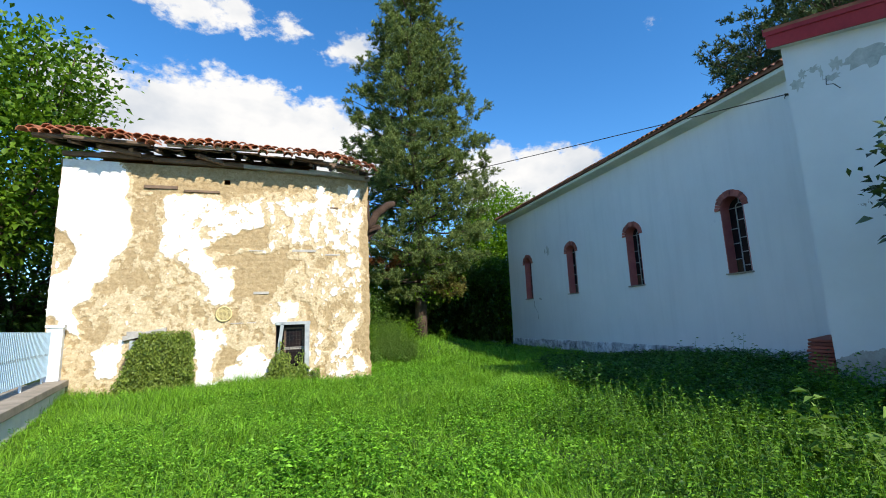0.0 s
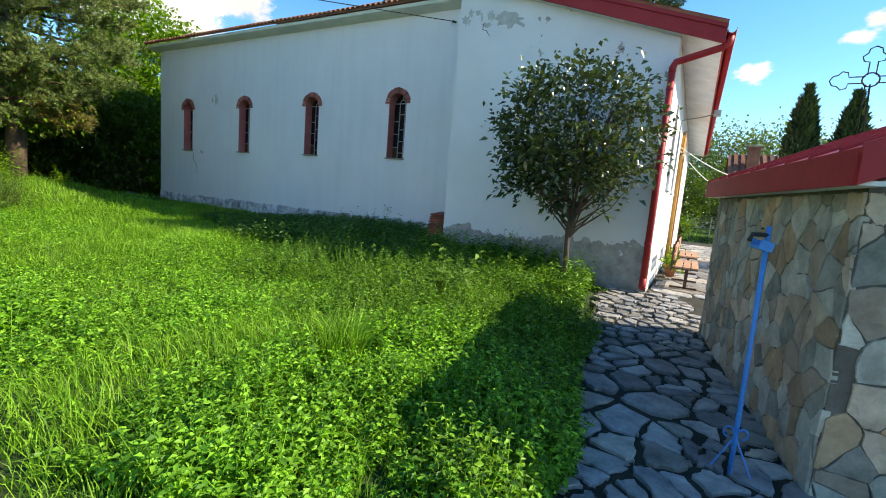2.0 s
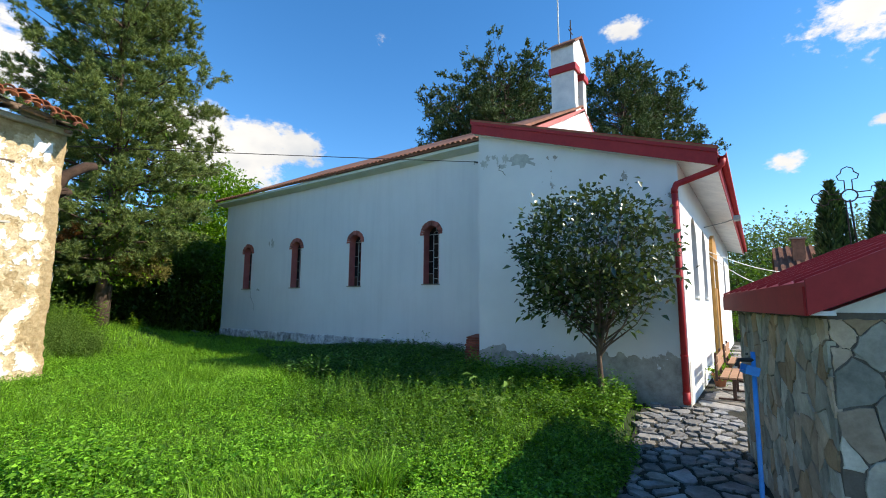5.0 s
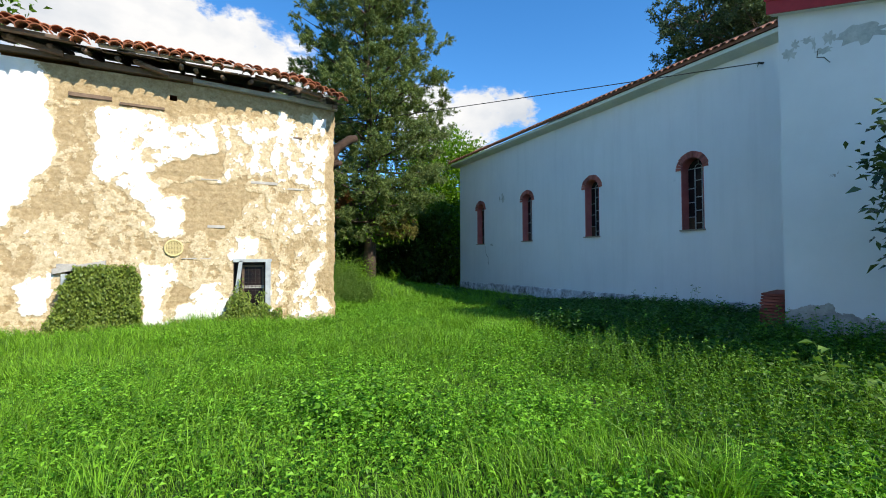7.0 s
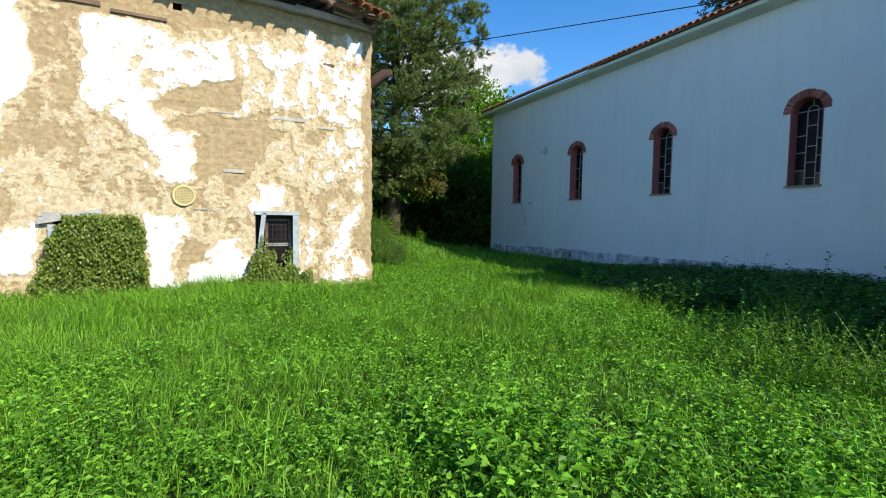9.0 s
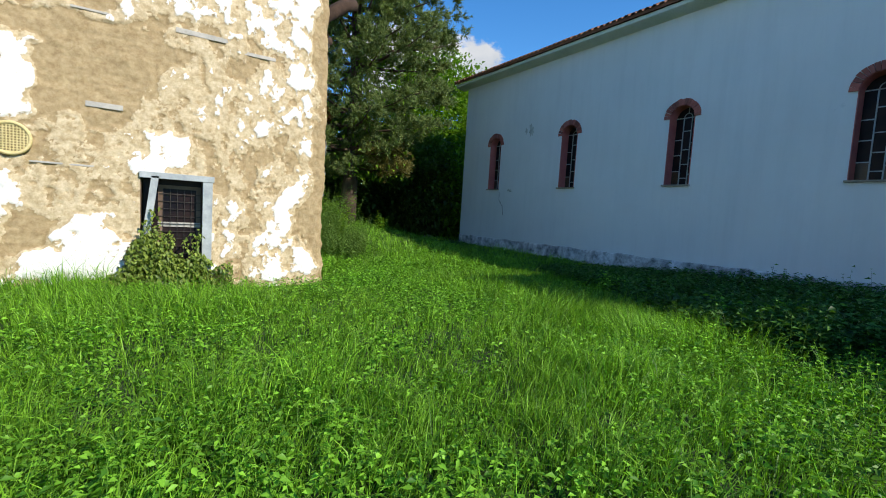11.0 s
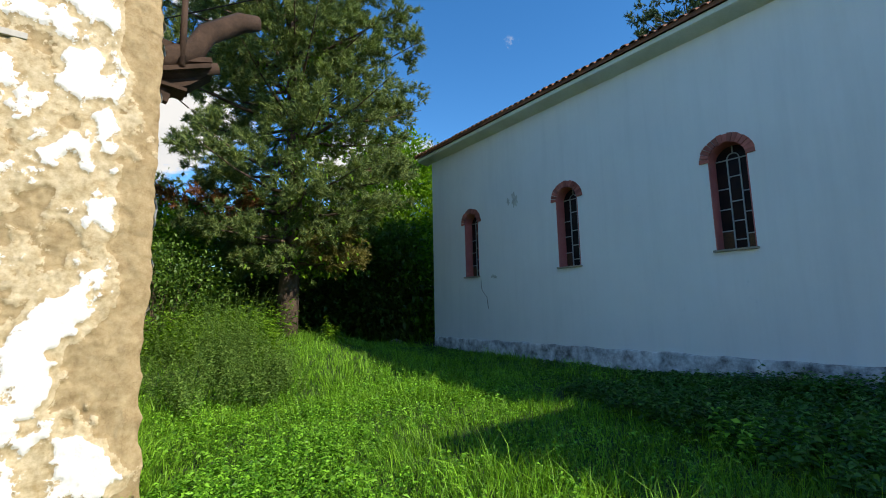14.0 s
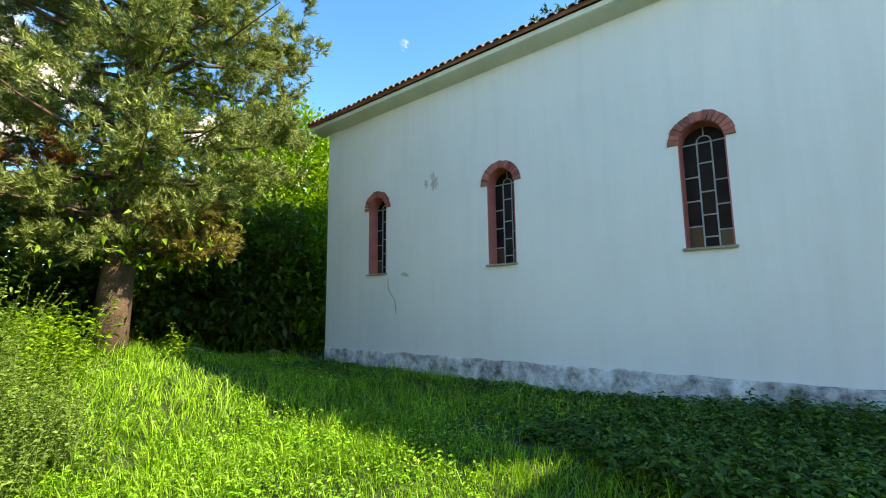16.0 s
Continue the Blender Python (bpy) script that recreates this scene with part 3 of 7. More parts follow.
    part("rake_fascia", prism(bmesh.new(), [(y0, z0 - 0.31), (y1, z1 - 0.31), (y1, z1), (y0, z0)], "x", x0, x0 + 0.045), M_RED, rf)
    part("rake_flashing", prism(bmesh.new(), [(y0 - 0.01, z0 - 0.07), (y1 + 0.02, z1 - 0.07), (y1 + 0.02, z1 + 0.062), (y0 - 0.01, z0 + 0.062)], "x", x0 - 0.028, x0 - 0.002), M_RED, rf)
    part("rake_soffit", prism(bmesh.new(), [(A_Y0, roof_z(A_Y0) - 0.31), (y1, z1 - 0.31), (y1, z1 - 0.2), (A_Y0, roof_z(A_Y0) - 0.2)], "x", x0 + 0.047, A_X + 0.02), M_ROUGHWHITE, rf)
    part("front_fascia", bx((x0 + 0.047, y0, z0 - 0.31), (x1, y0 + 0.028, z0 - 0.003)), M_RED, rf)
    # half-round gutter along the front
    bm = bmesh.new()
    prof = [(y0 - 0.075 + 0.072 * math.cos(a), z0 - 0.08 + 0.085 * math.sin(a)) for a in np.linspace(math.pi, 2 * math.pi, 9)]
    prof += [(y0 - 0.075 + 0.062 * math.cos(a), z0 - 0.08 + 0.075 * math.sin(a)) for a in np.linspace(2 * math.pi, math.pi, 9)]
    prism(bm, prof, "x", x0 - 0.02, x1)
    part("gutter", bm, M_RED, rf, smooth=True)
    pipe = empty("downpipe", (8.02, 0.4, 0), "red painted metal downpipe at the porch corner", "downpipe")
    bm = bmesh.new()
    tube(bm, [(8.05, -0.32, 4.46), (8.05, -0.30, 4.36), (8.05, -0.22, 4.28), (8.04, 0.30, 4.13), (8.03, 0.46, 4.08), (8.02, 0.50, 3.98), (8.02, 0.50, 3.9)], 0.062, 12)
    part("elbow", bm, M_RED, pipe, smooth=True)
    part("pipe", tube(bmesh.new(), [(8.02, 0.50, 3.91), (8.02, 0.50, 0.12)], 0.056, 12), M_RED, pipe, smooth=True)
    part("shoe", tube(bmesh.new(), [(8.02, 0.50, 0.16), (8.02, 0.50, 0.06), (7.93, 0.49, -0.02)], 0.064, 12), M_RED, pipe, smooth=True)
    for z in (3.6, 2.2, 0.8):
        part("bracket", tube(bmesh.new(), [(8.02, 0.50, z), (8.02, 0.50, z + 0.035)], 0.066, 12), M_RED, pipe)
        part("bracket_arm", bx((8.07, 0.49, z + 0.005), (A_X + 0.02, 0.51, z + 0.03)), M_RED, pipe)


M_OCHRE = surface("ochre_varnished_timber", (0.36, 0.17, 0.03), (0.52, 0.27, 0.06), 3, 25, 0.5)
porch()


def belfry():
    """Bell gable on the ridge, with coping rising to it."""
    b = empty("belfry", (RIDGE_X, 5.3, 10), "white bell gable with red bands and a small tiled cap", "belfry")
    y0, y1 = 5.12, 6.15
    x0, x1 = RIDGE_X - 0.85, RIDGE_X + 0.75
    part("base", bx((x0 - 0.08, y0 - 0.05, 9.2), (x1 + 0.08, y1 + 0.05, 10.25), 0.01), M_ROUGHWHITE, b)
    for lo, hi in ((x0, x0 + 0.42), (x1 - 0.42, x1)):
        part("pier", bx((lo, y0, 10.25), (hi, y1, 11.85)), M_ROUGHWHITE, b)
        part("band", bx((lo - 0.09, y0 - 0.09, 11.8), (hi + 0.09, y1 + 0.09, 12.1), 0.02), M_RED, b)
    part("head", prism(bmesh.new(), [(x0, 12.1), (x1, 12.1), (x1, 13.05), (RIDGE_X, 13.65), (x0, 13.05)], "y", y0, y1), M_ROUGHWHITE, b)
    for s in (-1, 1):
        part("cap_slope", prism(bmesh.new(), [(RIDGE_X, 13.652), (RIDGE_X + s * 0.98, 12.97), (RIDGE_X + s * 0.98, 13.06), (RIDGE_X, 13.75)], "y", y0 - 0.12, y1 + 0.12), M_TILE_DARK, b)
    bell = bmesh.new()
    prof = [(0.03, 11.55), (0.12, 11.5), (0.16, 11.3), (0.19, 11.1), (0.27, 10.95)]
    tube(bell, [(RIDGE_X, 5.5, z) for _, z in prof], [r for r, _ in prof], 14)
    part("bell", bell, M_IRON, b, "dark bronze bell", True)
    part("bell_yoke", bx((x0 + 0.4, 5.46, 11.55), (x1 - 0.4, 5.54, 11.63)), M_IRON, b)
    cr = empty("roof_cross", (RIDGE_X - 0.2, 5.5, 13.4), "thin iron cross on the bell gable", "cross")
    part("upright", bx((RIDGE_X - 0.02, 5.48, 13.6), (RIDGE_X + 0.02, 5.52, 14.7)), M_IRON, cr)
    part("crossbar", bx((RIDGE_X - 0.26, 5.485, 14.1), (RIDGE_X + 0.26, 5.515, 14.14)), M_IRON, cr)
    part("crossbar", bx((RIDGE_X - 0.14, 5.485, 14.3), (RIDGE_X + 0.14, 5.515, 14.34)), M_IRON, cr)
    mast = empty("flag_pole", (RIDGE_X - 0.55, 5.8, 12.9), "thin white pole on the bell gable", "pole")
    part("mast", tube(bmesh.new(), [(RIDGE_X - 0.62, 5.85, 12.4), (RIDGE_X - 0.62, 5.85, 16.5)], 0.035, 8), M_ROUGHWHITE, mast)
    cop = empty("gable_coping", (RIDGE_X, 5.2, 9), "red coping over the white gable parapet", "coping", kind="structure")
    for s in (-1, 1):
        xe = RIDGE_X + s * (RIDGE_X - 10.9)
        part("parapet", prism(bmesh.new(), [(xe, 6.6), (RIDGE_X, 9.8), (RIDGE_X, 10.15), (xe, 6.95)], "y", 5.06, 5.46), M_ROUGHWHITE, cop)
        part("coping", prism(bmesh.new(), [(xe, 6.954), (RIDGE_X, 10.154), (RIDGE_X, 10.33), (xe, 7.13)], "y", 5.0, 5.52), M_REDPAINT, cop)


belfry()

# ---------------------------------------------------------------- paving
def on_path(x, y):
    """True over the flagstone walk and court."""
    x, y = np.asarray(x, float), np.asarray(y, float)
    edge = 0.33 + 0.12 * np.clip(x, 0, 8) + 0.06 * np.sin(x * 2.3)
    court = (x > 8.4) & (y < 0.46) & (x < 27) & (y > -8)
    return ((y < edge) & (x > 0.4) & (x < 8.8) & (y > -9)) | court


# ---------------------------------------------------------------- old adobe house
H_Y, H_X0, H_X1, H_TOP = 13.2, -6.0, 1.88, 6.0
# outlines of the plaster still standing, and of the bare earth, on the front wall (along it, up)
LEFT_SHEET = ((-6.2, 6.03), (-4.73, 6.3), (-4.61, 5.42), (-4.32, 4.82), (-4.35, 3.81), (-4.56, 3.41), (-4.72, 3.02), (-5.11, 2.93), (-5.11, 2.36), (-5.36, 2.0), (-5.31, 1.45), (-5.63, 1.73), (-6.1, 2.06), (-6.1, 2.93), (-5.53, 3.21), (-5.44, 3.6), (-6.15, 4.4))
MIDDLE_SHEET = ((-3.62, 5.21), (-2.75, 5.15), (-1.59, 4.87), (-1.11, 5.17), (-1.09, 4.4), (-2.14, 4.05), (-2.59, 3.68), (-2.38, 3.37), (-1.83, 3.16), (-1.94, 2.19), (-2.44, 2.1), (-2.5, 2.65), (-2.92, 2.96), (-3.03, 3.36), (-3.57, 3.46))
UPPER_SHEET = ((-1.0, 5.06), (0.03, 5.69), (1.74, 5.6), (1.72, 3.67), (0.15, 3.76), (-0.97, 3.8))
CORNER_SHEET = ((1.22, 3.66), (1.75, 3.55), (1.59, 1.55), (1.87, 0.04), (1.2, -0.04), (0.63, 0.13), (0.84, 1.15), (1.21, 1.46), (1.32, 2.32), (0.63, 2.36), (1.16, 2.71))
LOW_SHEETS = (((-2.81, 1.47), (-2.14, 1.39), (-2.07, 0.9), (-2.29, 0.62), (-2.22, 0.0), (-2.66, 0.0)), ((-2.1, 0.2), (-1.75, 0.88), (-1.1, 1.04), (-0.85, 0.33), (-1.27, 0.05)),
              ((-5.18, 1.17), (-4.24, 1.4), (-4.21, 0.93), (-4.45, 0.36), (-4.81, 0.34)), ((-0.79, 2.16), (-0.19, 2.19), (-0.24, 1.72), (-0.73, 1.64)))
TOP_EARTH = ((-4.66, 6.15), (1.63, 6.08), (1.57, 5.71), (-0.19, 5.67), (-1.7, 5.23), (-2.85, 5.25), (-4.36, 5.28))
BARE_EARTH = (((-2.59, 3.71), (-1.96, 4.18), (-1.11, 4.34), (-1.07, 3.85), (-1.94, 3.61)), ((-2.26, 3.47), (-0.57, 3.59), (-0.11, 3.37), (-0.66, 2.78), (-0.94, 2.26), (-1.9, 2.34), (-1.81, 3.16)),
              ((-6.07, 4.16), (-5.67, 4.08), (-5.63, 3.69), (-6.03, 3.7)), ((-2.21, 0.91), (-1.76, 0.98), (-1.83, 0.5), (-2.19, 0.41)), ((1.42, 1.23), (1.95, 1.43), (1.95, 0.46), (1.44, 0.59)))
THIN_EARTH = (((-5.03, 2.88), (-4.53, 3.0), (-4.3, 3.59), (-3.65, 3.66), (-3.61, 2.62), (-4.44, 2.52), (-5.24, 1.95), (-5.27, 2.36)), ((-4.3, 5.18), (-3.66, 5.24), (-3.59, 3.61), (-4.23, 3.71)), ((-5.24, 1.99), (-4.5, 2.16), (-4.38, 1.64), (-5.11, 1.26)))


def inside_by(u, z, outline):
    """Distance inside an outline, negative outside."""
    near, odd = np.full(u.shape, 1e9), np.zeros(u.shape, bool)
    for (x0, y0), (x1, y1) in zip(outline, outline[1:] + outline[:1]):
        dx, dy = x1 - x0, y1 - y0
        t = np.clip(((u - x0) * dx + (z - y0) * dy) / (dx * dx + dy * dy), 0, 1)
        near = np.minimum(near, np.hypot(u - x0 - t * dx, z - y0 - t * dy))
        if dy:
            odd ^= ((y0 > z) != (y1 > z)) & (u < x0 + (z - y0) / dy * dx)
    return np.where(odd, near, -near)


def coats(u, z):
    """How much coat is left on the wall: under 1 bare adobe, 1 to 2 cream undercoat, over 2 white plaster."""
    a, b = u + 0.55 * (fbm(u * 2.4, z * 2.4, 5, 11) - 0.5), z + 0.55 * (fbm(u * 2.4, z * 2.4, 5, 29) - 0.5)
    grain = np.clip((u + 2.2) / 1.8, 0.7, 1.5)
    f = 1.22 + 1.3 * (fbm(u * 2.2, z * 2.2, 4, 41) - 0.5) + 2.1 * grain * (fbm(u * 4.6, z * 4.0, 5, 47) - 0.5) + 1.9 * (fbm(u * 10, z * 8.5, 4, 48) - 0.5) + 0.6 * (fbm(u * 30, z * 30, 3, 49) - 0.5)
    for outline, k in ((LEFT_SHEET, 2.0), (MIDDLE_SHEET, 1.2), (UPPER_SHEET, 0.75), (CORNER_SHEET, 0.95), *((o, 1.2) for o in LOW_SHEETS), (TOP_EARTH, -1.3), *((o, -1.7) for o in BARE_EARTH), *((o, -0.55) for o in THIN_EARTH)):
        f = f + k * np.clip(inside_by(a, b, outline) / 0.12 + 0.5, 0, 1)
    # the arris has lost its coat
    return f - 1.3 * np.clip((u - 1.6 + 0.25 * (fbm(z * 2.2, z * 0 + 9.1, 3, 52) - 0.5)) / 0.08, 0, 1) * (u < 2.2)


def adobe_material():
    m, nt, b = nodes_of("peeling_adobe_plaster", 0.95, 0.0, 0.2)
    at = nt.nodes.new("ShaderNodeAttribute")
    at.attribute_name = "coat"
    fine = noise_node(nt, 26, 8, 0.75)
    add = nt.nodes.new("ShaderNodeMath")
    add.operation = "MULTIPLY_ADD"
    nt.links.new(fine, add.inputs[0])
    add.inputs[1].default_value = 1.6
    nt.links.new(at.outputs["Fac"], add.inputs[2])
    mud = ramp_node(nt, noise_node(nt, 10, 9, 0.75), [(0.32, (0.26, 0.18, 0.088)), (0.68, (0.48, 0.37, 0.21))])
    cream = ramp_node(nt, noise_node(nt, 13, 9, 0.75), [(0.34, (0.36, 0.265, 0.135)), (0.66, (0.66, 0.55, 0.37))])
    white = ramp_node(nt, noise_node(nt, 3, 7, 0.7), [(0.25, (0.66, 0.62, 0.54)), (0.5, (0.80, 0.78, 0.74))])

    def over(limit):
        n = nt.nodes.new("ShaderNodeMapRange")
        n.inputs["From Min"].default_value, n.inputs["From Max"].default_value = limit - 0.03, limit + 0.03
        nt.links.new(add.outputs[0], n.inputs["Value"])
        return n.outputs[0]
    vo = nt.nodes.new("ShaderNodeTexVoronoi")
    vo.feature = "DISTANCE_TO_EDGE"
    vo.inputs["Scale"].default_value = 5.5
    tc = nt.nodes.new("ShaderNodeTexCoord")
    wob = nt.nodes.new("ShaderNodeTexNoise")
    wob.inputs["Scale"].default_value = 7.0
    wob.inputs["Detail"].default_value = 5.0
    shift = nt.nodes.new("ShaderNodeVectorMath")
    shift.operation = "MULTIPLY_ADD"
    shift.inputs[1].default_value = (0.22, 0.22, 0.22)
    nt.links.new(wob.outputs["Color"], shift.inputs[0])
    nt.links.new(tc.outputs["Object"], shift.inputs[2])
    nt.links.new(shift.outputs[0], vo.inputs["Vector"])
    # crack lines, with the shade inside them darkened into the mud colour
    crack = ramp_node(nt, vo.outputs["Distance"], [(0.0, grey(0.2)), (0.014, grey(0.0))])
    mud = mix_node(nt, crack, mud, (0.10, 0.065, 0.03))
    c = mix_node(nt, over(2.8), mix_node(nt, over(1.8), mud, cream), white)
    nt.links.new(c, b.inputs["Base Color"])
    bump(nt, b, noise_node(nt, 18, 10, 0.78), 0.9, 0.014)
    return m


M_ADOBE = adobe_material()


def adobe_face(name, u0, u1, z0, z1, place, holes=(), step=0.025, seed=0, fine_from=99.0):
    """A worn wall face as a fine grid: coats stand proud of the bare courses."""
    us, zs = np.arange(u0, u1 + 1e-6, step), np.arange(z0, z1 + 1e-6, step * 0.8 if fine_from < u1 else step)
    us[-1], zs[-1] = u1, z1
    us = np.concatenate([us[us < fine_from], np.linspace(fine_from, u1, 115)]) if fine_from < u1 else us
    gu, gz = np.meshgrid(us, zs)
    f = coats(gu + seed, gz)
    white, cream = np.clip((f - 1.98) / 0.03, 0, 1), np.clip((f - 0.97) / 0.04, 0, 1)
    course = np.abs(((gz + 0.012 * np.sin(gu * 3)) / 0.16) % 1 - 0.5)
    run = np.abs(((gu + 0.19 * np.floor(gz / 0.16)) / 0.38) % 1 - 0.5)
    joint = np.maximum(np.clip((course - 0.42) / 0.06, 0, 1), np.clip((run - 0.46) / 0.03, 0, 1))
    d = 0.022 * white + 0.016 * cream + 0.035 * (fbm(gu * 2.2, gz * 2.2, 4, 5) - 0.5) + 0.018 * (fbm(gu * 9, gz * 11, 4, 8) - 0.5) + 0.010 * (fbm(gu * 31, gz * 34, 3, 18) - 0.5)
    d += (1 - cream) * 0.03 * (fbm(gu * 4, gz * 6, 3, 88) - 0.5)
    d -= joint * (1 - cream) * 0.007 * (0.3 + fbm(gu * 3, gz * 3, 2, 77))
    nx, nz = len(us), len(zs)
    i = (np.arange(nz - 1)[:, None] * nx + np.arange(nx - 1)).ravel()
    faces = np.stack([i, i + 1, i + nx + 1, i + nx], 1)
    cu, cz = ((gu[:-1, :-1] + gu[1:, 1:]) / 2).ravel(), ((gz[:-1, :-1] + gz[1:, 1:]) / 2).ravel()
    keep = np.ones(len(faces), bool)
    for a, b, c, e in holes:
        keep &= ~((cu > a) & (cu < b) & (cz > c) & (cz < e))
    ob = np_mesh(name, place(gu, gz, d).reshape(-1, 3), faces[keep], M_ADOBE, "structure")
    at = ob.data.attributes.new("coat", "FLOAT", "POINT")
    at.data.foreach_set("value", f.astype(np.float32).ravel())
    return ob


H_WIN = (-0.74, 0.14, 0.3, 1.6)
H_IVY = (-4.15, -2.85, 0.1, 1.45)


def edge_wear(z):
    """The house corner wanders in and out."""
    return 0.08 * (fbm(z * 1.3, z * 0 + 3.3, 4, 9) - 0.5) + 0.07 * (fbm(z * 6.2, z * 0 + 1.3, 3, 19) - 0.5) + 0.05 * np.clip(1.0 - z, 0, 1) - 0.02


def old_house():
    def front(u, z, d):
        t = np.clip((u - 1.2) / (H_X1 - 1.2), 0, 1)
        round_ = 0.07 * np.clip((u - (H_X1 - 0.12)) / 0.12, 0, 1) ** 2
        return np.stack([u + t * edge_wear(z), H_Y - d + round_ + 0.05 * np.clip((z - 3.5) / 3, 0, 1), z], -1)
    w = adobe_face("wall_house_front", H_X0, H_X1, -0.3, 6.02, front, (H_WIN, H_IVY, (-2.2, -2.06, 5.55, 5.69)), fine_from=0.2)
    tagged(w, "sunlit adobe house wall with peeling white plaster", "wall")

    def side(u, z, d):
        t = np.clip((H_Y + 0.4 - u) / 0.4, 0, 1)
        return np.stack([H_X1 + edge_wear(z) + d - 0.02 - 0.15 * (u - H_Y), u + 0.06 * (1 - t) * 0 + 0.07, z], -1)
    w = adobe_face("wall_house_side", H_Y, 19.2, -0.3, 6.02, side, step=0.04, seed=7.7)
    tagged(w, "adobe side wall of the old house", "wall")

    def left(u, z, d):
        return np.stack([H_X0 - d, u, z], -1)
    w = adobe_face("wall_house_left", H_Y, 19.2, -0.3, 6.02, left, step=0.1, seed=3.1)
    tagged(w, "adobe end wall of the old house", "wall")
    bm = bx((H_X0 + 0.02, 19.1, -0.3), (H_X1 - 0.95, 19.4, 5.0))
    tagged(part("wall_house_back", bm, M_CONCRETE), "earth-rendered back wall of the old house", "wall", kind="structure")
    # thickness seen inside the openings
    for a, b, lo, hi in (H_WIN, H_IVY):
        bm = bmesh.new()
        box(bm, (a - 0.06, H_Y + 0.02, lo - 0.06), (a, H_Y + 0.45, hi + 0.06))
        box(bm, (b, H_Y + 0.02, lo - 0.06), (b + 0.06, H_Y + 0.45, hi + 0.06))
        box(bm, (a, H_Y + 0.02, hi), (b, H_Y + 0.45, hi + 0.06))
        box(bm, (a, H_Y + 0.02, lo - 0.06), (b, H_Y + 0.45, lo))
        box(bm, (a, H_Y + 0.40, lo), (b, H_Y + 0.46, hi))
        tagged(part("trim_opening", bm, M_WOOD), "dark timber lining of a wall opening", "opening", kind="structure")


old_house()


# ---------------------------------------------------------------- flaked paint and cracks on the church
M_BARE = surface("bare_grey_render", (0.38, 0.40, 0.37), (0.54, 0.55, 0.51), 5, 30, 0.95, strength=0.5)


def flake(wall, x, y, z, w, h, seed):
    """A ragged patch of bare render where the paint has come off."""
    rng = np.random.default_rng(seed)
    n = 26
    r = 1 + 0.28 * np.sin(np.arange(n) * 1.7 + rng.uniform(0, 6)) + rng.uniform(-0.3, 0.3, n)
    a = np.arange(n) / n * 2 * math.pi
    bm = bmesh.new()
    out = [(y + w / 2 * k * math.cos(t) + 0.15 * w * math.sin(t), z + h / 2 * k * math.sin(t)) for k, t in zip(r, a)]
    mid = bm.verts.new((x - 0.004, y, z))
    rim = [bm.verts.new((x - 0.004, p, q)) for p, q in out]
    low = [bm.verts.new((x + 0.01, p, q)) for p, q in out]
    for i in range(n):
        j = (i + 1) % n
        bm.faces.new((mid, rim[i], rim[j]))
        bm.faces.new((rim[i], low[i], low[j], rim[j]))
    part("bare_patch", bm, M_BARE, bpy.data.objects[wall])


for i, (y, z, w, h) in enumerate(((3.75, 5.2, 0.62, 0.34), (4.2, 5.32, 0.16, 0.2), (4.28, 5.14, 0.2, 0.1), (4.52, 5.42, 0.16, 0.1), (4.7, 5.42, 0.1, 0.16), (4.8, 5.28, 0.18, 0.2), (4.42, 5.3, 0.05, 0.2))):
    flake("wall_porch_side", A_X, y, z, w, h, 40 + i)
for i, (y, z, w, h) in enumerate(((17.72, 4.5, 0.2, 0.42), (17.98, 4.5, 0.1, 0.2), (18.7, 2.35, 0.25, 0.1))):
    flake("wall_long", WX, y, z, w, h, 60 + i)


def crack(wall, x, pts):
    part("crack", tube(bmesh.new(), [(x - 0.002, y, z) for y, z in pts], 0.007, 5), M_IRON, bpy.data.objects[wall])


crack("wall_porch_side", A_X, [(4.36, 5.2), (4.38, 5.06), (4.28, 5.02), (4.2, 4.9)])
crack("wall_long", WX, [(19.3, 2.3), (19.28, 2.0), (19.2, 1.9), (19.05, 1.75), (19.0, 1.4)])


# ---------------------------------------------------------------- stone spring house


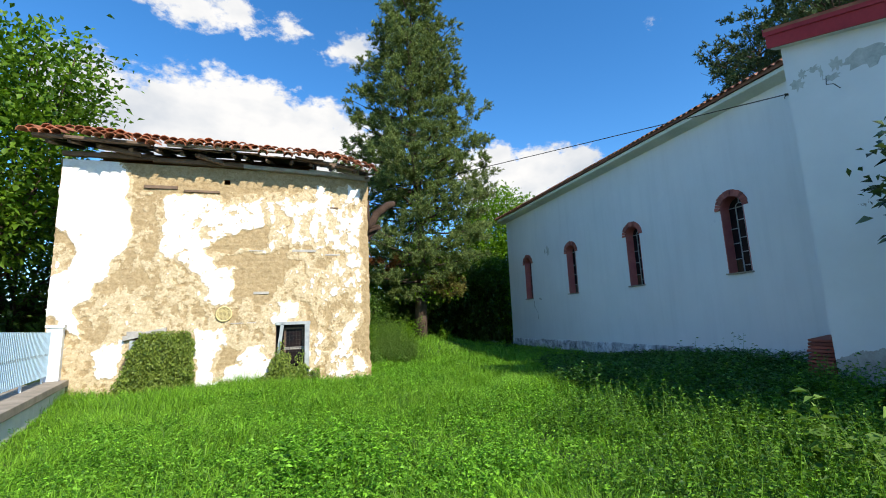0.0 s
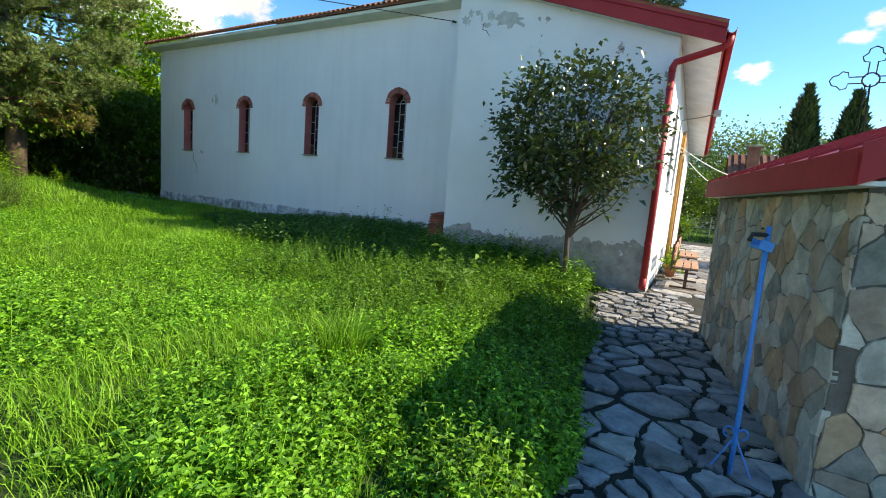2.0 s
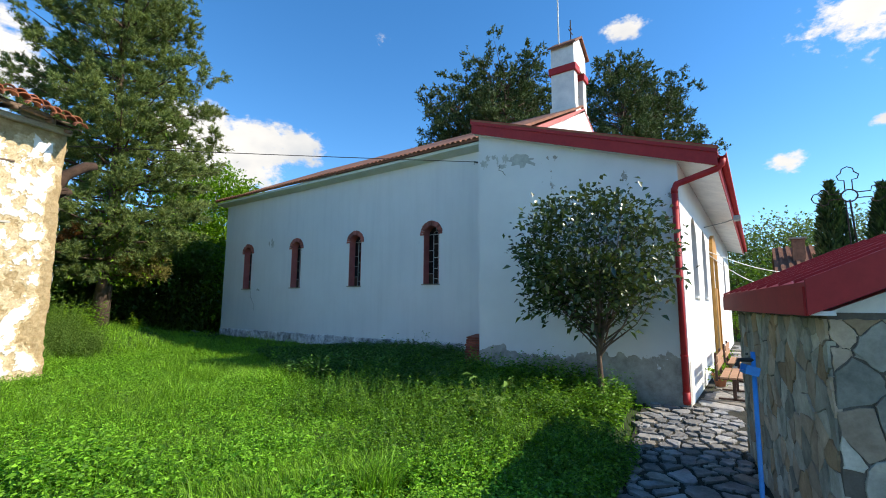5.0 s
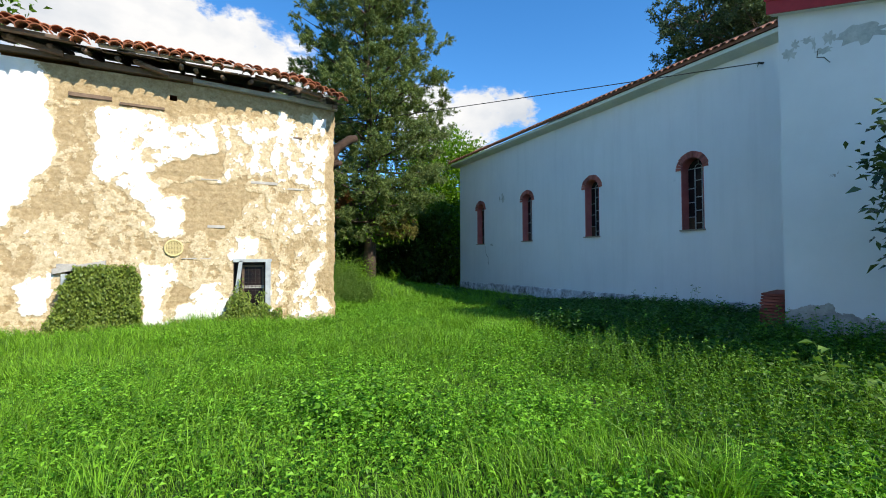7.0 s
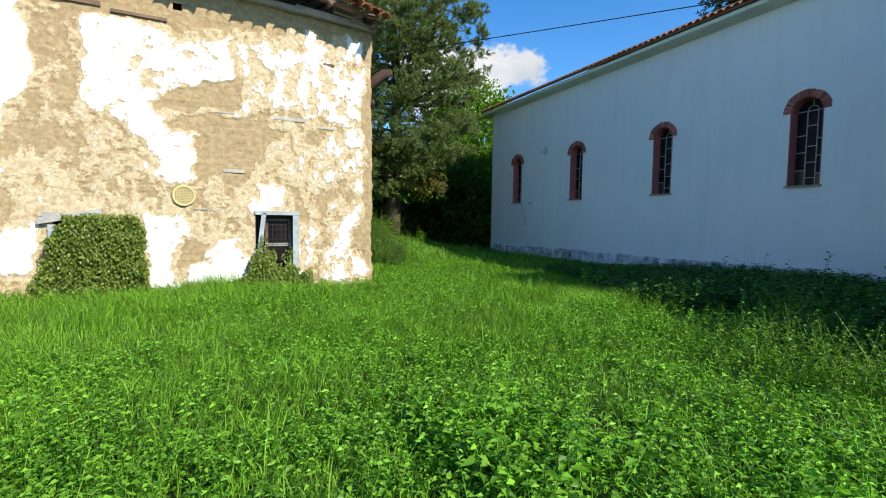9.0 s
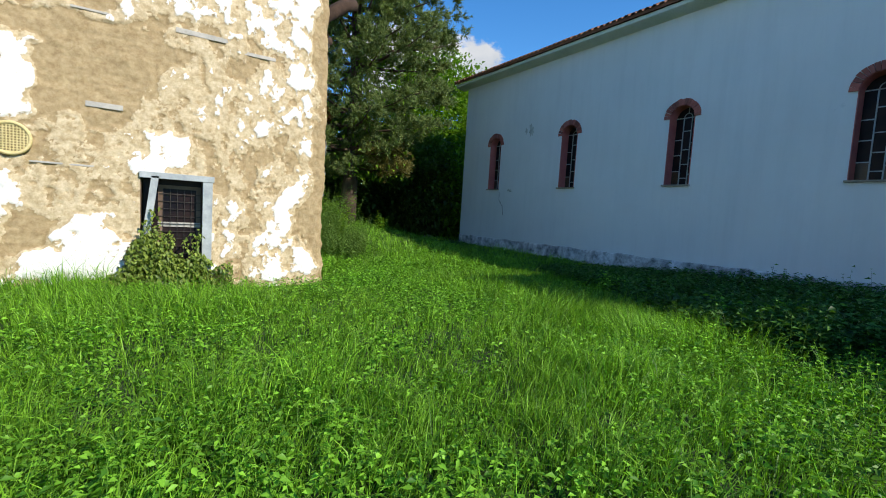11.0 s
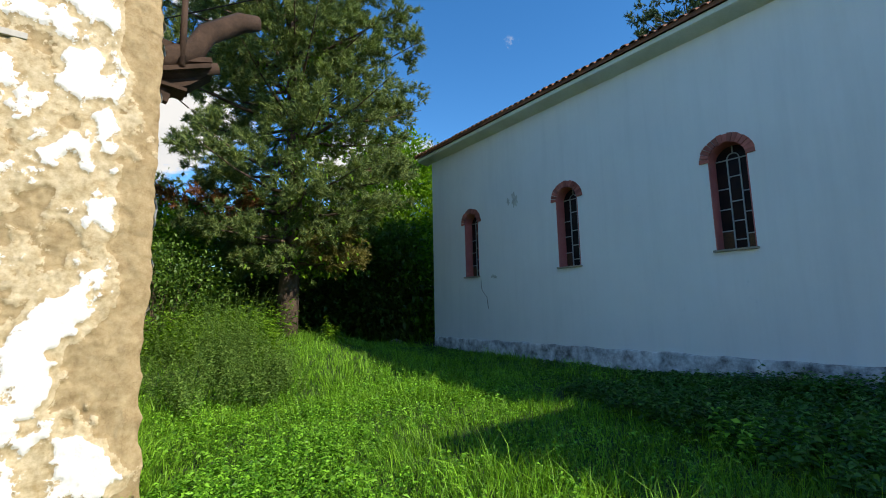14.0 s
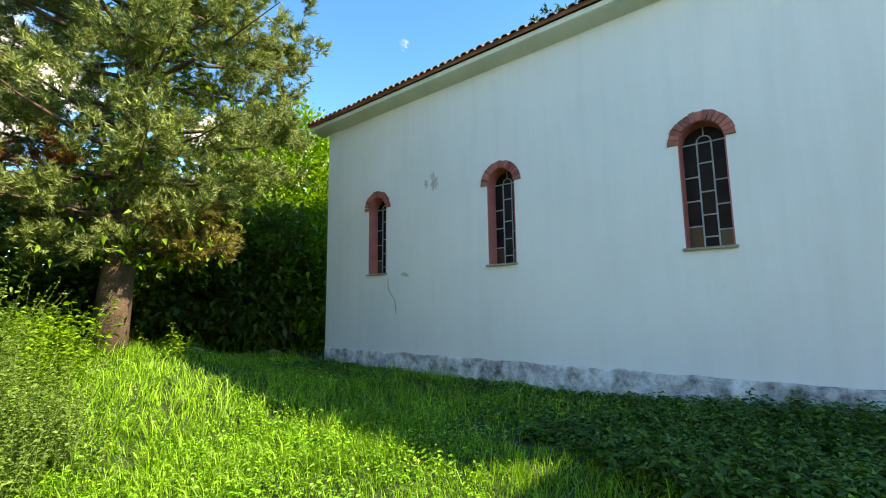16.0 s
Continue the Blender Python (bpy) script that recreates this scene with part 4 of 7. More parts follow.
def shed():
    m = pose(2.5, -1.06, 0, 0, 0, 9.5)
    w, ln = 2.3, 3.6
    wall = part("wall_spring_house", bx((0, -w, -0.8), (ln, 0, 1.70), m=m), M_MORTAR)
    tagged(wall, "dark-jointed stone walls of a low spring house", "wall", kind="structure")
    gz = 1.70
    bm = prism(bmesh.new(), [(-w, gz), (0.0, gz), (-w / 2, gz + 0.5)], "x", 0.01, 0.16)
    bm.transform(m)
    tagged(part("wall_spring_gable", bm, M_ROUGHWHITE), "white rendered gable over the stone wall", "wall", kind="structure")
    bm = prism(bmesh.new(), [(-w, gz), (0.0, gz), (-w / 2, gz + 0.5)], "x", ln - 0.16, ln - 0.01)
    bm.transform(m)
    tagged(part("wall_spring_gable_far", bm, M_ROUGHWHITE), "white rendered gable at the far end", "wall", kind="structure")
    rf = empty("spring_house_roof", (3, -2, 2), "red sheet-metal gable roof with deep red fascia", "roof", kind="structure")
    k = 0.45
    for s in (1, -1):
        def P(yy, zz):
            return (yy if s > 0 else -w - yy, zz)
        e = 0.14
        bm = prism(bmesh.new(), [P(e, gz + 0.17 - 0.0), P(-w / 2, gz + 0.17 + (w / 2 + e) * k), P(-w / 2, gz + 0.2 + (w / 2 + e) * k), P(e, gz + 0.2)], "x", -0.2, ln + 0.2)
        bm.transform(m)
        part("roof_sheet", bm, M_RED, rf)
        for x0, x1 in ((-0.215, -0.19), (ln + 0.19, ln + 0.215)):
            bm = prism(bmesh.new(), [P(e + 0.012, gz - 0.02), P(-w / 2, gz - 0.02 + (w / 2 + e) * k), P(-w / 2, gz + 0.215 + (w / 2 + e) * k), P(e + 0.012, gz + 0.215)], "x", x0, x1)
            bm.transform(m)
            part("rake_fascia", bm, M_RED, rf)
        lo, hi = sorted((P(e, 0)[0], P(e + 0.025, 0)[0]))
        bm = bx((-0.188, lo, gz - 0.02), (ln + 0.188, hi, gz + 0.168))
        bm.transform(m)
        part("eaves_fascia", bm, M_RED, rf)
        lo, hi = sorted((P(0.003, 0)[0], P(e - 0.003, 0)[0]))
        bm = bx((-0.188, lo, gz - 0.018), (ln + 0.188, hi, gz + 0.01))
        bm.transform(m)
        part("soffit", bm, M_ROUGHWHITE, rf)
        for i in range(8):
            x = 0.1 + i * 0.45
            bm = prism(bmesh.new(), [P(e, gz + 0.2), P(-w / 2, gz + 0.2 + (w / 2 + e) * k), P(-w / 2, gz + 0.225 + (w / 2 + e) * k), P(e, gz + 0.225)], "x", x - 0.012, x + 0.012)
            bm.transform(m)
            part("seam", bm, M_RED, rf)
    return m, w, ln


S_M, S_WID, S_LEN = shed()

# ---------------------------------------------------------------- plants: builders
def unit(v):
    return v / np.maximum(np.linalg.norm(v, axis=-1, keepdims=True), 1e-9)


def leaf_arrays(c, d, length, width, droop=0.25):
    """Pointed leaves, folded at the midrib: base c, direction d; gives vertices and triangles."""
    n = len(c)
    d = unit(d)
    side = unit(np.cross(d, RNG.normal(size=(n, 3)) * 0.45 + np.array([0, 0, 1.0])))
    up = np.cross(side, d)
    ln, wd = np.broadcast_to(length, n)[:, None], np.broadcast_to(width, n)[:, None]
    mid = c + d * ln * 0.45
    l_, r_ = mid + side * wd * 0.5 + up * wd * 0.18, mid - side * wd * 0.5 + up * wd * 0.18
    tip = c + d * ln - np.array([0, 0, 1.0]) * ln * droop
    v = np.stack([c, l_, tip, r_], 1).reshape(-1, 3)
    i = np.arange(n)[:, None] * 4
    f = np.concatenate([i + [0, 1, 2], i + [0, 2, 3]], 1).reshape(-1, 3)
    return v, f


def blade_arrays(p, height, width, lean, way=None):
    """Grass blades: three triangles each, bending over by lean."""
    n = len(p)
    a = RNG.uniform(0, 2 * np.pi, n)
    s = np.stack([np.cos(a), np.sin(a), 0 * a], 1)
    b = RNG.uniform(0, 2 * np.pi, n) if way is None else way
    o = np.stack([np.cos(b), np.sin(b), 0 * b], 1) * (lean * height)[:, None]
    up = np.array([0, 0, 1.0])
    h, w = height[:, None], width[:, None]
    m = p + o * 0.3 + up * h * 0.58
    tip = p + o + up * h * (1 - 0.25 * lean[:, None])
    v = np.stack([p - s * w / 2, p + s * w / 2, m + s * w * 0.38, m - s * w * 0.38, tip], 1).reshape(-1, 3)
    i = np.arange(n)[:, None] * 5
    f = np.concatenate([i + [0, 1, 2], i + [0, 2, 3], i + [3, 2, 4]], 1).reshape(-1, 3)
    return v, f


def join_arrays(parts):
    vs, fs, k = [], [], 0
    for v, f in parts:
        vs.append(v)
        fs.append(f + k)
        k += len(v)
    return np.concatenate(vs), np.concatenate(fs)


def stem_arrays(a, b, width):
    """Thin three-sided stems from a to b."""
    n = len(a)
    d = unit(b - a)
    s = unit(np.cross(d, np.array([0.3, 0.9, 0.2])))
    t = np.cross(d, s)
    w = np.broadcast_to(width, n)[:, None]
    ring = [s, -0.5 * s + 0.87 * t, -0.5 * s - 0.87 * t]
    v = np.stack([a + r * w for r in ring] + [b + r * w * 0.4 for r in ring], 1).reshape(-1, 3)
    i = np.arange(n)[:, None] * 6
    f = np.concatenate([np.concatenate([i + [k, (k + 1) % 3, 3 + (k + 1) % 3], i + [k, 3 + (k + 1) % 3, 3 + k]], 1) for k in range(3)], 1).reshape(-1, 3)
    return v, f


def blocked(x, y):
    """Where no grass grows: under buildings and on stone."""
    house = (x > H_X0 + 0.05) & (x < H_X1 + 0.02 - 0.15 * np.clip(y - H_Y, 0, 9)) & (y > H_Y + 0.02) & (y < 19.2)
    church = (x > WX - 0.03) & (y > 4.9) & (y < 21.9) & (x < FAR_X)
    front = (x > A_X - 0.02) & (x < 25.5) & (y > 0.42) & (y < 5)
    low = (x < -3.99 - (y - 7.44) * 0.26) & (y < 13.3) & (y > -2)
    return house | church | front | on_path(x, y + 0.16) | low


def scatter(n, x0, x1, y0, y1):
    x, y = RNG.uniform(x0, x1, n), RNG.uniform(y0, y1, n)
    k = ~blocked(x, y)
    return x[k], y[k]


def ground_at(x, y):
    return np.stack([x, y, ground_z(x, y)], 1)


def lawn():
    parts = []
    for n, x0, x1, y0, y1, w in ((80000, -3.5, 4.5, 0.2, 8.5, 0.0062), (66000, -1.5, 7.5, 7.5, 16.5, 0.0068), (48000, -5.5, 10.8, 0.4, 16, 0.009),
                                 (44000, 1.0, 11.0, 15, 26, 0.012), (14000, -14, 16, 22, 40, 0.025), (40000, -5.6, -1.0, 7.0, 13.3, 0.0075), (9000, -6, 1.2, -5, 0.6, 0.009), (12000, 26, 50, -18, 4, 0.03), (9000, -14, 1, -12, 0.2, 0.03), (5000, -16, -6.5, 0, 24, 0.03)):
        tufts = n // 16
        tx, ty, th, ta = RNG.uniform(x0, x1, tufts), RNG.uniform(y0, y1, tufts), RNG.uniform(0.65, 1.5, tufts), RNG.normal(0, 0.7, tufts)
        pick = RNG.integers(0, tufts, n)
        loose = RNG.uniform(size=n) < 0.5
        x = np.where(loose, RNG.uniform(x0, x1, n), tx[pick] + RNG.normal(0, 0.045 + w, n))
        y = np.where(loose, RNG.uniform(y0, y1, n), ty[pick] + RNG.normal(0, 0.045 + w, n))
        grow, turn = np.where(loose, 0.85, th[pick]), np.where(loose, RNG.uniform(-3, 3, n), ta[pick] + RNG.normal(0, 1.2, n))
        k = ~blocked(x, y)
        x, y, grow, turn = x[k], y[k], grow[k], turn[k]
        patch = fbm(x * 0.7, y * 0.7, 3, 21)
        h = (0.05 + 0.34 * patch**1.9) * RNG.uniform(0.5, 1.6, len(x)) * (0.6 + 0.8 * fbm(x * 4, y * 4, 2, 22)) * (0.85 + 0.25 * np.clip(y / 12, 0, 1))
        trod = np.clip(np.abs(x - np.interp(y, [0, 3, 6, 11], [-1.2, -1.3, -0.3, 2.9])) / 0.8, 0.75, 1)
        h *= trod * grow
        parts.append(blade_arrays(ground_at(x, y), h, w * RNG.uniform(0.7, 1.4, len(x)), RNG.uniform(0.15, 1.2, len(x)), turn + 12.0 * fbm(x * 0.25, y * 0.25, 2, 23)))
    # taller drift beside the shaded strip
    n = 7000
    x, y = RNG.normal(4.3, 0.45, n), RNG.normal(9.0, 0.7, n)
    parts.append(blade_arrays(ground_at(x, y), RNG.uniform(0.18, 0.44, n) * (0.6 + 0.7 * fbm(x * 2, y * 2, 2, 24)), 0.007 * RNG.uniform(0.7, 1.4, n), RNG.uniform(0.2, 0.9, n), RNG.normal(0, 1.0, n) + 9.0 * fbm(x * 0.7, y * 0.7, 2, 25)))
    v, f = join_arrays(parts)
    np_mesh("grass", v, f, M_GRASS, "stuff", "bright green uncut meadow grass", "grass")
    # small broad leaves low in the sward
    parts = []
    for n, x0, x1, y0, y1, s in ((30000, -3.5, 4.5, 0.2, 8.5, 1.1), (20000, -1.5, 7.5, 7.5, 16.5, 1.2), (12000, -5.5, 10.8, 0.4, 24, 1.5), (12000, 2.0, 9.5, 14.0, 22.5, 1.4)):
        x, y = scatter(n, x0, x1, y0, y1)
        k = fbm(x * 0.9, y * 0.9, 3, 55) > 0.46
        x, y = x[k], y[k]
        c = ground_at(x, y)
        c[:, 2] += RNG.uniform(0.03, 0.17, len(x)) * (0.6 + fbm(x * 0.9, y * 0.9, 2, 56))
        d = np.concatenate([RNG.normal(size=(len(x), 2)), RNG.uniform(0.0, 0.7, (len(x), 1))], 1)
        parts.append(leaf_arrays(c, d, RNG.uniform(0.025, 0.06, len(x)) * s, RNG.uniform(0.012, 0.026, len(x)) * s))
    v, f = join_arrays(parts)
    np_mesh("clover", v, f, M_WEED, "stuff", "small round-leaved weeds among the grass", "weeds")


def weed_bed(name, x, y, height, per, size, material, label, category="weeds", kind="stuff", spread=0.5, lean=0.15):
    """Upright stems, each with leaves in pairs all the way up."""
    n = len(x)
    a = ground_at(x, y)
    b = a + np.stack([RNG.normal(0, lean, n) * height, RNG.normal(0, lean, n) * height, height], 1)
    t = np.tile(np.linspace(0.25, 1.0, per), (n, 1)) + RNG.uniform(-0.04, 0.04, (n, per))
    c = (a[:, None] * (1 - t[..., None]) + b[:, None] * t[..., None]).reshape(-1, 3)
    m = len(c)
    ang = np.tile(np.arange(per) * 2.4, n) + np.repeat(RNG.uniform(0, 6.3, n), per)
    d = np.stack([np.cos(ang), np.sin(ang), RNG.uniform(-0.15, spread, m)], 1)
    ln = size * RNG.uniform(0.6, 1.25, m) * (1.15 - 0.5 * t.ravel())
    v, f = join_arrays([stem_arrays(a, b, 0.004), leaf_arrays(c, d, ln, ln * RNG.uniform(0.4, 0.6, m))])
    return np_mesh(name, v, f, material, kind, label, category)


def nettles():
    x, y = RNG.uniform(5.0, 10.68, 9000), RNG.uniform(4.6, 21.6, 9000)
    edge = 8.6 - 3.3 * np.clip((15 - y) / 7, 0, 1) + 1.1 * (fbm(x * 0.6, y * 0.6, 3, 61) - 0.5) * 2
    k = (x > edge) & ~blocked(x, y)
    x, y = x[k], y[k]
    h = (0.28 + 0.42 * fbm(x * 0.7, y * 0.7, 3, 62)) * RNG.uniform(0.7, 1.2, len(x)) * np.clip(1.0 - 0.11 * np.clip(y - 8, 0, 20), 0.26, 1.0)
    h *= np.where(RNG.uniform(size=len(x)) > 0.988, 1.6, 1.0)
    weed_bed("nettles", x, y, h, 12, 0.115, M_NETTLE, "dense dark nettles along the church wall")
    x, y = RNG.uniform(3.9, 8.05, 4200), RNG.uniform(0.9, 6.2, 4200)
    k = (x > 5.5 - 2.4 * (fbm(x * 0.9, y * 0.9, 3, 63) - 0.3) * 2) & ~blocked(x, y) & (y > 0.55 + 0.11 * x)
    x, y = x[k], y[k]
    h = (0.1 + 0.85 * fbm(x * 1.3, y * 1.3, 3, 64) ** 1.4) * RNG.uniform(0.5, 1.25, len(x)) * np.clip(0.45 + (x - 4.2) / 4, 0.4, 1.1)
    weed_bed("tall_weeds", x, y, h, 13, 0.095, M_WEED_SHADED, "tall leafy weeds at the foot of the porch wall")
    x, y = RNG.uniform(0.8, 5.2, 1500), RNG.uniform(0.4, 2.1, 1500)
    k = ~blocked(x, y) & (y < 0.75 + 0.19 * x)
    x, y = x[k], y[k]
    weed_bed("verge_weeds", x, y, RNG.uniform(0.15, 0.42, len(x)), 11, 0.07, M_WEED_SHADED, "weeds leaning over the paving edge")


def meadow_weeds():
    """Leafy weeds in drifts through the near grass."""
    for n, x0, x1, y0, y1, seed in ((4600, -3.2, 2.4, 0.0, 6.0, 81), (4200, -3.0, 5.5, 5.0, 13.0, 83), (2600, -2.4, 3.6, 3.0, 8.5, 84), (1900, 2.3, 5.6, 1.2, 6.5, 85), (700, 2.0, 7.0, 12.0, 18.0, 87), (1500, 1.9, 4.2, 12.4, 17.0, 89)):
        x, y = scatter(n, x0, x1, y0, y1)
        q = fbm(x * 0.75, y * 0.75, 3, seed)
        k = q > (0.41 if seed != 83 else 0.5)
        x, y, q = x[k], y[k], q[k]
        # drift 85 takes the leaf colour that has shade put in
        weed_bed("meadow_weeds", x, y, (0.06 + 0.2 * (seed == 85) + 0.55 * (q - 0.42)) * RNG.uniform(0.7, 1.6, len(x)), 11, 0.062, M_WEED_SHADED if seed == 85 else M_WEED, "bright leafy weeds spreading through the grass", lean=0.3)
    x, y = scatter(5200, -0.7, 3.4, -0.5, 2.6)
    q = fbm(x * 1.1, y * 1.1, 3, 95)
    k = (q > 0.36) & (np.hypot(x - 1.72, y - 2.3) > 0.4) & (x > -0.4 + 0.5 * q)
    x, y, q = x[k], y[k], q[k]
    weed_bed("meadow_weeds", x, y, (0.10 + 0.55 * (q - 0.36)) * RNG.uniform(0.6, 1.4, len(x)), 13, 0.068, M_WEED, "dense knee-low leafy weeds beside the paving", lean=0.3)


def single_weeds():
    def clump(n, cx, cy, r, h, size, mat_, label, per=12):
        a, q = RNG.uniform(0, 6.28, n), r * np.sqrt(RNG.uniform(0, 1, n))
        weed_bed("weed_clump", cx + q * np.cos(a), cy + q * np.sin(a), h * RNG.uniform(0.55, 1.1, n), per, size, mat_, label, "weeds", "stuff", lean=0.3)
    clump(70, 0.25, 4.9, 0.55, 0.42, 0.10, M_WEED, "bright leafy weed clump standing in the grass")
    clump(16, -0.1, 5.5, 0.35, 0.35, 0.09, M_WEED, "bright leafy weed clump standing in the grass")
    clump(7, 4.35, 2.7, 0.22, 0.72, 0.19, M_HERB, "tall pale broad-leaved plant among weeds", 9)
    clump(26, 6.0, 8.3, 0.5, 0.5, 0.12, M_WEED, "sunlit leafy weeds at the shadow edge")
    clump(18, 6.6, 10.6, 0.5, 0.45, 0.11, M_WEED, "sunlit leafy weeds at the shadow edge")
    clump(60, -3.4, 12.3, 0.8, 0.22, 0.07, M_WEED, "low weed patch below the ivy")
    clump(45, -1.0, 12.6, 0.5, 0.2, 0.06, M_WEED, "low weed patch at the wall foot")
    clump(26, 4.75, 20.9, 0.4, 1.25, 0.2, M_LEAF, "tall bright broad-leaved shoots by the pine")
    clump(16, 6.9, 21.8, 0.5, 0.7, 0.13, M_LEAF, "bright leafy shoots by the pine")
    # arching tuft of coarse grass
    n = 420
    a, q = RNG.uniform(0, 6.28, n), 0.17 * np.sqrt(RNG.uniform(0, 1, n))
    x, y = 1.72 + q * np.cos(a), 2.3 + q * np.sin(a)
    p = ground_at(x, y)
    h = RNG.uniform(0.3, 0.58, n)
    v, f = blade_arrays(p, h, np.full(n, 0.009), RNG.uniform(0.3, 1.1, n))
    np_mesh("grass_tuft", v, f, M_GRASS, "", "arching tuft of coarse tall grass", "grass")
    # grey-green bushy herbs beside the house
    n = 1700
    pick = RNG.integers(0, 75, n)
    x, y = RNG.uniform(1.7, 4.6, 75)[pick] + RNG.normal(0, 0.12, n), RNG.uniform(15.6, 20.5, 75)[pick] + RNG.normal(0, 0.12, n)
    k = (np.hypot((x - 3.1) / 1.5, (y - 18) / 2.4) < 0.55 + 0.9 * fbm(x * 1.4, y * 1.4, 3, 73)) & (fbm(x * 2, y * 2, 2, 74) > 0.36) & ~blocked(x, y)
    x, y = x[k], y[k]
    h = (0.25 + 1.5 * fbm(x * 1.5, y * 1.5, 3, 71) ** 1.3) * RNG.uniform(0.55, 1.25, len(x)) * np.clip(1.2 - 0.5 * np.hypot((x - 3.1) / 1.5, (y - 18) / 2.4), 0.3, 1.2)
    weed_bed("mugwort", x, y, h, 26, 0.06, M_HERB, "bushy grey-green mugwort beside the old house", spread=0.9, lean=0.25)
    n = 420
    x, y = RNG.uniform(2.0, 4.9, n), RNG.uniform(19.5, 23.3, n)
    k = ~blocked(x, y)
    x, y = x[k], y[k]
    weed_bed("rank_weeds", x, y, RNG.uniform(0.5, 1.2, len(x)), 18, 0.12, M_LEAF, "rank leafy weeds before the thicket", lean=0.25)


def ellipsoid_points(n, c, r, hollow=0.45):
    u = unit(RNG.normal(size=(n, 3)))
    q = (hollow + (1 - hollow) * RNG.uniform(0, 1, n) ** 0.6)[:, None]
    return np.asarray(c) + u * q * np.asarray(r)


def leafy_tree(name, base, trunk_h, trunk_r, lobes, clusters, per, size, material, label, category="tree", bark=None, cluster_r=0.35, kind="", spread=1.0):
    """Tapered trunk, limbs to each cluster of leaves, and a ragged crown with gaps."""
    t = empty(name, base, label, category, kind=kind)
    base = np.array(base, float)
    cs = np.concatenate([ellipsoid_points(int(clusters * w), np.array(c) + base, r) for c, r, w in lobes])
    cs = cs[cs[:, 2] > base[2] + 0.15]
    top = base + [0, 0, trunk_h]
    bm = bmesh.new()
    tube(bm, [base - [0, 0, 0.15], base + [0.02, 0.01, trunk_h * 0.3], base + [-0.01, 0.03, trunk_h * 0.65], top], [trunk_r * 1.35, trunk_r, trunk_r * 0.85, trunk_r * 0.6], 9)
    for c in cs[:: max(1, len(cs) // 46)]:
        k = RNG.uniform(0.55, 1.0)
        s = base + [0, 0, trunk_h * k]
        mid = s * 0.45 + c * 0.55 + [0, 0, -0.12 * np.linalg.norm(c - s)]
        tube(bm, [s, mid, c], [trunk_r * 0.42, trunk_r * 0.2, trunk_r * 0.06], 5, False)
    part("trunk", bm, bark or M_BARK, t, smooth=True)
    n = len(cs) * per
    c = np.repeat(cs, per, 0) + RNG.normal(size=(n, 3)) * cluster_r * [1, 1, 0.75]
    out = unit(c - (base + [0, 0, trunk_h])) * spread + RNG.normal(size=(n, 3)) * 0.8
    ln = size * RNG.uniform(0.6, 1.25, n)
    v, f = leaf_arrays(c, out, ln, ln * RNG.uniform(0.4, 0.62, n))
    np_mesh("crown", v, f, material, parent=t)
    return t


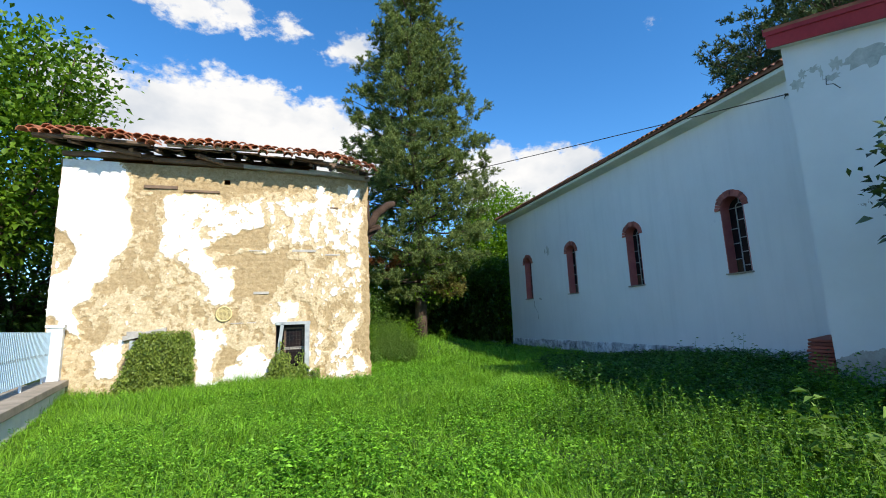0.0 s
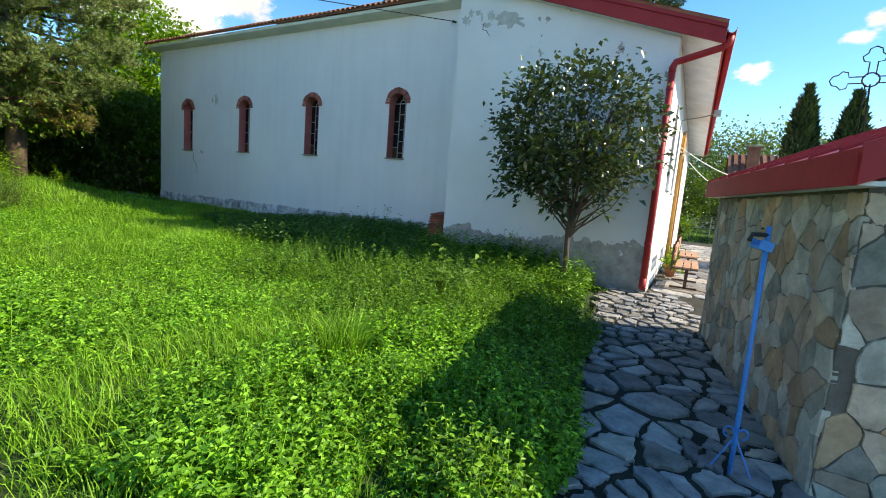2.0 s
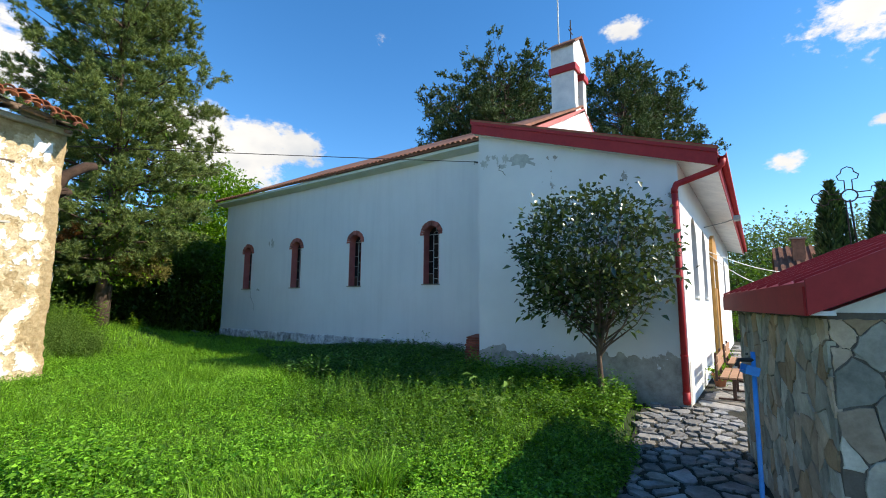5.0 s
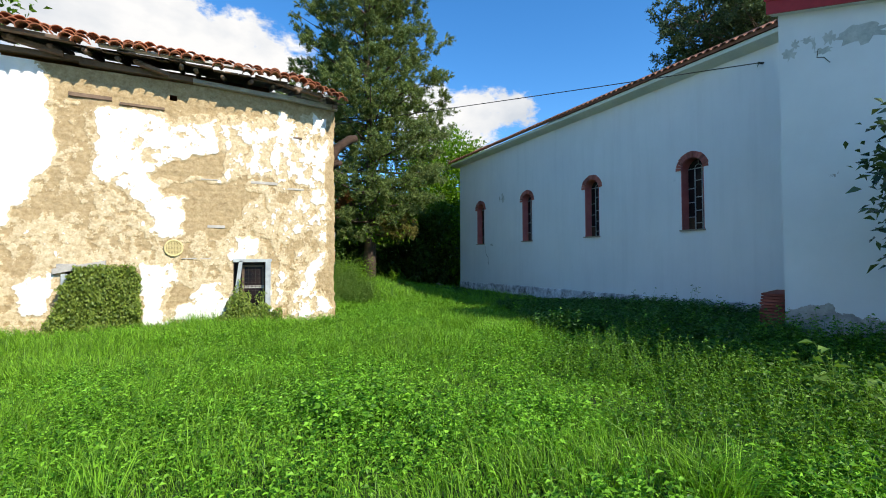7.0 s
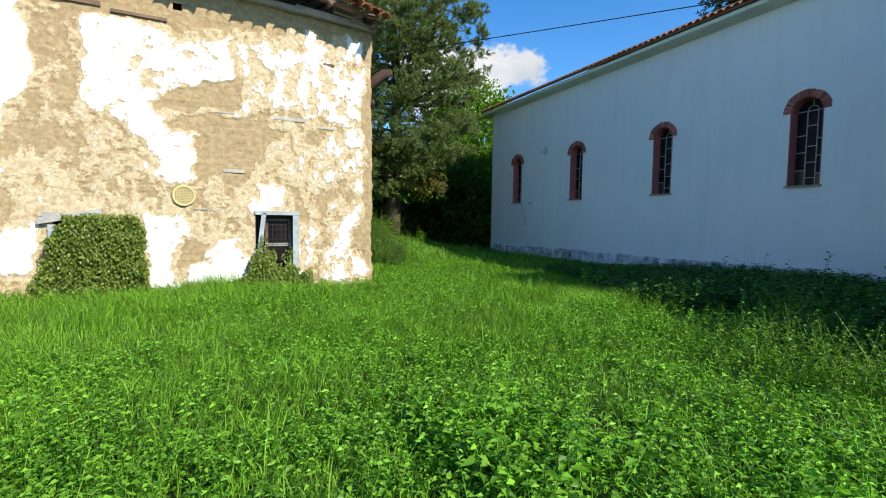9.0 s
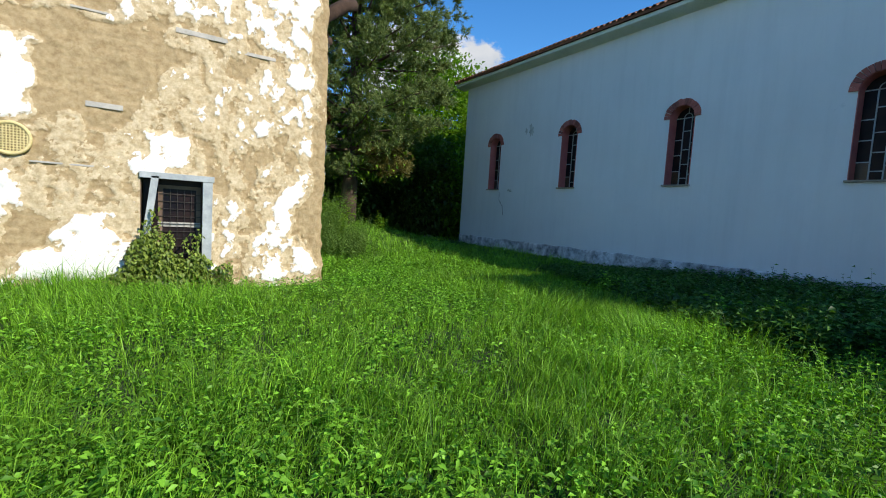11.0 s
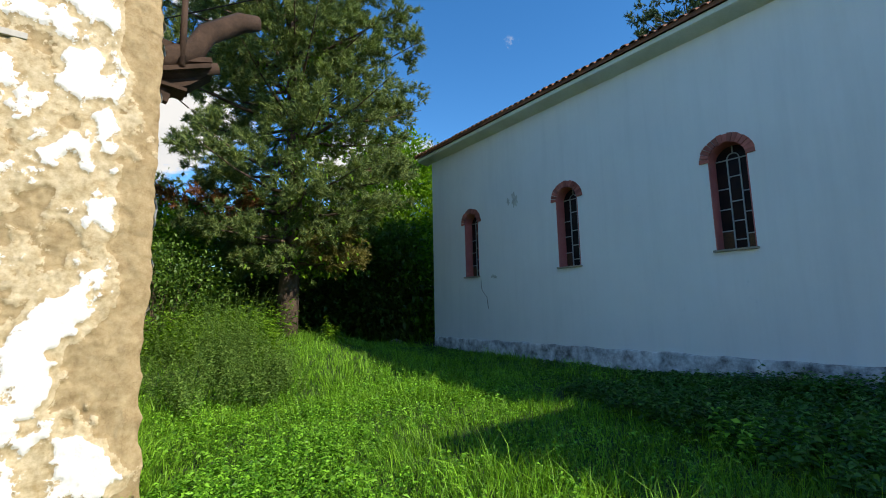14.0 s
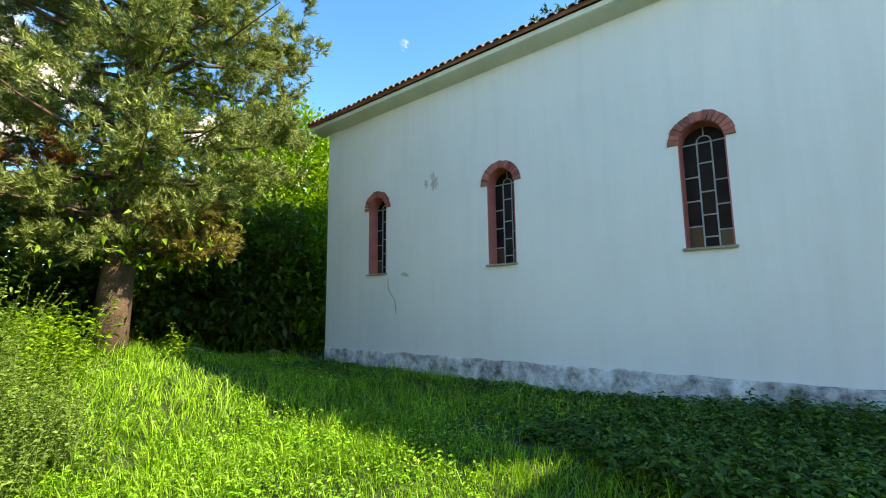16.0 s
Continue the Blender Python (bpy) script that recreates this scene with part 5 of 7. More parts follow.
def pine(name, base, height, profile, label, tufts, needle=0.17, per=13, width=0.018, trunk_r=0.33, first=2.6, dry=False, ivy=False, seed=1, clump=0.12, twig=0.34, leaf=None):
    """Conifer: whorls of drooping limbs that turn up at the tip, set with tufts of needles."""
    rng = np.random.default_rng(seed)
    t = empty(name, base, label, "tree")
    base = np.array(base, float)
    bm = bmesh.new()
    zs = np.linspace(-0.3, height, 9)
    spine = [base + [0.18 * math.sin(z * 0.35), 0.1 * math.cos(z * 0.3), z] for z in zs]
    tube(bm, spine, [trunk_r * (1.25 if i == 0 else 1 - 0.93 * i / 8) for i in range(9)], 11)
    pts, dirs = [], []
    z = first
    lens = np.array(profile)
    while z < height - 0.3:
        count = int(rng.integers(4, 7))
        a0 = rng.uniform(0, 6.28)
        for k in range(count):
            a = a0 + k * 2 * math.pi / count + rng.normal(0, 0.25)
            ln = np.interp(z, lens[:, 0], lens[:, 1]) * rng.uniform(0.72, 1.1)
            zz = z + rng.normal(0, 0.12)
            root = base + [0.18 * math.sin(zz * 0.35), 0.1 * math.cos(zz * 0.3), zz]
            h = np.array([math.cos(a), math.sin(a), 0])
            rise = np.interp(z / height, [0.1, 0.5, 1.0], [-0.22, 0.08, 0.55])
            limb = [root + h * ln * s + np.array([0, 0, ln * (rise * s + 0.2 * s * s)]) for s in (0, 0.35, 0.7, 1.0)]
            tube(bm, limb, [0.028 + 0.012 * ln, 0.02 + 0.008 * ln, 0.02, 0.008], 5, False)
            # side shoots, each ending in a tuft of twigs
            shoots = max(4, int(tufts * ln))
            s = rng.uniform(0.14, 1.0, shoots) ** 0.75
            q = np.stack([np.interp(s, (0, 0.35, 0.7, 1.0), [p[j] for p in limb]) for j in range(3)], 1)
            side = np.cross(h, [0, 0, 1])
            fan = (1.08 - 0.75 * s) * ln * 0.48 * rng.uniform(-1, 1, shoots)
            q = q + side * fan[:, None] + rng.normal(size=(shoots, 3)) * clump
            q[:, 2] += 0.14 * np.abs(fan)
            heading = h * 0.6 + side * np.sign(fan)[:, None] * 0.4 + [0, 0, 0.5]
            pts.append(np.repeat(q, 9, 0) + rng.normal(size=(shoots * 9, 3)) * clump * 0.6)
            dirs.append(np.repeat(heading, 9, 0) + rng.normal(size=(shoots * 9, 3)) * 0.6)
        z += rng.uniform(0.42, 0.68)
    part("trunk", bm, M_BARK, t, "reddish-brown fissured pine trunk", smooth=True)
    c, d = np.concatenate(pts), unit(np.concatenate(dirs))

    def needles(c, d, material, label=""):
        # each twig is a brush: needles all round it, sweeping towards its tip
        n = len(c) * per
        along = np.repeat(d, per, 0)
        cc = np.repeat(c, per, 0) + along * np.repeat(rng.uniform(0.7, 1.3, len(c)), per)[:, None] * twig * rng.uniform(0, 1, (n, 1))
        dd = unit(along * 0.75 + unit(np.cross(along, rng.normal(size=(n, 3)))) * rng.uniform(0.5, 1.0, (n, 1)))
        s = unit(np.cross(dd, rng.normal(size=(n, 3)))) * width * rng.uniform(0.7, 1.3, (n, 1))
        ln = needle * rng.uniform(0.7, 1.2, (n, 1))
        v = np.stack([cc - s, cc + s, cc + dd * ln], 1).reshape(-1, 3)
        np_mesh("needles", v, np.arange(n * 3).reshape(-1, 3), material, parent=t, label=label)
    if dry:
        m = (np.hypot(c[:, 0] - (base[0] - 2.3), c[:, 1] - base[1]) < 1.6) & (np.abs(c[:, 2] - base[2] - 4.0) < 0.3)
        needles(c[m], d[m], M_PINE_DRY, "dead rust-brown needles")
        c, d = c[~m], d[~m]
        m = (np.hypot(c[:, 0] - (base[0] + 1.5), c[:, 1] - base[1] + 0.8) < 1.5) & (np.abs(c[:, 2] - base[2] - 2.6) < 0.8)
        needles(c[m], d[m], M_PINE_OLD, "yellowing olive-brown needles")
        c, d = c[~m], d[~m]
    needles(c, d, leaf or M_PINE)
    if ivy:
        n = 2600
        z = rng.uniform(2.0, 10.5, n)
        a = rng.uniform(0, 6.28, n)
        r = 0.35 + rng.uniform(0, 1, n) ** 2 * 1.6
        cc = base + np.stack([np.cos(a) * r + 0.5, np.sin(a) * r - 0.5, z], 1)
        v, f = leaf_arrays(cc, rng.normal(size=(n, 3)) + [0, -0.5, -0.3], rng.uniform(0.1, 0.18, n), rng.uniform(0.07, 0.12, n), 0.5)
        np_mesh("climbing_ivy", v, f, M_LEAF, parent=t, label="bright climbing vine leaves on the trunk")
    return t


# ---------------------------------------------------------------- plants: the planting
lawn()
nettles()
meadow_weeds()
single_weeds()
pine("pine_tree", (5.95, 23.1, 0.5), 21.0, ((2.0, 2.0), (4, 3.7), (6, 4.3), (9, 4.4), (12, 4.1), (15, 3.1), (18, 2.0), (21, 0.5)), "tall dense dark-green pine beside the churchyard", 5.4, needle=0.15, per=36, width=0.0105, dry=True, ivy=True, seed=4, clump=0.12, twig=0.26)
for (x, y, h, s) in ((30.5, 15.5, 20.5, 5), (36.5, 17.5, 22.5, 6), (38.5, 8.0, 23.0, 7), (44.5, 6.0, 22.0, 8), (32.5, 21.5, 21.0, 9)):
    pine("pine_tree", (x, y, -0.1), h, ((3, 3.4), (8, 4.6), (14, 4.8), (19, 3.8), (24, 1.4)), "broad dark pine behind the church roof", 1.7, 0.26, 10, 0.045, 0.4, 6.0, seed=s, clump=0.24, twig=0.42, leaf=M_PINE_FAR)
# small clipped evergreen before the porch
leafy_tree("evergreen_tree", (6.95, 1.72, -0.08), 1.55, 0.05, (((0, 0.1, 2.85), (0.92, 1.5, 1.18), 0.75), ((-0.1, 0.15, 2.1), (0.75, 1.25, 0.7), 0.25)), 430, 13, 0.15, M_GLOSSY,
           "small round-headed glossy evergreen tree in the weeds", cluster_r=0.15, spread=0.9)
leafy_tree("hazel_tree", (14.3, 30.0, 0.0), 4.5, 0.2, (((0, 0, 6.8), (3.6, 3.2, 4.4), 0.7), ((-1.2, -0.8, 4.4), (2.8, 2.4, 3.0), 0.3)), 1250, 24, 0.28, M_LEAF, "bright green broad-leaved tree behind the church end", cluster_r=0.4)
leafy_tree("walnut_tree", (-9.0, 15.6, -0.05), 4.0, 0.22, (((0, 0, 6.6), (2.5, 2.8, 3.0), 0.6), ((0.9, 0.4, 9.3), (1.9, 2.0, 1.9), 0.22), ((-0.2, -2.0, 4.6), (2.0, 2.0, 1.6), 0.18)), 1000, 17, 0.24, M_WALNUT, "leafy green tree beside the old house", cluster_r=0.4)
# added trees: dark leaves as a backdrop in place of the shade there
for x, y in ((-10.5, 21.0), (-8.6, 23.5), (-13.0, 18.5)):
    leafy_tree("dark_tree", (x, y, -0.05), 3.0, 0.22, (((0, 0, 4.4), (3.2, 3.0, 3.8), 0.75), ((0, 0, 1.4), (2.8, 2.6, 1.5), 0.25)), 480, 14, 0.3, M_LEAF_DARK, "added dark-leaved tree in place of shade behind the old house", cluster_r=0.55)
# thicket: leaf colour carries the light, M_LEAF where sunlit, M_LEAF_DARK where shaded
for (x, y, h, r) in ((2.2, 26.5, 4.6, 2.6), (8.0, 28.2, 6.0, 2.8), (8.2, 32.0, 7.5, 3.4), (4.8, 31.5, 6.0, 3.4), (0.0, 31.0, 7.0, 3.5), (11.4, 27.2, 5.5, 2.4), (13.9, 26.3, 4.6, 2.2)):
    leafy_tree("thicket_tree", (x, y, 0.1), h * 0.35, 0.12, (((0, 0, h * 0.5), (r, r, h * 0.55), 0.7), ((0, 0, h * 0.25), (r * 0.9, r * 0.9, h * 0.3), 0.3)), 620, 16, 0.3, M_LEAF if x > 12 else M_LEAF_DARK, "thicket tree by the church end, leaves coloured as sunlit" if x > 12 else "thicket tree beyond the pine, its shade coloured into the leaves", cluster_r=0.4)
leafy_tree("bramble_bush", (2.4, 22.0, 0.15), 1.0, 0.05, (((0, 0, 1.5), (1.8, 1.9, 1.5), 0.6), ((-0.6, 1.2, 2.4), (1.5, 1.5, 1.2), 0.4)), 620, 20, 0.11, M_BRAMBLE, "tangled bramble bush beside the old house", "bush", cluster_r=0.28)
leafy_tree("elder_bush", (2.0, 24.6, 0.2), 2.0, 0.09, (((0, 0, 3.6), (1.9, 1.6, 1.5), 1.0),), 420, 18, 0.14, M_LEAF, "leafy elder bush behind the brambles", "bush", cluster_r=0.35)
for (x, y, h) in ((52, -3.0, 10.5), (57, -7.5, 11.5), (60, 1.5, 9.5), (55, -13.0, 10.0)):
    leafy_tree("willow_tree", (x, y, -0.1), 4.0, 0.3, (((0, 0, h * 0.55), (4.5, 4.5, h * 0.45), 1.0),), 420, 14, 0.4, M_WILLOW, "grey-green willow in the distance", cluster_r=0.8)


def cypress(x, y, h, r):
    t = empty("cypress_tree", (x, y, -0.1), "narrow dark columnar cypress", "tree", "cypresses")
    part("trunk", tube(bmesh.new(), [(x, y, -0.2), (x, y, h * 0.4)], [0.09, 0.05], 7), M_BARK, t)
    n = 4200
    z = RNG.uniform(0.04, 1, n)
    rr = r * np.sin(np.clip(z * 0.9 + 0.14, 0, 1) * np.pi) ** 0.6 * RNG.uniform(0.75, 1.05, n)
    a = RNG.uniform(0, 6.28, n)
    c = np.stack([x + rr * np.cos(a), y + rr * np.sin(a), z * h - 0.1], 1)
    d = np.stack([np.cos(a) * 0.5, np.sin(a) * 0.5, np.full(n, 1.0)], 1) + RNG.normal(size=(n, 3)) * 0.25
    v, f = leaf_arrays(c, d, RNG.uniform(0.16, 0.32, n), RNG.uniform(0.06, 0.11, n), 0.0)
    np_mesh("foliage", v, f, M_CYPRESS, parent=t)


for x, y, h, r in ((16.2, -2.7, 5.5, 0.47), (16.5, -3.92, 5.35, 0.5), (16.3, -6.1, 5.4, 0.55)):
    cypress(x, y, h, r)

# ---------------------------------------------------------------- old house: roof and fittings
def eave_z(x):
    return float(np.interp(x, (-6.6, -3.0, 0.0, 1.0, 2.1), (6.36, 6.26, 6.20, 6.08, 5.84))) + 0.03 * math.sin(x * 2.1)


def tile_mesh(name, material, ln=0.42, r=0.1):
    """Half-round clay tile, tapering to the back, lying along +y."""
    bm = bmesh.new()
    n = 7
    rings = []
    for y, k in ((0.0, 1.0), (ln, 0.8)):
        a = np.linspace(0.06, math.pi - 0.06, n)
        rings.append([bm.verts.new((r * k * math.cos(t), y, r * 0.92 * k * math.sin(t))) for t in a] + [bm.verts.new(((r * k - 0.016) * math.cos(t), y, (r * 0.92 * k - 0.016) * math.sin(t))) for t in a[::-1]])
    m = 2 * n
    for i in range(m):
        bm.faces.new((rings[0][i], rings[0][(i + 1) % m], rings[1][(i + 1) % m], rings[1][i]))
    for rg in rings:
        for i in range(n - 1):
            bm.faces.new((rg[i], rg[i + 1], rg[m - 2 - i], rg[m - 1 - i]))
    return mesh_of(name, bm, material)


def put(name, mesh, m, parent):
    ob = new(name, mesh)
    ob.parent = parent
    ob.matrix_parent_inverse = parent.matrix_basis.inverted()
    ob.matrix_basis = m
    return ob


def house_roof():
    rf = empty("house_roof", (-2, 14, 6.3), "sagging broken clay-tiled roof with exposed weathered rafters", "roof", kind="structure")
    # underside boarding, strip by strip along the eaves
    x = -6.45
    while x < 1.95:
        w = 0.3 + random.uniform(-0.05, 0.06)
        if random.random() > 0.06:
            y0 = 12.58 + random.uniform(-0.06, 0.16)
            z0, z1 = eave_z(x) + 0.02, eave_z(x + w) + 0.02
            bm = bmesh.new()
            prism(bm, [(y0, z0), (16.3, z0 + 1.15), (16.3, z0 + 1.175), (y0, z0 + 0.025)], "x", x, x + w - 0.012)
            part("roof_board", bm, M_WOOD, rf)
        x += w
    # added sheet over the boards, keeps sky from showing through their gaps
    bm = bmesh.new()
    xs = np.linspace(-6.5, 1.98, 30)
    lo = [bm.verts.new((x, 12.72, eave_z(x) + 0.085)) for x in xs]
    hi = [bm.verts.new((x, 16.3, eave_z(x) + 1.2)) for x in xs]
    for i in range(29):
        bm.faces.new((lo[i], lo[i + 1], hi[i + 1], hi[i]))
    part("earth_bedding", bm, M_WOOD, rf)
    part("back_slope", prism(bmesh.new(), [(16.3, 7.30), (19.9, 5.6), (19.9, 5.7), (16.3, 7.40)], "x", -6.4, 0.4), M_TILE, rf)
    # rafters poking out over the wall
    for i in range(15):
        x = -6.1 + i * 0.57 + random.uniform(-0.1, 0.1)
        z = eave_z(x) - 0.06
        a = 12.66 + random.uniform(-0.1, 0.22)
        yaw = random.uniform(-0.12, 0.12)
        tb = tube(bmesh.new(), [(x + yaw, a, z), (x + yaw * 0.5, 13.3, z + 0.19), (x, 14.6, z + 0.58)], [0.052, 0.06, 0.06], 7)
        part("rafter", tb, M_WOOD, rf, smooth=True)
    # wall plates and loose boards under the eaves
    for x0, x1, y, z0, z1, h, mt in ((-6.0, -3.9, 13.16, 6.10, 6.12, 0.11, M_WOOD), (-3.95, -1.6, 13.15, 6.06, 6.04, 0.12, M_WOOD), (-1.7, 0.3, 13.13, 6.03, 5.95, 0.10, M_GREYWOOD),
                                     (0.1, 1.9, 13.12, 5.98, 5.86, 0.12, M_GREYWOOD), (-3.5, -0.3, 12.56, 6.33, 6.36, 0.045, M_GREYWOOD), (-6.4, -3.9, 12.58, 6.36, 6.30, 0.07, M_WOOD),
                                     (-0.3, 1.4, 12.7, 6.26, 6.02, 0.06, M_WOOD), (0.9, 1.55, 13.05, 6.09, 6.0, 0.14, M_GREYWOOD), (-5.2, -4.2, 12.95, 6.3, 6.12, 0.09, M_WOOD), (-2.9, -2.2, 12.9, 6.2, 6.02, 0.08, M_WOOD)):
        bm = prism(bmesh.new(), [(x0, z0), (x1, z1), (x1, z1 + h), (x0, z0 + h)], "y", y - 0.05, y + 0.09)
        part("board", bm, mt, rf, "bleached loose board" if mt is M_GREYWOOD else "")
    # tiles: two ragged rows along the eaves
    tile = tile_mesh("roof_tile", M_TILE, 0.46, 0.135)
    slope = 17.0
    for row in range(3):
        x = -6.5
        while x < 1.95:
            if random.random() > (0.16 if row == 0 else 0.04):
                y = 12.36 + row * 0.3 + random.uniform(-0.06, 0.06)
                put("roof_tile", tile, pose(x, y, eave_z(x) + 0.085 + 0.31 * (y - 12.58) + row * 0.075 + random.uniform(-0.01, 0.05), slope + random.uniform(-5, 5), random.uniform(-10, 10), random.uniform(-9, 9)), rf)
            x += 0.215 + random.uniform(-0.02, 0.03)
    # broken eaves hanging over the side wall
    for pts, r in (([(1.6, 15.45, 4.62), (2.0, 15.5, 4.84), (2.3, 15.55, 5.1), (2.5, 15.6, 5.42), (2.9, 15.6, 5.78), (3.15, 15.6, 5.86)], 0.15), ([(1.5, 15.6, 4.55), (2.1, 15.6, 4.72), (2.62, 15.58, 4.94)], 0.11),
                   ([(1.5, 15.75, 4.68), (2.05, 15.72, 4.82), (2.45, 15.7, 4.86)], 0.085), ([(1.5, 15.9, 4.42), (1.9, 15.85, 4.5), (2.3, 15.9, 4.6)], 0.075), ([(2.2, 15.42, 4.75), (2.16, 15.42, 5.9)], 0.05),
                   ([(1.7, 15.3, 5.0), (1.93, 15.3, 5.9)], 0.05), ([(1.95, 16.3, 4.86), (2.42, 16.55, 4.66)], 0.014), ([(1.5, 15.35, 4.9), (2.0, 15.35, 4.86)], 0.05),
                   ([(0.4, 20.0, 5.0), (1.2, 20.0, 4.75), (1.72, 20.0, 4.66)], 0.05), ([(0.4, 20.5, 5.0), (1.2, 20.5, 4.75), (1.74, 20.5, 4.64)], 0.055), ([(0.4, 20.9, 4.4), (1.2, 20.9, 4.3), (1.85, 20.9, 4.2)], 0.05),
                   ([(1.1, 19.3, 5.46), (1.68, 19.3, 4.95)], 0.016), ([(0.8, 19.6, 4.9), (0.9, 19.6, 3.9)], 0.06)):
        pts = [(x + 0.03 * math.sin(9 * z), y, z) for x, y, z in pts]
        part("rafter", tube(bmesh.new(), pts, [r] * (len(pts) - 1) + [r * 0.75], 7), M_OLDWOOD, rf, smooth=True)
    for x, y, z, tilt, yaw, ln, w, h, mt in ((2.05, 15.62, 4.86, -18, 6, 1.0, 0.34, 0.07, M_OLDWOOD), (1.95, 15.85, 4.66, -8, -5, 0.8, 0.4, 0.05, M_OLDWOOD), (1.9, 15.65, 4.5, 4, 3, 0.7, 0.3, 0.05, M_OLDWOOD), (2.1, 15.5, 4.72, -22, 2, 0.9, 0.2, 0.06, M_OLDWOOD),
                                             (1.9, 15.45, 4.3, 12, 8, 0.3, 0.12, 0.12, M_OLDWOOD), (1.2, 19.9, 5.22, 25, 3, 1.3, 0.3, 0.03, M_OLDWOOD), (1.22, 20.22, 5.2, 26, 0, 1.3, 0.32, 0.03, M_OLDWOOD), (1.2, 20.55, 5.2, 25, -3, 1.3, 0.32, 0.03, M_OLDWOOD),
                                             (1.15, 20.9, 5.22, 25, 2, 1.3, 0.34, 0.03, M_OLDWOOD), (1.3, 20.0, 4.5, 19, 3, 1.4, 0.36, 0.04, M_OLDWOOD), (1.28, 20.4, 4.5, 20, 0, 1.4, 0.4, 0.04, M_OLDWOOD), (1.3, 20.8, 4.52, 19, -3, 1.4, 0.4, 0.04, M_OLDWOOD),
                                             (1.74, 20.3, 4.8, 80, 2, 0.34, 0.9, 0.03, M_OLDWOOD), (1.2, 20.3, 4.85, 70, 2, 0.6, 0.9, 0.03, M_OLDWOOD), (1.0, 20.3, 4.2, 75, 0, 0.5, 0.9, 0.03, M_OLDWOOD), (1.32, 19.3, 5.52, -10, 3, 0.36, 0.1, 0.06, M_GREYWOOD), (1.12, 19.78, 5.06, 68, 3, 0.46, 0.09, 0.025, M_GREYWOOD), (1.46, 19.78, 4.86, 87, 2, 0.5, 0.09, 0.025, M_GREYWOOD)):
        bm = bx((-ln / 2, -w / 2, -h / 2), (ln / 2, w / 2, h / 2))
        bm.transform(pose(x, y, z, random.uniform(-5, 5), tilt, yaw))
        part("board", bm, mt, rf, "pale splintered lath" if mt is M_GREYWOOD else "")
    part("rotten_beam", prism(bmesh.new(), [(1.6, 4.5), (2.0, 4.42), (2.3, 4.6), (2.58, 4.86), (2.52, 4.98), (2.22, 4.92), (2.26, 5.12), (1.7, 5.2)], "y", 15.58, 15.9), M_OLDWOOD, rf)
    part("packed_earth", prism(bmesh.new(), [(0.3, 5.55), (1.68, 4.92), (1.66, 4.66), (1.5, 4.56), (1.86, 4.28), (1.5, 4.2), (0.3, 3.95)], "y", 19.95, 21.0), M_OLDWOOD, rf)
    for x, y, z, yaw in ((2.15, 15.95, 4.56, 88), (1.9, 15.95, 4.62, 92), (1.55, 19.9, 5.12, 95), (1.2, 19.9, 5.3, 92), (1.6, 20.15, 5.1, 88), (1.25, 20.2, 5.28, 90), (1.55, 20.45, 5.12, 94), (1.75, 20.05, 4.36, 88), (1.8, 20.4, 4.34, 92), (0.85, 19.95, 5.46, 90), (0.85, 20.25, 5.44, 90)):
        put("roof_tile", tile, pose(x, y, z, 24, random.uniform(-12, 12), yaw), rf)


house_roof()


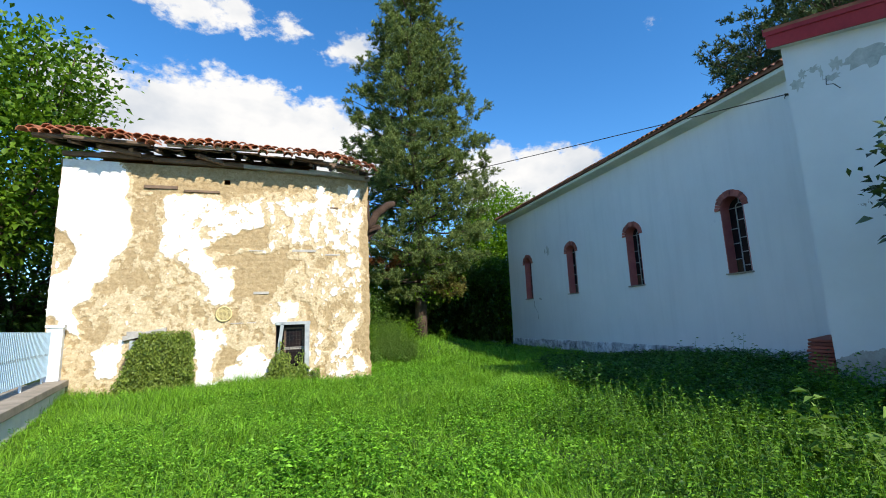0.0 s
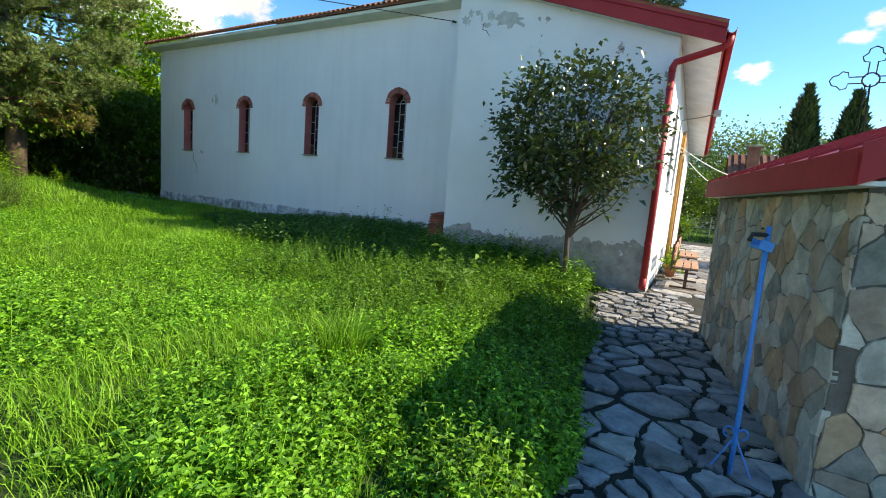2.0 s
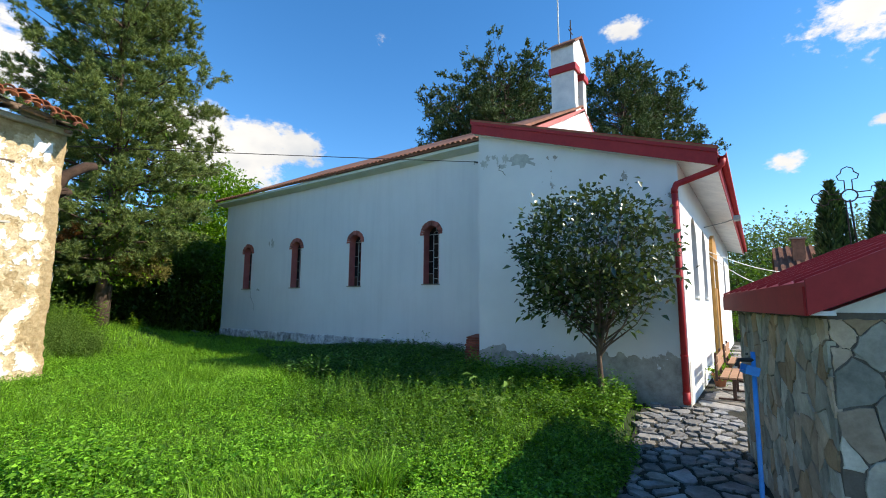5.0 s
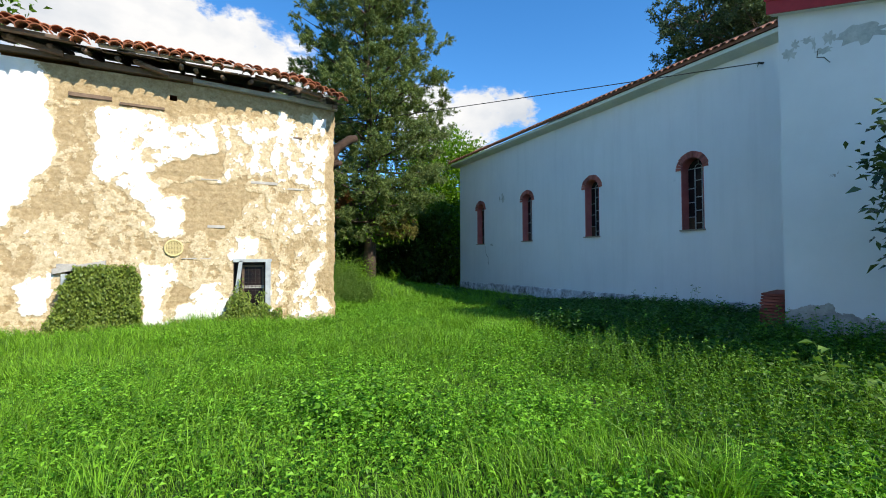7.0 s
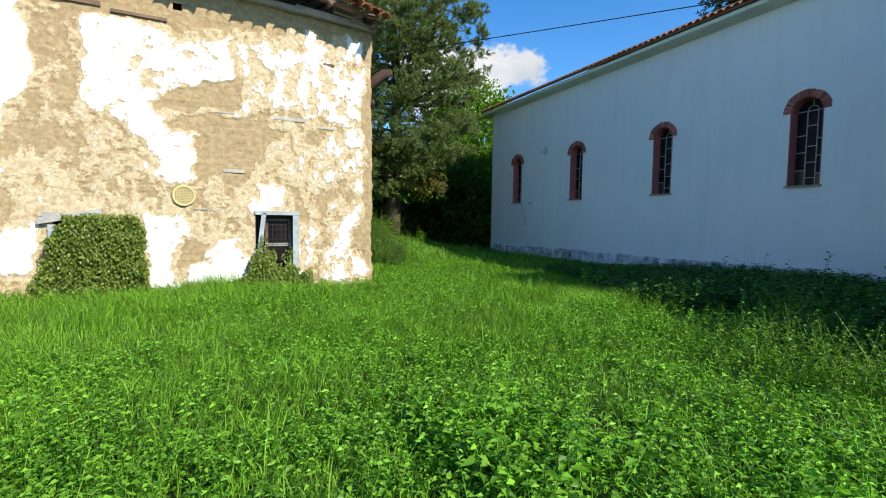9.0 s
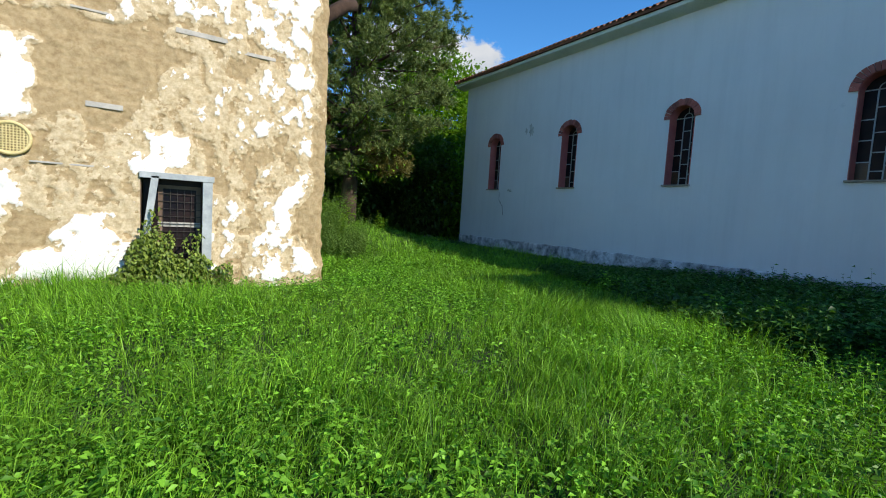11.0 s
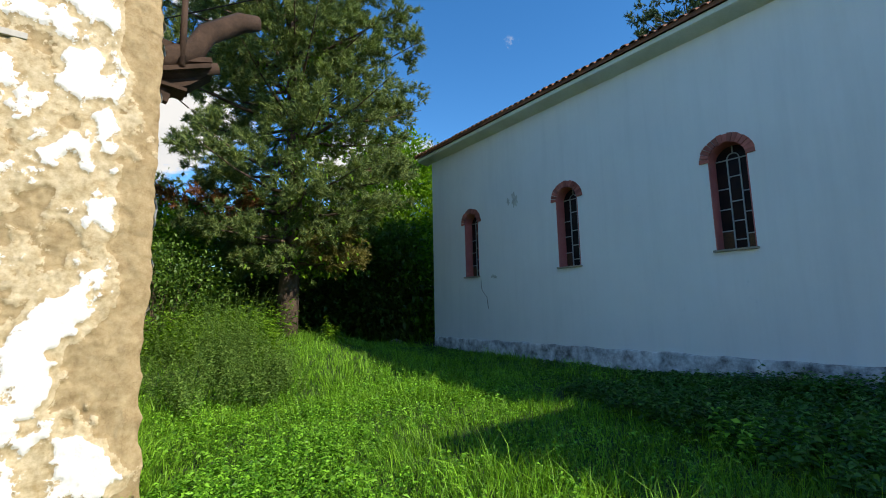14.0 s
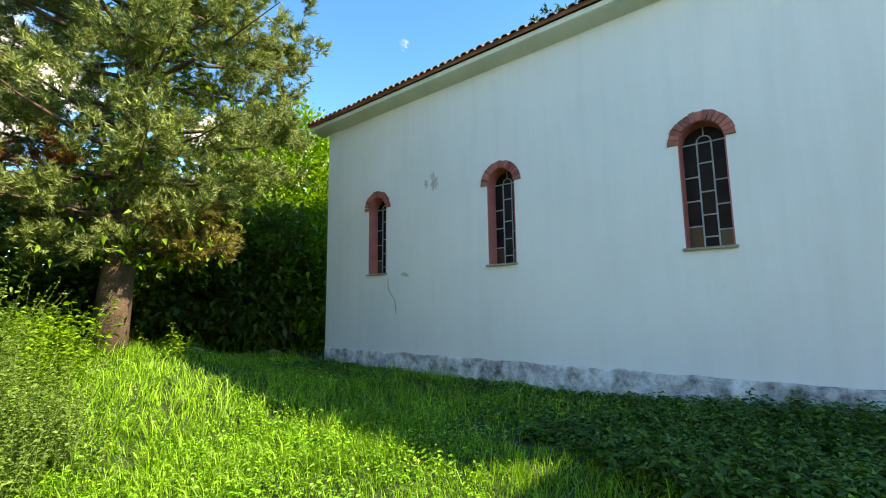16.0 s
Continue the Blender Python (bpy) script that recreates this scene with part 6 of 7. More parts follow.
def house_fittings():
    # timber frame of the low window, its left post leaning
    win = empty("window_3", (-0.3, 13.2, 0.3), "small broken window in a leaning grey timber frame", "window", kind="structure")
    a, b, lo, hi = H_WIN
    part("window_frame", bx((b - 0.12, 13.14, lo - 0.1), (b + 0.01, 13.24, hi + 0.02), 0.006), M_BLUEGREY, win)
    bm = prism(bmesh.new(), [(a - 0.02, 0.45), (a + 0.07, 0.45), (a + 0.21, hi - 0.02), (a + 0.12, hi - 0.02)], "y", 13.13, 13.19)
    part("window_frame", bm, M_BLUEGREY, win)
    part("lintel", bx((a - 0.02, 13.13, hi - 0.05), (b + 0.03, 13.26, hi + 0.035), 0.006), M_BLUEGREY, win)
    part("window_sill", bx((a, 13.16, lo - 0.06), (b - 0.12, 13.4, lo), 0.006), M_WOOD, win)
    part("sash", bx((a + 0.2, 13.36, 1.42), (b - 0.13, 13.39, 1.47)), M_WOOD, win)
    part("sash", bx((a + 0.2, 13.36, 0.86), (b - 0.13, 13.39, 0.93)), M_GREYWOOD, win)
    for x in (a + 0.2, b - 0.19):
        part("sash", bx((x, 13.362, 0.4), (x + 0.06, 13.388, 1.42)), M_WOOD, win)
    part("pane", bx((a + 0.02, 13.375, 0.35), (b - 0.125, 13.38, 1.56)), M_GLASS_DARK, win)
    for k in range(5):
        part("wire", bx((a + 0.26 + k * 0.09, 13.352, 0.4), (a + 0.268 + k * 0.09, 13.36, 1.42)), M_IRON, win)
    for k in range(9):
        part("wire", bx((a + 0.2, 13.344, 0.46 + k * 0.11), (b - 0.13, 13.351, 0.467 + k * 0.11)), M_IRON, win)
    # round vent
    v = empty("wall_vent", (-2.07, 13.17, 1.9), "round cream vent grille set in the wall", "vent")
    bm = bmesh.new()
    tube(bm, [(-2.07 + 0.19 * math.cos(t), 13.15, 1.9 + 0.19 * math.sin(t)) for t in np.linspace(0, 2 * math.pi, 25)], 0.022, 6, False)
    part("rim", bm, M_CREAM, v, smooth=True)
    part("backing", tube(bmesh.new(), [(-2.07, 13.165, 1.9), (-2.07, 13.2, 1.9)], 0.185, 20), M_VENT, v)
    for i in range(-5, 6):
        h = math.sqrt(max(0.0, 0.18**2 - (i * 0.032) ** 2))
        part("slat", bx((-2.07 - h, 13.15, 1.9 + i * 0.032 - 0.006), (-2.07 + h, 13.164, 1.9 + i * 0.032 + 0.006)), M_CREAM, v)
        part("slat", bx((-2.07 + i * 0.032 - 0.006, 13.142, 1.9 - h), (-2.07 + i * 0.032 + 0.006, 13.149, 1.9 + h)), M_CREAM, v)
    # timbers laid in the wall
    for x0, x1, z, h, mt in ((-4.15, -3.35, 5.33, 0.09, M_WOOD), (-3.2, -2.3, 5.27, 0.06, M_WOOD), (-0.35, 0.35, 3.62, 0.07, M_GREYWOOD), (0.45, 1.0, 3.52, 0.05, M_GREYWOOD),
                             (-1.35, -0.95, 2.42, 0.07, M_GREYWOOD), (-1.5, -1.1, 3.63, 0.03, M_GREYWOOD),
                             (-4.3, -3.95, 1.44, 0.09, M_GREYWOOD), (-1.9, -1.2, 1.63, 0.025, M_GREYWOOD), (0.7, 0.95, 4.95, 0.04, M_WOOD)):
        t = empty("wall_timber", (x0, 13.17, z), "old horizontal timber bedded in the adobe wall", "timber", "wall timbers", "structure")
        part("timber", bx((x0, 13.18, z), (x1, 13.25, z + h), 0.006), mt, t)
    # old doorway frame behind the ivy
    d = empty("door_2", (-3.5, 13.2, 0), "ivy-choked doorway with a slipped grey lintel", "door", kind="structure")
    bm = prism(bmesh.new(), [(-4.35, 1.3), (-3.4, 1.5), (-3.4, 1.6), (-4.35, 1.42)], "y", 13.08, 13.18)
    part("lintel", bm, M_GREYWOOD, d)
    part("door_post", bx((-4.2, 13.1, 0.0), (-4.08, 13.2, 1.3), 0.006), M_BLUEGREY, d)
    # ivy over the doorway and the window
    def ivy(n, x0, x1, top, depth, label):
        x = RNG.uniform(x0 - 0.15, x1 + 0.1, n)
        z = RNG.uniform(0, 1, n) ** 0.9 * top * (1 - 0.1 * RNG.uniform(size=n))
        wid = np.clip(1 - z / top, 0, 1)
        rag = 0.3 * (fbm(x * 5, z * 5, 3, 93) - 0.5)
        k = (x > x0 - 0.2 * wid + 0.3 * (z / top) + rag) & (x < x1 + 0.06 * wid - 0.4 * np.clip(z / top - 0.9, 0, 1) + rag) & (z < top + rag)
        x, z = x[k], z[k]
        y = 13.12 - depth * RNG.uniform(0, 1, len(x)) * (0.5 + 0.8 * wid[k]) * (0.6 + fbm(x * 4, z * 4, 2, 91))
        c = np.stack([x, y, z - 0.02], 1)
        d_ = RNG.normal(size=(len(x), 3)) * 0.55 + [0, -0.7, -0.55]
        v_, f_ = leaf_arrays(c, d_, RNG.uniform(0.035, 0.07, len(x)), RNG.uniform(0.03, 0.055, len(x)), 0.3)
        np_mesh("ivy", v_, f_, M_IVY, "stuff", label, "ivy")
    ivy(17000, -4.25, -2.76, 1.56, 0.34, "thick green ivy filling the old doorway")
    for n, x0, x1, top, depth in ((2600, -1.05, 0.05, 0.52, 0.22), (2200, -1.0, -0.35, 0.85, 0.2), (900, -0.85, -0.5, 1.25, 0.14), (420, -0.35, 0.0, 0.95, 0.1), (500, 0.0, 0.35, 0.4, 0.14)):
        ivy(n, x0, x1, top, depth, "ivy growing up over the broken window")


M_BLUEGREY = surface("weathered_blue_grey_paint", (0.25, 0.28, 0.29), (0.40, 0.43, 0.43), 4, 30, 0.8)
M_CREAM = surface("cream_paint", (0.50, 0.40, 0.17), (0.66, 0.55, 0.27), 5, 30, 0.7)
M_VENT = surface("dirty_cream_plastic", (0.22, 0.17, 0.08), (0.32, 0.25, 0.12), 8, 40, 0.8)
house_fittings()


# ---------------------------------------------------------------- terrace edge and fence by the house
def terrace():
    a, b = Vector((-5.37, 13.05, 0)), Vector((-3.25, 4.9, 0))
    d = (b - a).normalized()
    nrm = Vector((-d.y, d.x, 0))
    if nrm.x > 0:
        nrm = -nrm
    yaw = math.degrees(math.atan2(d.y, d.x))
    m = pose(a.x, a.y, 0, 0, 0, yaw)
    ln = (b - a).length
    s = -1.0 if (m.to_3x3() @ Vector((0, 1, 0))).dot(nrm) < 0 else 1.0

    def bar(x0, x1, y0, y1, z0, z1, bev=0.0):
        lo, hi = sorted((y0 * s, y1 * s))
        return bx((x0, lo, z0), (x1, hi, z1), bev, m)
    tagged(part("wall_terrace", bar(0, ln, 0.06, 0.4, -0.3, 0.308), M_ROUGHWHITE), "low whitewashed terrace wall beside the lawn", "wall", kind="structure")
    tagged(part("trim_terrace_coping", bar(-0.02, ln, 0.0, 0.62, 0.31, 0.45, 0.015), M_CONCRETE), "weathered concrete coping on the terrace wall", "coping", kind="structure")
    lo = bar(0, ln, 0.622, 6.0, -0.3, 0.40)
    tagged(part("floor_terrace", lo, M_CONCRETE), "bare concrete terrace by the old house", "terrace", kind="structure")
    post = empty("gate_post", (a.x - 0.2, a.y - 0.1, 0.37), "white-painted square gate post at the house corner", "post")
    part("shaft", bar(-0.02, 0.26, 0.16, 0.46, 0.452, 1.68, 0.012), M_ROUGHWHITE, post)
    part("cap", bar(-0.05, 0.29, 0.13, 0.49, 1.68, 1.75, 0.012), M_ROUGHWHITE, post)
    fence = empty("fence", (a.x, a.y, 0.37), "pale blue painted steel railing on the terrace wall", "fence")
    for z in (0.6, 1.54):
        part("rail", bar(0.26, ln, 0.38, 0.42, z, z + 0.04), M_PALEBLUE, fence)
    x = 0.33
    while x < ln - 0.05:
        part("baluster", bar(x, x + 0.07, 0.365, 0.379, 0.59, 1.56), M_PALEBLUE, fence)
        part("diamond", bar(x + 0.075, x + 0.105, 0.368, 0.376, 1.05, 1.10), M_IRON, fence)
        x += 0.115
    for x in (0.6, 2.4, 4.2, 6.0, 7.8):
        part("foot", bar(x, x + 0.04, 0.38, 0.42, 0.45, 0.61), M_ROUGHWHITE, fence)


terrace()

# ---------------------------------------------------------------- things in the court
def overhead_wire():
    w = empty("overhead_wire", (10.7, 6.6, 6.38), "thin black overhead cable fixed to the church wall", "cable")
    p0, p1 = Vector((10.66, 6.6, 6.38)), Vector((-4.8, 26.2, 6.93))
    pts = []
    for i in range(25):
        t = i / 24
        p = p0.lerp(p1, t)
        p.z -= 0.3 * t * (1 - t)
        pts.append(p)
    part("cable", tube(bmesh.new(), pts, 0.012, 6), M_IRON, w)
    part("insulator", tube(bmesh.new(), [(10.775, 6.56, 6.38), (10.64, 6.61, 6.38)], 0.026, 8), M_IRON, w)
    part("hook", tube(bmesh.new(), [(10.70, 6.60, 6.38), (10.66, 6.64, 6.33), (10.70, 6.66, 6.31)], 0.008, 6), M_IRON, w)


overhead_wire()


def tile_stack():
    s = empty("tile_stack", (8.4, 5.25, -0.05), "leaning stack of red roof tiles at the wall corner", "tiles")
    for i in range(17):
        bm = bx((0, 0, 0), (0.52, 0.40, 0.042), 0.008)
        bm.transform(pose(8.05 + 0.012 * i + random.uniform(-0.015, 0.015), 5.02 + random.uniform(-0.01, 0.015), -0.05 + i * 0.058, 0, -6, random.uniform(-2, 2)))
        part("tile", bm, M_TILE_RED, s)


tile_stack()


def standpipe():
    s = empty("standpipe", (2.45, -0.62, -0.34), "blue painted standpipe with a tap tray and scrolled foot", "standpipe")
    part("pipe", tube(bmesh.new(), [(2.45, -0.62, -0.36), (2.55, -0.625, 0.6), (2.67, -0.63, 1.40)], 0.016, 10), M_BLUE, s, smooth=True)
    bm = bx((-0.06, -0.04, -0.015), (0.06, 0.05, 0.006), 0.003)
    bm.transform(pose(2.645, -0.605, 1.25, 14, 0, 20))
    part("tray", bm, M_BLUE, s)
    for o in (-0.056, 0.056):
        bm = bx((o - 0.005, -0.04, 0.0), (o + 0.005, 0.05, 0.05))
        bm.transform(pose(2.645, -0.605, 1.25, 14, 0, 20))
        part("tray_side", bm, M_BLUE, s)
    part("tap_body", tube(bmesh.new(), [(2.66, -0.63, 1.34), (2.63, -0.54, 1.34), (2.62, -0.525, 1.29)], 0.016, 8), M_IRON, s, "dark metal tap")
    part("tap_handle", bx((2.63, -0.60, 1.375), (2.69, -0.585, 1.39)), M_IRON, s)
    for side in (-1, 1):
        pts = [(2.48, -0.62, -0.04)]
        for i in range(14):
            a = i / 13 * math.pi * 1.5
            pts.append((2.48 - 0.03 * math.sin(a), -0.62 + side * (0.012 + 0.03 * (1 - math.cos(a))), -0.03 + 0.05 * math.sin(a)))
        part("scroll", tube(bmesh.new(), pts, 0.006, 6), M_BLUE, s, "small wrought scroll foot")
        part("strut", tube(bmesh.new(), [(2.475, -0.62, -0.05), (2.46, -0.62 + side * 0.13, -0.33)], 0.006, 6), M_BLUE, s)


standpipe()


def iron_cross():
    c = empty("iron_cross", (5.6, -1.68, 2.3), "openwork wrought-iron cross on the spring house ridge", "cross")
    o = Vector((5.6, -1.665, 3.06))

    def P(y, z):
        return (o.x, o.y - y, o.z + z)
    part("stem", tube(bmesh.new(), [P(0.03, -0.78), P(0.0, -0.05)], 0.01, 6), M_IRON, c)
    part("stem", tube(bmesh.new(), [P(-0.03, -0.78), P(-0.04, -0.05)], 0.008, 6), M_IRON, c)
    for ang in (0, 90, 180):
        ca, sa = math.cos(math.radians(ang)), math.sin(math.radians(ang))

        def Q(u, v):
            return P(u * ca - v * sa, u * sa + v * ca)
        out = [(0.05, 0.035), (0.19, 0.035), (0.2, 0.085), (0.25, 0.1), (0.285, 0.06), (0.33, 0.05), (0.355, 0.0), (0.33, -0.05), (0.285, -0.06), (0.25, -0.1), (0.2, -0.085), (0.19, -0.035), (0.05, -0.035)]
        part("arm", tube(bmesh.new(), [Q(u, v) for u, v in out], 0.0065, 6), M_IRON, c)
    ring = [P(0.075 * math.cos(t), 0.075 * math.sin(t)) for t in np.linspace(0, 2 * math.pi, 15)]
    part("ring", tube(bmesh.new(), ring, 0.008, 6, False), M_IRON, c)


iron_cross()


def bench(x0, y0, yaw):
    b = empty("bench", (x0, y0, -0.1), "slatted wooden bench on dark iron legs before the porch", "bench", "porch benches")
    m = pose(x0, y0, -0.1, 0, 0, yaw)

    def bar(lo, hi, mt, name, bev=0.004):
        bm = bx(lo, hi, bev, m)
        part(name, bm, mt, b)
    for i in range(3):
        bar((0, 0.02 + i * 0.145, 0.43), (1.6, 0.145 + i * 0.145, 0.465), M_SLAT, "seat_slat")
    for i in range(2):
        bar((0, 0.455, 0.58 + i * 0.16), (1.6, 0.485, 0.70 + i * 0.16), M_SLAT, "back_slat")
    for x in (0.2, 1.34):
        bar((x, 0.19, 0.0), (x + 0.06, 0.25, 0.39), M_DARKBROWN, "leg")
        bar((x, 0.0, 0.0), (x + 0.06, 0.5, 0.035), M_DARKBROWN, "foot")
        bar((x, 0.02, 0.39), (x + 0.06, 0.5, 0.428), M_DARKBROWN, "bearer")
        bar((x, 0.486, 0.35), (x + 0.06, 0.53, 0.9), M_DARKBROWN, "back_post")


M_DARKBROWN = surface("dark_brown_steel", (0.05, 0.025, 0.018), (0.09, 0.045, 0.03), 5, 40, 0.6)
bench(8.95, -0.42, 0)
bench(11.6, -0.42, 0)


def flower_pot(x, y):
    p = empty("flower_pot", (x, y, -0.1), "terracotta flower pot with a leafy plant", "pot", "porch pots")
    prof = [(0.10, -0.1), (0.14, 0.1), (0.165, 0.13), (0.165, 0.18), (0.14, 0.18)]
    part("pot", tube(bmesh.new(), [(x, y, z) for _, z in prof], [r for r, _ in prof], 14), M_TILE, p, smooth=True)
    n = 160
    c = np.array([x, y, 0.2]) + RNG.normal(size=(n, 3)) * [0.1, 0.1, 0.1]
    v, f = leaf_arrays(c, RNG.normal(size=(n, 3)) + [0, 0, 0.8], RNG.uniform(0.08, 0.16, n), RNG.uniform(0.03, 0.06, n))
    np_mesh("leaves", v, f, M_LEAF, parent=p)


flower_pot(10.9, 0.15)
flower_pot(13.9, 0.15)


def wall_lamp():
    f = empty("flood_lamp", (13.0, 0.1, 4.0), "small floodlight on an arm at the porch front", "lamp")
    part("arm", tube(bmesh.new(), [(13.0, 0.44, 3.95), (13.0, -0.1, 4.05), (13.0, -0.32, 4.12)], 0.015, 6), M_WINIRON, f)
    part("head", bx((12.88, -0.45, 4.06), (13.12, -0.28, 4.2), 0.01), M_WINIRON, f)
    w = empty("porch_cable", (14, 0.4, 3.5), "slack white cable strung from the porch", "cable")
    for z0, sag in ((3.35, 0.25), (3.25, 0.8)):
        pts = [(14 + 16 * t, 0.42 - 3.2 * t, z0 + 0.3 * t - sag * 4 * t * (1 - t)) for t in np.linspace(0, 1, 17)]
        part("cable", tube(bmesh.new(), pts, 0.014, 6), M_ROUGHWHITE, w)


wall_lamp()


def far_house():
    h = empty("village_house", (32, -6, 0), "white village house with a red tiled roof beyond the court", "house")
    x0, x1, y0, y1, ez = 29.5, 36.0, -11.0, -2.0, 3.25
    part("wall", bx((x0, y0, -0.3), (x1, y1, ez)), M_ROUGHWHITE, h)
    part("gable", prism(bmesh.new(), [(x0 + 0.05, ez), (x1 - 0.05, ez), ((x0 + x1) / 2, ez + 1.9)], "y", y1 - 0.3, y1 - 0.01), M_ROUGHWHITE, h)
    xm = (x0 + x1) / 2
    for s in (-1, 1):
        e = xm + s * (xm - x0 + 0.4)
        part("roof_slope", prism(bmesh.new(), [(e, ez - 0.15), (xm, ez + 1.95), (xm, ez + 2.07), (e, ez - 0.03)], "y", y0 - 0.4, y1 + 0.4), M_TILE_DARK, h)
    for i in range(26):
        y = y0 - 0.3 + i * 0.37
        part("tile_ridge", prism(bmesh.new(), [(x0 - 0.42, ez - 0.03), (xm, ez + 2.07), (xm, ez + 2.15), (x0 - 0.42, ez + 0.05)], "y", y, y + 0.16), M_TILE_DARK, h)
    part("chimney", bx((31.0, -3.1, 4.0), (31.6, -2.5, 5.6), 0.02), M_TILE_DARK, h)
    part("chimney_cap", bx((30.9, -3.2, 5.6), (31.7, -2.4, 5.7), 0.02), M_CONCRETE, h)
    for y in (-4.5, -7.5):
        w = part("window", bx((x0 - 0.03, y - 0.5, 1.2), (x0 + 0.05, y + 0.5, 2.4)), M_GLASS_DARK, h)
        part("window_frame", bx((x0 - 0.05, y - 0.03, 1.2), (x0 - 0.031, y + 0.03, 2.4)), M_ROUGHWHITE, w)
    s = empty("pole_stack", (28.6, -2.6, -0.1), "bundle of grey poles leaning on the house", "poles")
    for i in range(9):
        y = -2.3 - i * 0.14
        part("pole", tube(bmesh.new(), [(27.6 + 0.1 * (i % 3), y + 0.3, -0.15), (29.45, y - 0.3, 2.1 + 0.1 * (i % 4))], 0.035, 6), M_GREYWOOD, s)
    # wire fence and hedge at the end of the court
    fn = empty("wire_fence", (26.5, 1, -0.1), "sagging wire mesh fence on thin posts", "fence")
    for i in range(7):
        part("post", tube(bmesh.new(), [(38, -3 + i * 1.6, -0.2), (38, -3 + i * 1.6, 1.3)], 0.03, 6), M_WINIRON, fn)
    for z in np.linspace(0.1, 1.25, 9):
        part("strand", tube(bmesh.new(), [(38, -3, z), (38, 6.6, z)], 0.008, 4), M_WINIRON, fn)


far_house()
for (x, y, h) in ((40, 1.0, 5.0), (43, -2.5, 6.5), (41, 5.0, 6.0)):
    leafy_tree("hedge_tree", (x, y, -0.1), 1.5, 0.12, (((0, 0, h * 0.5), (2.4, 2.4, h * 0.5), 1.0),), 260, 14, 0.3, M_LEAF_DARK, "dark hedge tree behind the wire fence", cluster_r=0.5)
leafy_tree("yellow_shrub", (27.5, 0.4, -0.1), 0.5, 0.04, (((0, 0, 0.8), (0.6, 0.6, 0.6), 1.0),), 90, 14, 0.1, M_LEAF, "bright yellow-green shrub at the court edge", "bush", cluster_r=0.15)


def boulder(x, y, s):
    b = bmesh.new()
    bmesh.ops.create_icosphere(b, subdivisions=2, radius=1.0)
    for v in b.verts:
        k = 1 + 0.3 * noise.noise(v.co * 1.3 + Vector((x, y, 0)))
        v.co = Vector((v.co.x * s * k, v.co.y * s * 0.7 * k, v.co.z * s * 0.5 * k))
    b.transform(pose(x, y, float(ground_z(x, y)) + s * 0.2))
    tagged(part("boulder", b, M_CONCRETE), "pale stone lying in the shade under the trees", "stone")


boulder(8.6, 25.4, 0.42)
boulder(11.0, 25.0, 0.3)

# ---------------------------------------------------------------- stones and flags, piece by piece
def cells(x0, x1, y0, y1, sx, sy, inside, rng):
    """Irregular cells round jittered points: each a convex outline."""
    pts = []
    j = 0
    y = y0 - sy
    while y < y1 + sy:
        x = x0 - sx + (sx / 2 if j % 2 else 0)
        while x < x1 + sx:
            if rng.uniform() > 0.33:
                pts.append((x + rng.uniform(-0.55, 0.55) * sx, y + rng.uniform(-0.55, 0.55) * sy))
            x += sx
        y += sy
        j += 1
    pts = np.array(pts)
    out = []
    for i, p in enumerate(pts):
        if not inside(*p):
            continue
        poly = [(x0, y0), (x1, y0), (x1, y1), (x0, y1)]
        d = np.hypot(*(pts - p).T)
        for q in pts[np.argsort(d)[1:22]]:
            mid, nrm = (p + q) / 2, q - p
            new_poly = []
            for a, b in zip(poly, poly[1:] + poly[:1]):
                da, db = np.dot(np.subtract(a, mid), nrm), np.dot(np.subtract(b, mid), nrm)
                if da <= 0:
                    new_poly.append(a)
                if (da < 0 < db) or (db < 0 < da):
                    t = da / (da - db)
                    new_poly.append((a[0] + (b[0] - a[0]) * t, a[1] + (b[1] - a[1]) * t))
            poly = new_poly
            if len(poly) < 3:
                break
        if len(poly) >= 3:
            out.append(poly)
    return out


def slab(poly, gap, top, rng, wob=0.012, cut=0.07):
    """A stone from a cell outline: drawn in by the joint, its corners knocked off, its top slightly domed."""
    c = np.mean(poly, 0)
    r = max(np.hypot(*(np.subtract(p, c))) for p in poly)
    k = max(0.3, 1 - gap / r)
    pts = []
    n = len(poly)
    for i in range(n):
        a, b = np.array(poly[i]), np.array(poly[(i + 1) % n])
        for t in (cut, 0.36, 0.64, 1 - cut):
            pts.append(c + (a + (b - a) * t - c) * k + rng.uniform(-wob, wob, 2))
    bm = bmesh.new()
    lo = [bm.verts.new((x, y, -0.03)) for x, y in pts]
    mid = [bm.verts.new((x, y, top - 0.007)) for x, y in pts]
    inset = 0.985 if cut < 0.05 else 0.95
    hi = [bm.verts.new((c[0] + (x - c[0]) * inset, c[1] + (y - c[1]) * inset, top + rng.uniform(-0.004, 0.004))) for x, y in pts]
    m = len(pts)
    for p, q in ((lo, mid), (mid, hi)):
        for i in range(m):
            bm.faces.new((p[i], p[(i + 1) % m], q[(i + 1) % m], q[i]))
    bm.faces.new(hi)
    return bm


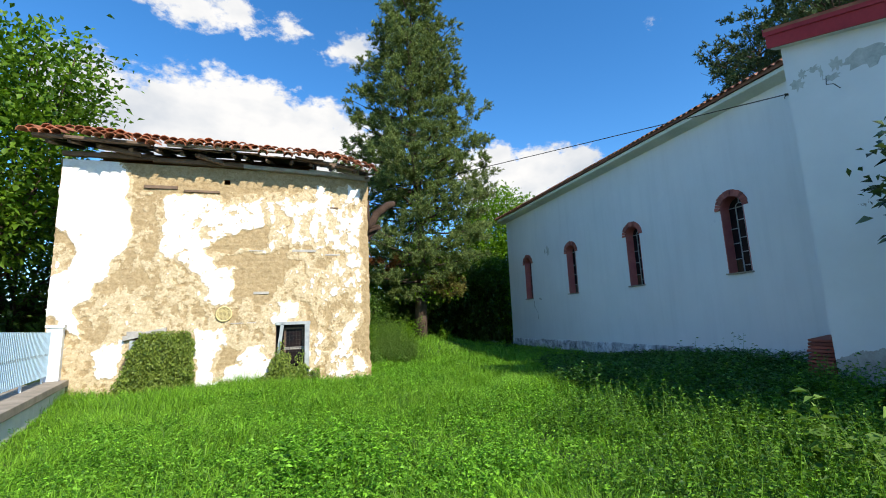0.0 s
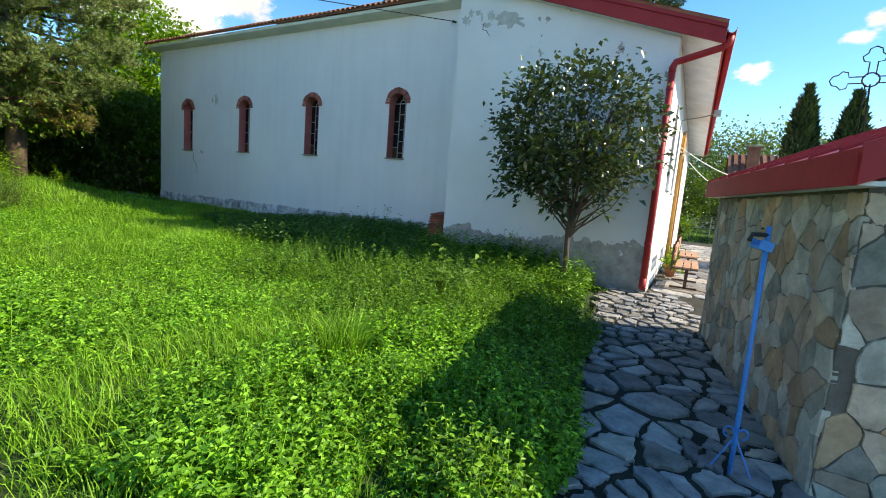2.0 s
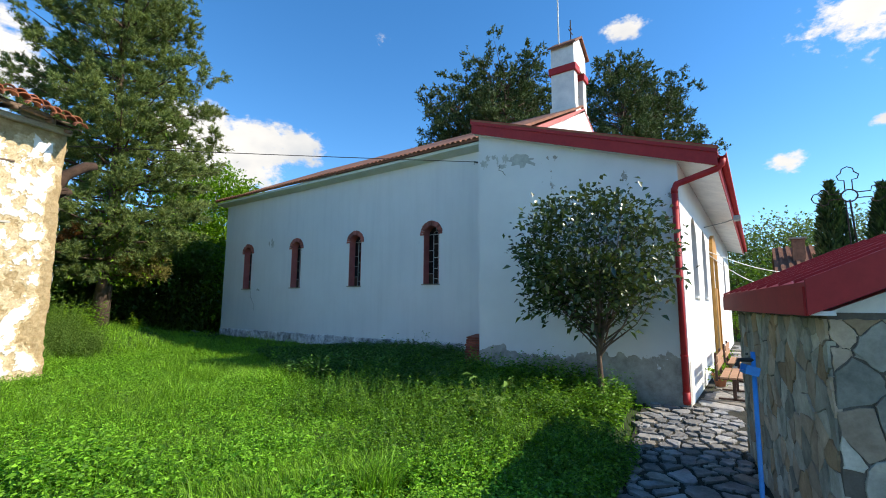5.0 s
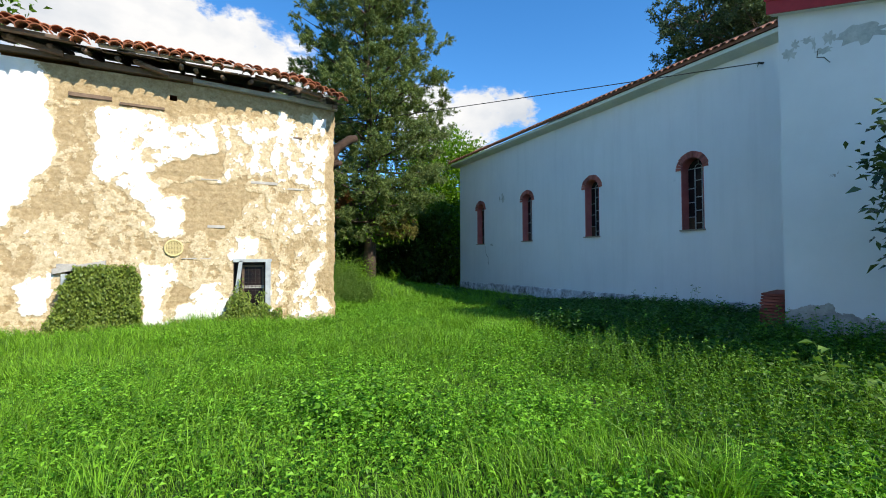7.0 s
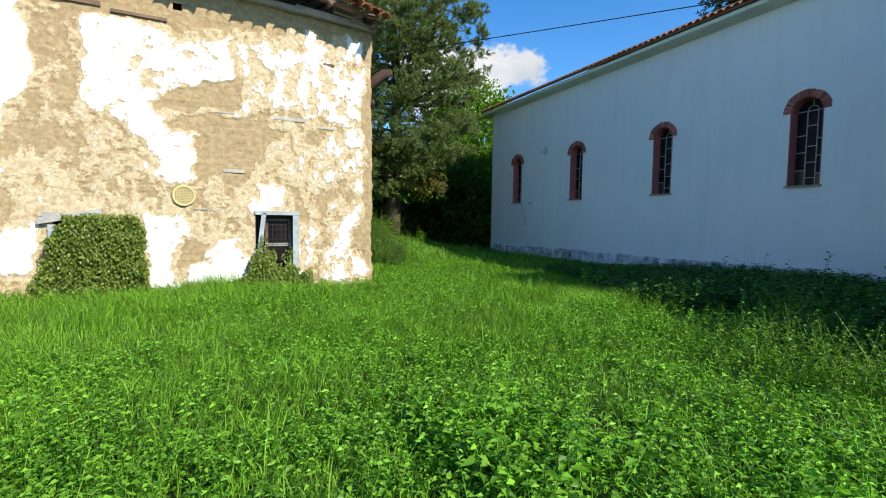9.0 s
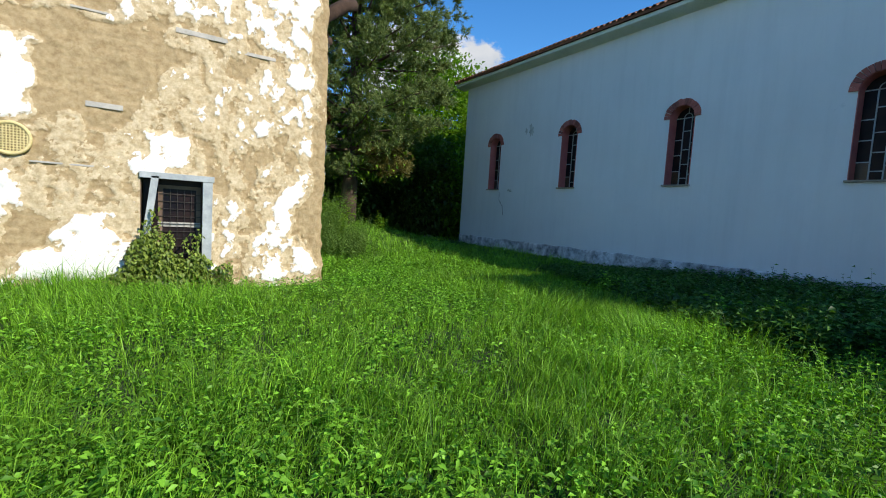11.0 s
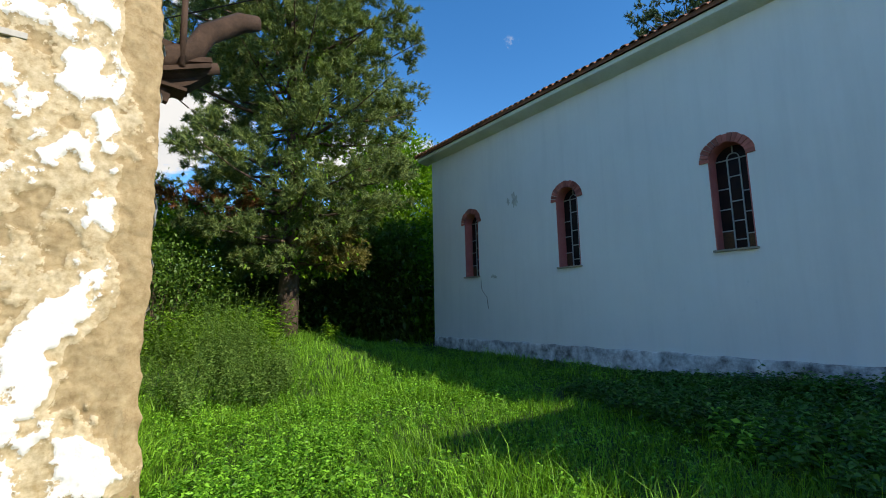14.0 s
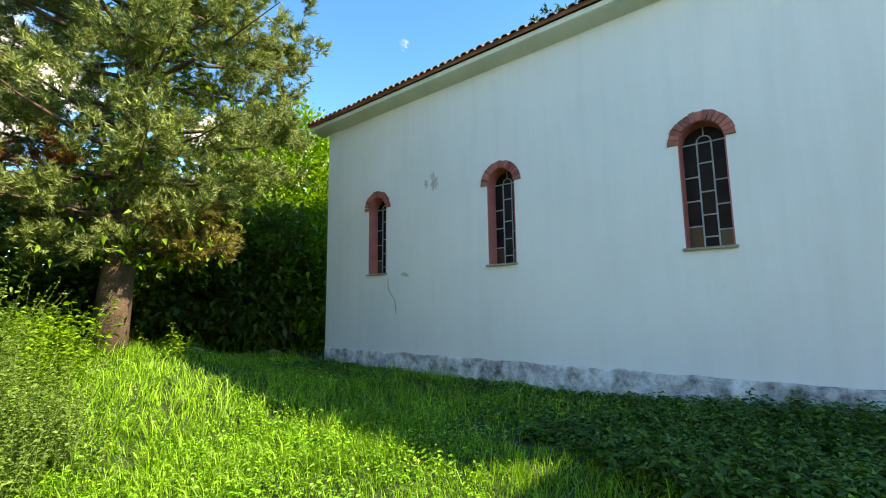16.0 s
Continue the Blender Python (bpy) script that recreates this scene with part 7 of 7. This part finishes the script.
M_STONES = [surface("grey_green_stone", (0.16, 0.165, 0.14), (0.36, 0.36, 0.305), 4.5, 20, 0.85, strength=0.6, distance=0.015, vary=0.45),
            surface("grey_green_stone_pale", (0.24, 0.235, 0.20), (0.46, 0.45, 0.385), 4.5, 20, 0.85, strength=0.6, distance=0.015, vary=0.4),
            surface("tan_stone", (0.25, 0.175, 0.105), (0.44, 0.32, 0.20), 4.5, 20, 0.85, strength=0.6, distance=0.015, vary=0.4),
            surface("pinkish_stone", (0.27, 0.21, 0.155), (0.45, 0.37, 0.28), 4.5, 20, 0.85, strength=0.6, distance=0.015, vary=0.4)]


def wall_stones():
    rng = np.random.default_rng(12)
    wall = bpy.data.objects["wall_spring_house"]
    faces = ((S_M @ Matrix.Rotation(radians(90), 4, "X") @ Matrix.Scale(-1, 4, (0, 0, 1)), 0.0, S_LEN, 0.15, 0.20, "long"),
             (S_M @ Matrix(((0, 0, -1, 0), (-1, 0, 0, 0), (0, 1, 0, 0), (0, 0, 0, 1))), 0.0, S_WID, 0.215, 0.175, "gable"))
    for m, u0, u1, sx, sy, which in faces:
        for poly in cells(u0, u1, -0.5, 1.66, sx, sy, lambda a, b: u0 - 0.1 < a < u1 + 0.1 and -0.6 < b < 1.75, rng):
            bm = slab(poly, 0.004 + rng.uniform(0, 0.006), 0.012 + rng.uniform(-0.006, 0.010), rng, 0.008, 0.025)
            bm.transform(m)
            part("stone", bm, M_STONES[rng.choice(4, p=(0.32, 0.26, 0.22, 0.2))], wall)


wall_stones()


def flagstones():
    rng = np.random.default_rng(5)
    bm = bmesh.new()
    # bed in strips that follow the climb of the walk
    xs = (0.35, 1.5, 3.0, 4.0, 5.0, 7.0, 8.3, 27.0)
    for x0, x1 in zip(xs, xs[1:]):
        e0, e1 = (0.46, 0.46) if x1 > 9 else (float(np.interp(x, (0.35, 1.5, 3.0, 5.0, 7.0, 8.3), (0.3, 0.48, 0.66, 0.9, 1.12, 1.3))) for x in (x0, x1))
        prism(bm, [(x0, -9), (x1, -9), (x1, e1), (x0, e0)], "z", -0.3, 0.0)
    for v in bm.verts:
        v.co.z += float(path_z(v.co.x))
    pv = part("pavement", bm, M_JOINT)
    tagged(pv, "dark earthy bed of the flagstone walk and court", "pavement", kind="structure")
    near = cells(0.4, 8.3, -3.6, 1.4, 0.235, 0.18, lambda a, b: bool(on_path(a, b + 0.1)) and not (a > 2.6 and b < -1.15 + 0.165 * (a - 2.5)) and b > -3.5 + 0.0 * a, rng)
    far = cells(8.3, 24.0, -5.0, 0.42, 0.62, 0.5, lambda a, b: b < 0.25 and a > 8.3, rng)
    near.sort(key=lambda q: np.mean([p[0] for p in q]))
    for poly in near[:300] + far[:220]:
        s = slab(poly, 0.022 + rng.uniform(0, 0.05), 0.022 + rng.uniform(-0.008, 0.008), rng, 0.02)
        s.transform(pose(0, 0, float(path_z(np.mean([p[0] for p in poly]))) + 0.004))
        part("flagstone", s, M_FLAGS[rng.choice(3, p=(0.5, 0.35, 0.15))], pv)


M_FLAGS = [surface("flagstone", (0.12, 0.12, 0.118), (0.34, 0.33, 0.31), 3.5, 22, 0.75, strength=0.8, distance=0.02, vary=0.55),
           surface("bluish_flagstone", (0.12, 0.124, 0.128), (0.32, 0.325, 0.325), 3.5, 22, 0.7, strength=0.8, distance=0.02, vary=0.55),
           surface("warm_flagstone", (0.15, 0.14, 0.12), (0.40, 0.365, 0.31), 3.5, 22, 0.75, strength=0.8, distance=0.02, vary=0.55)]
flagstones()
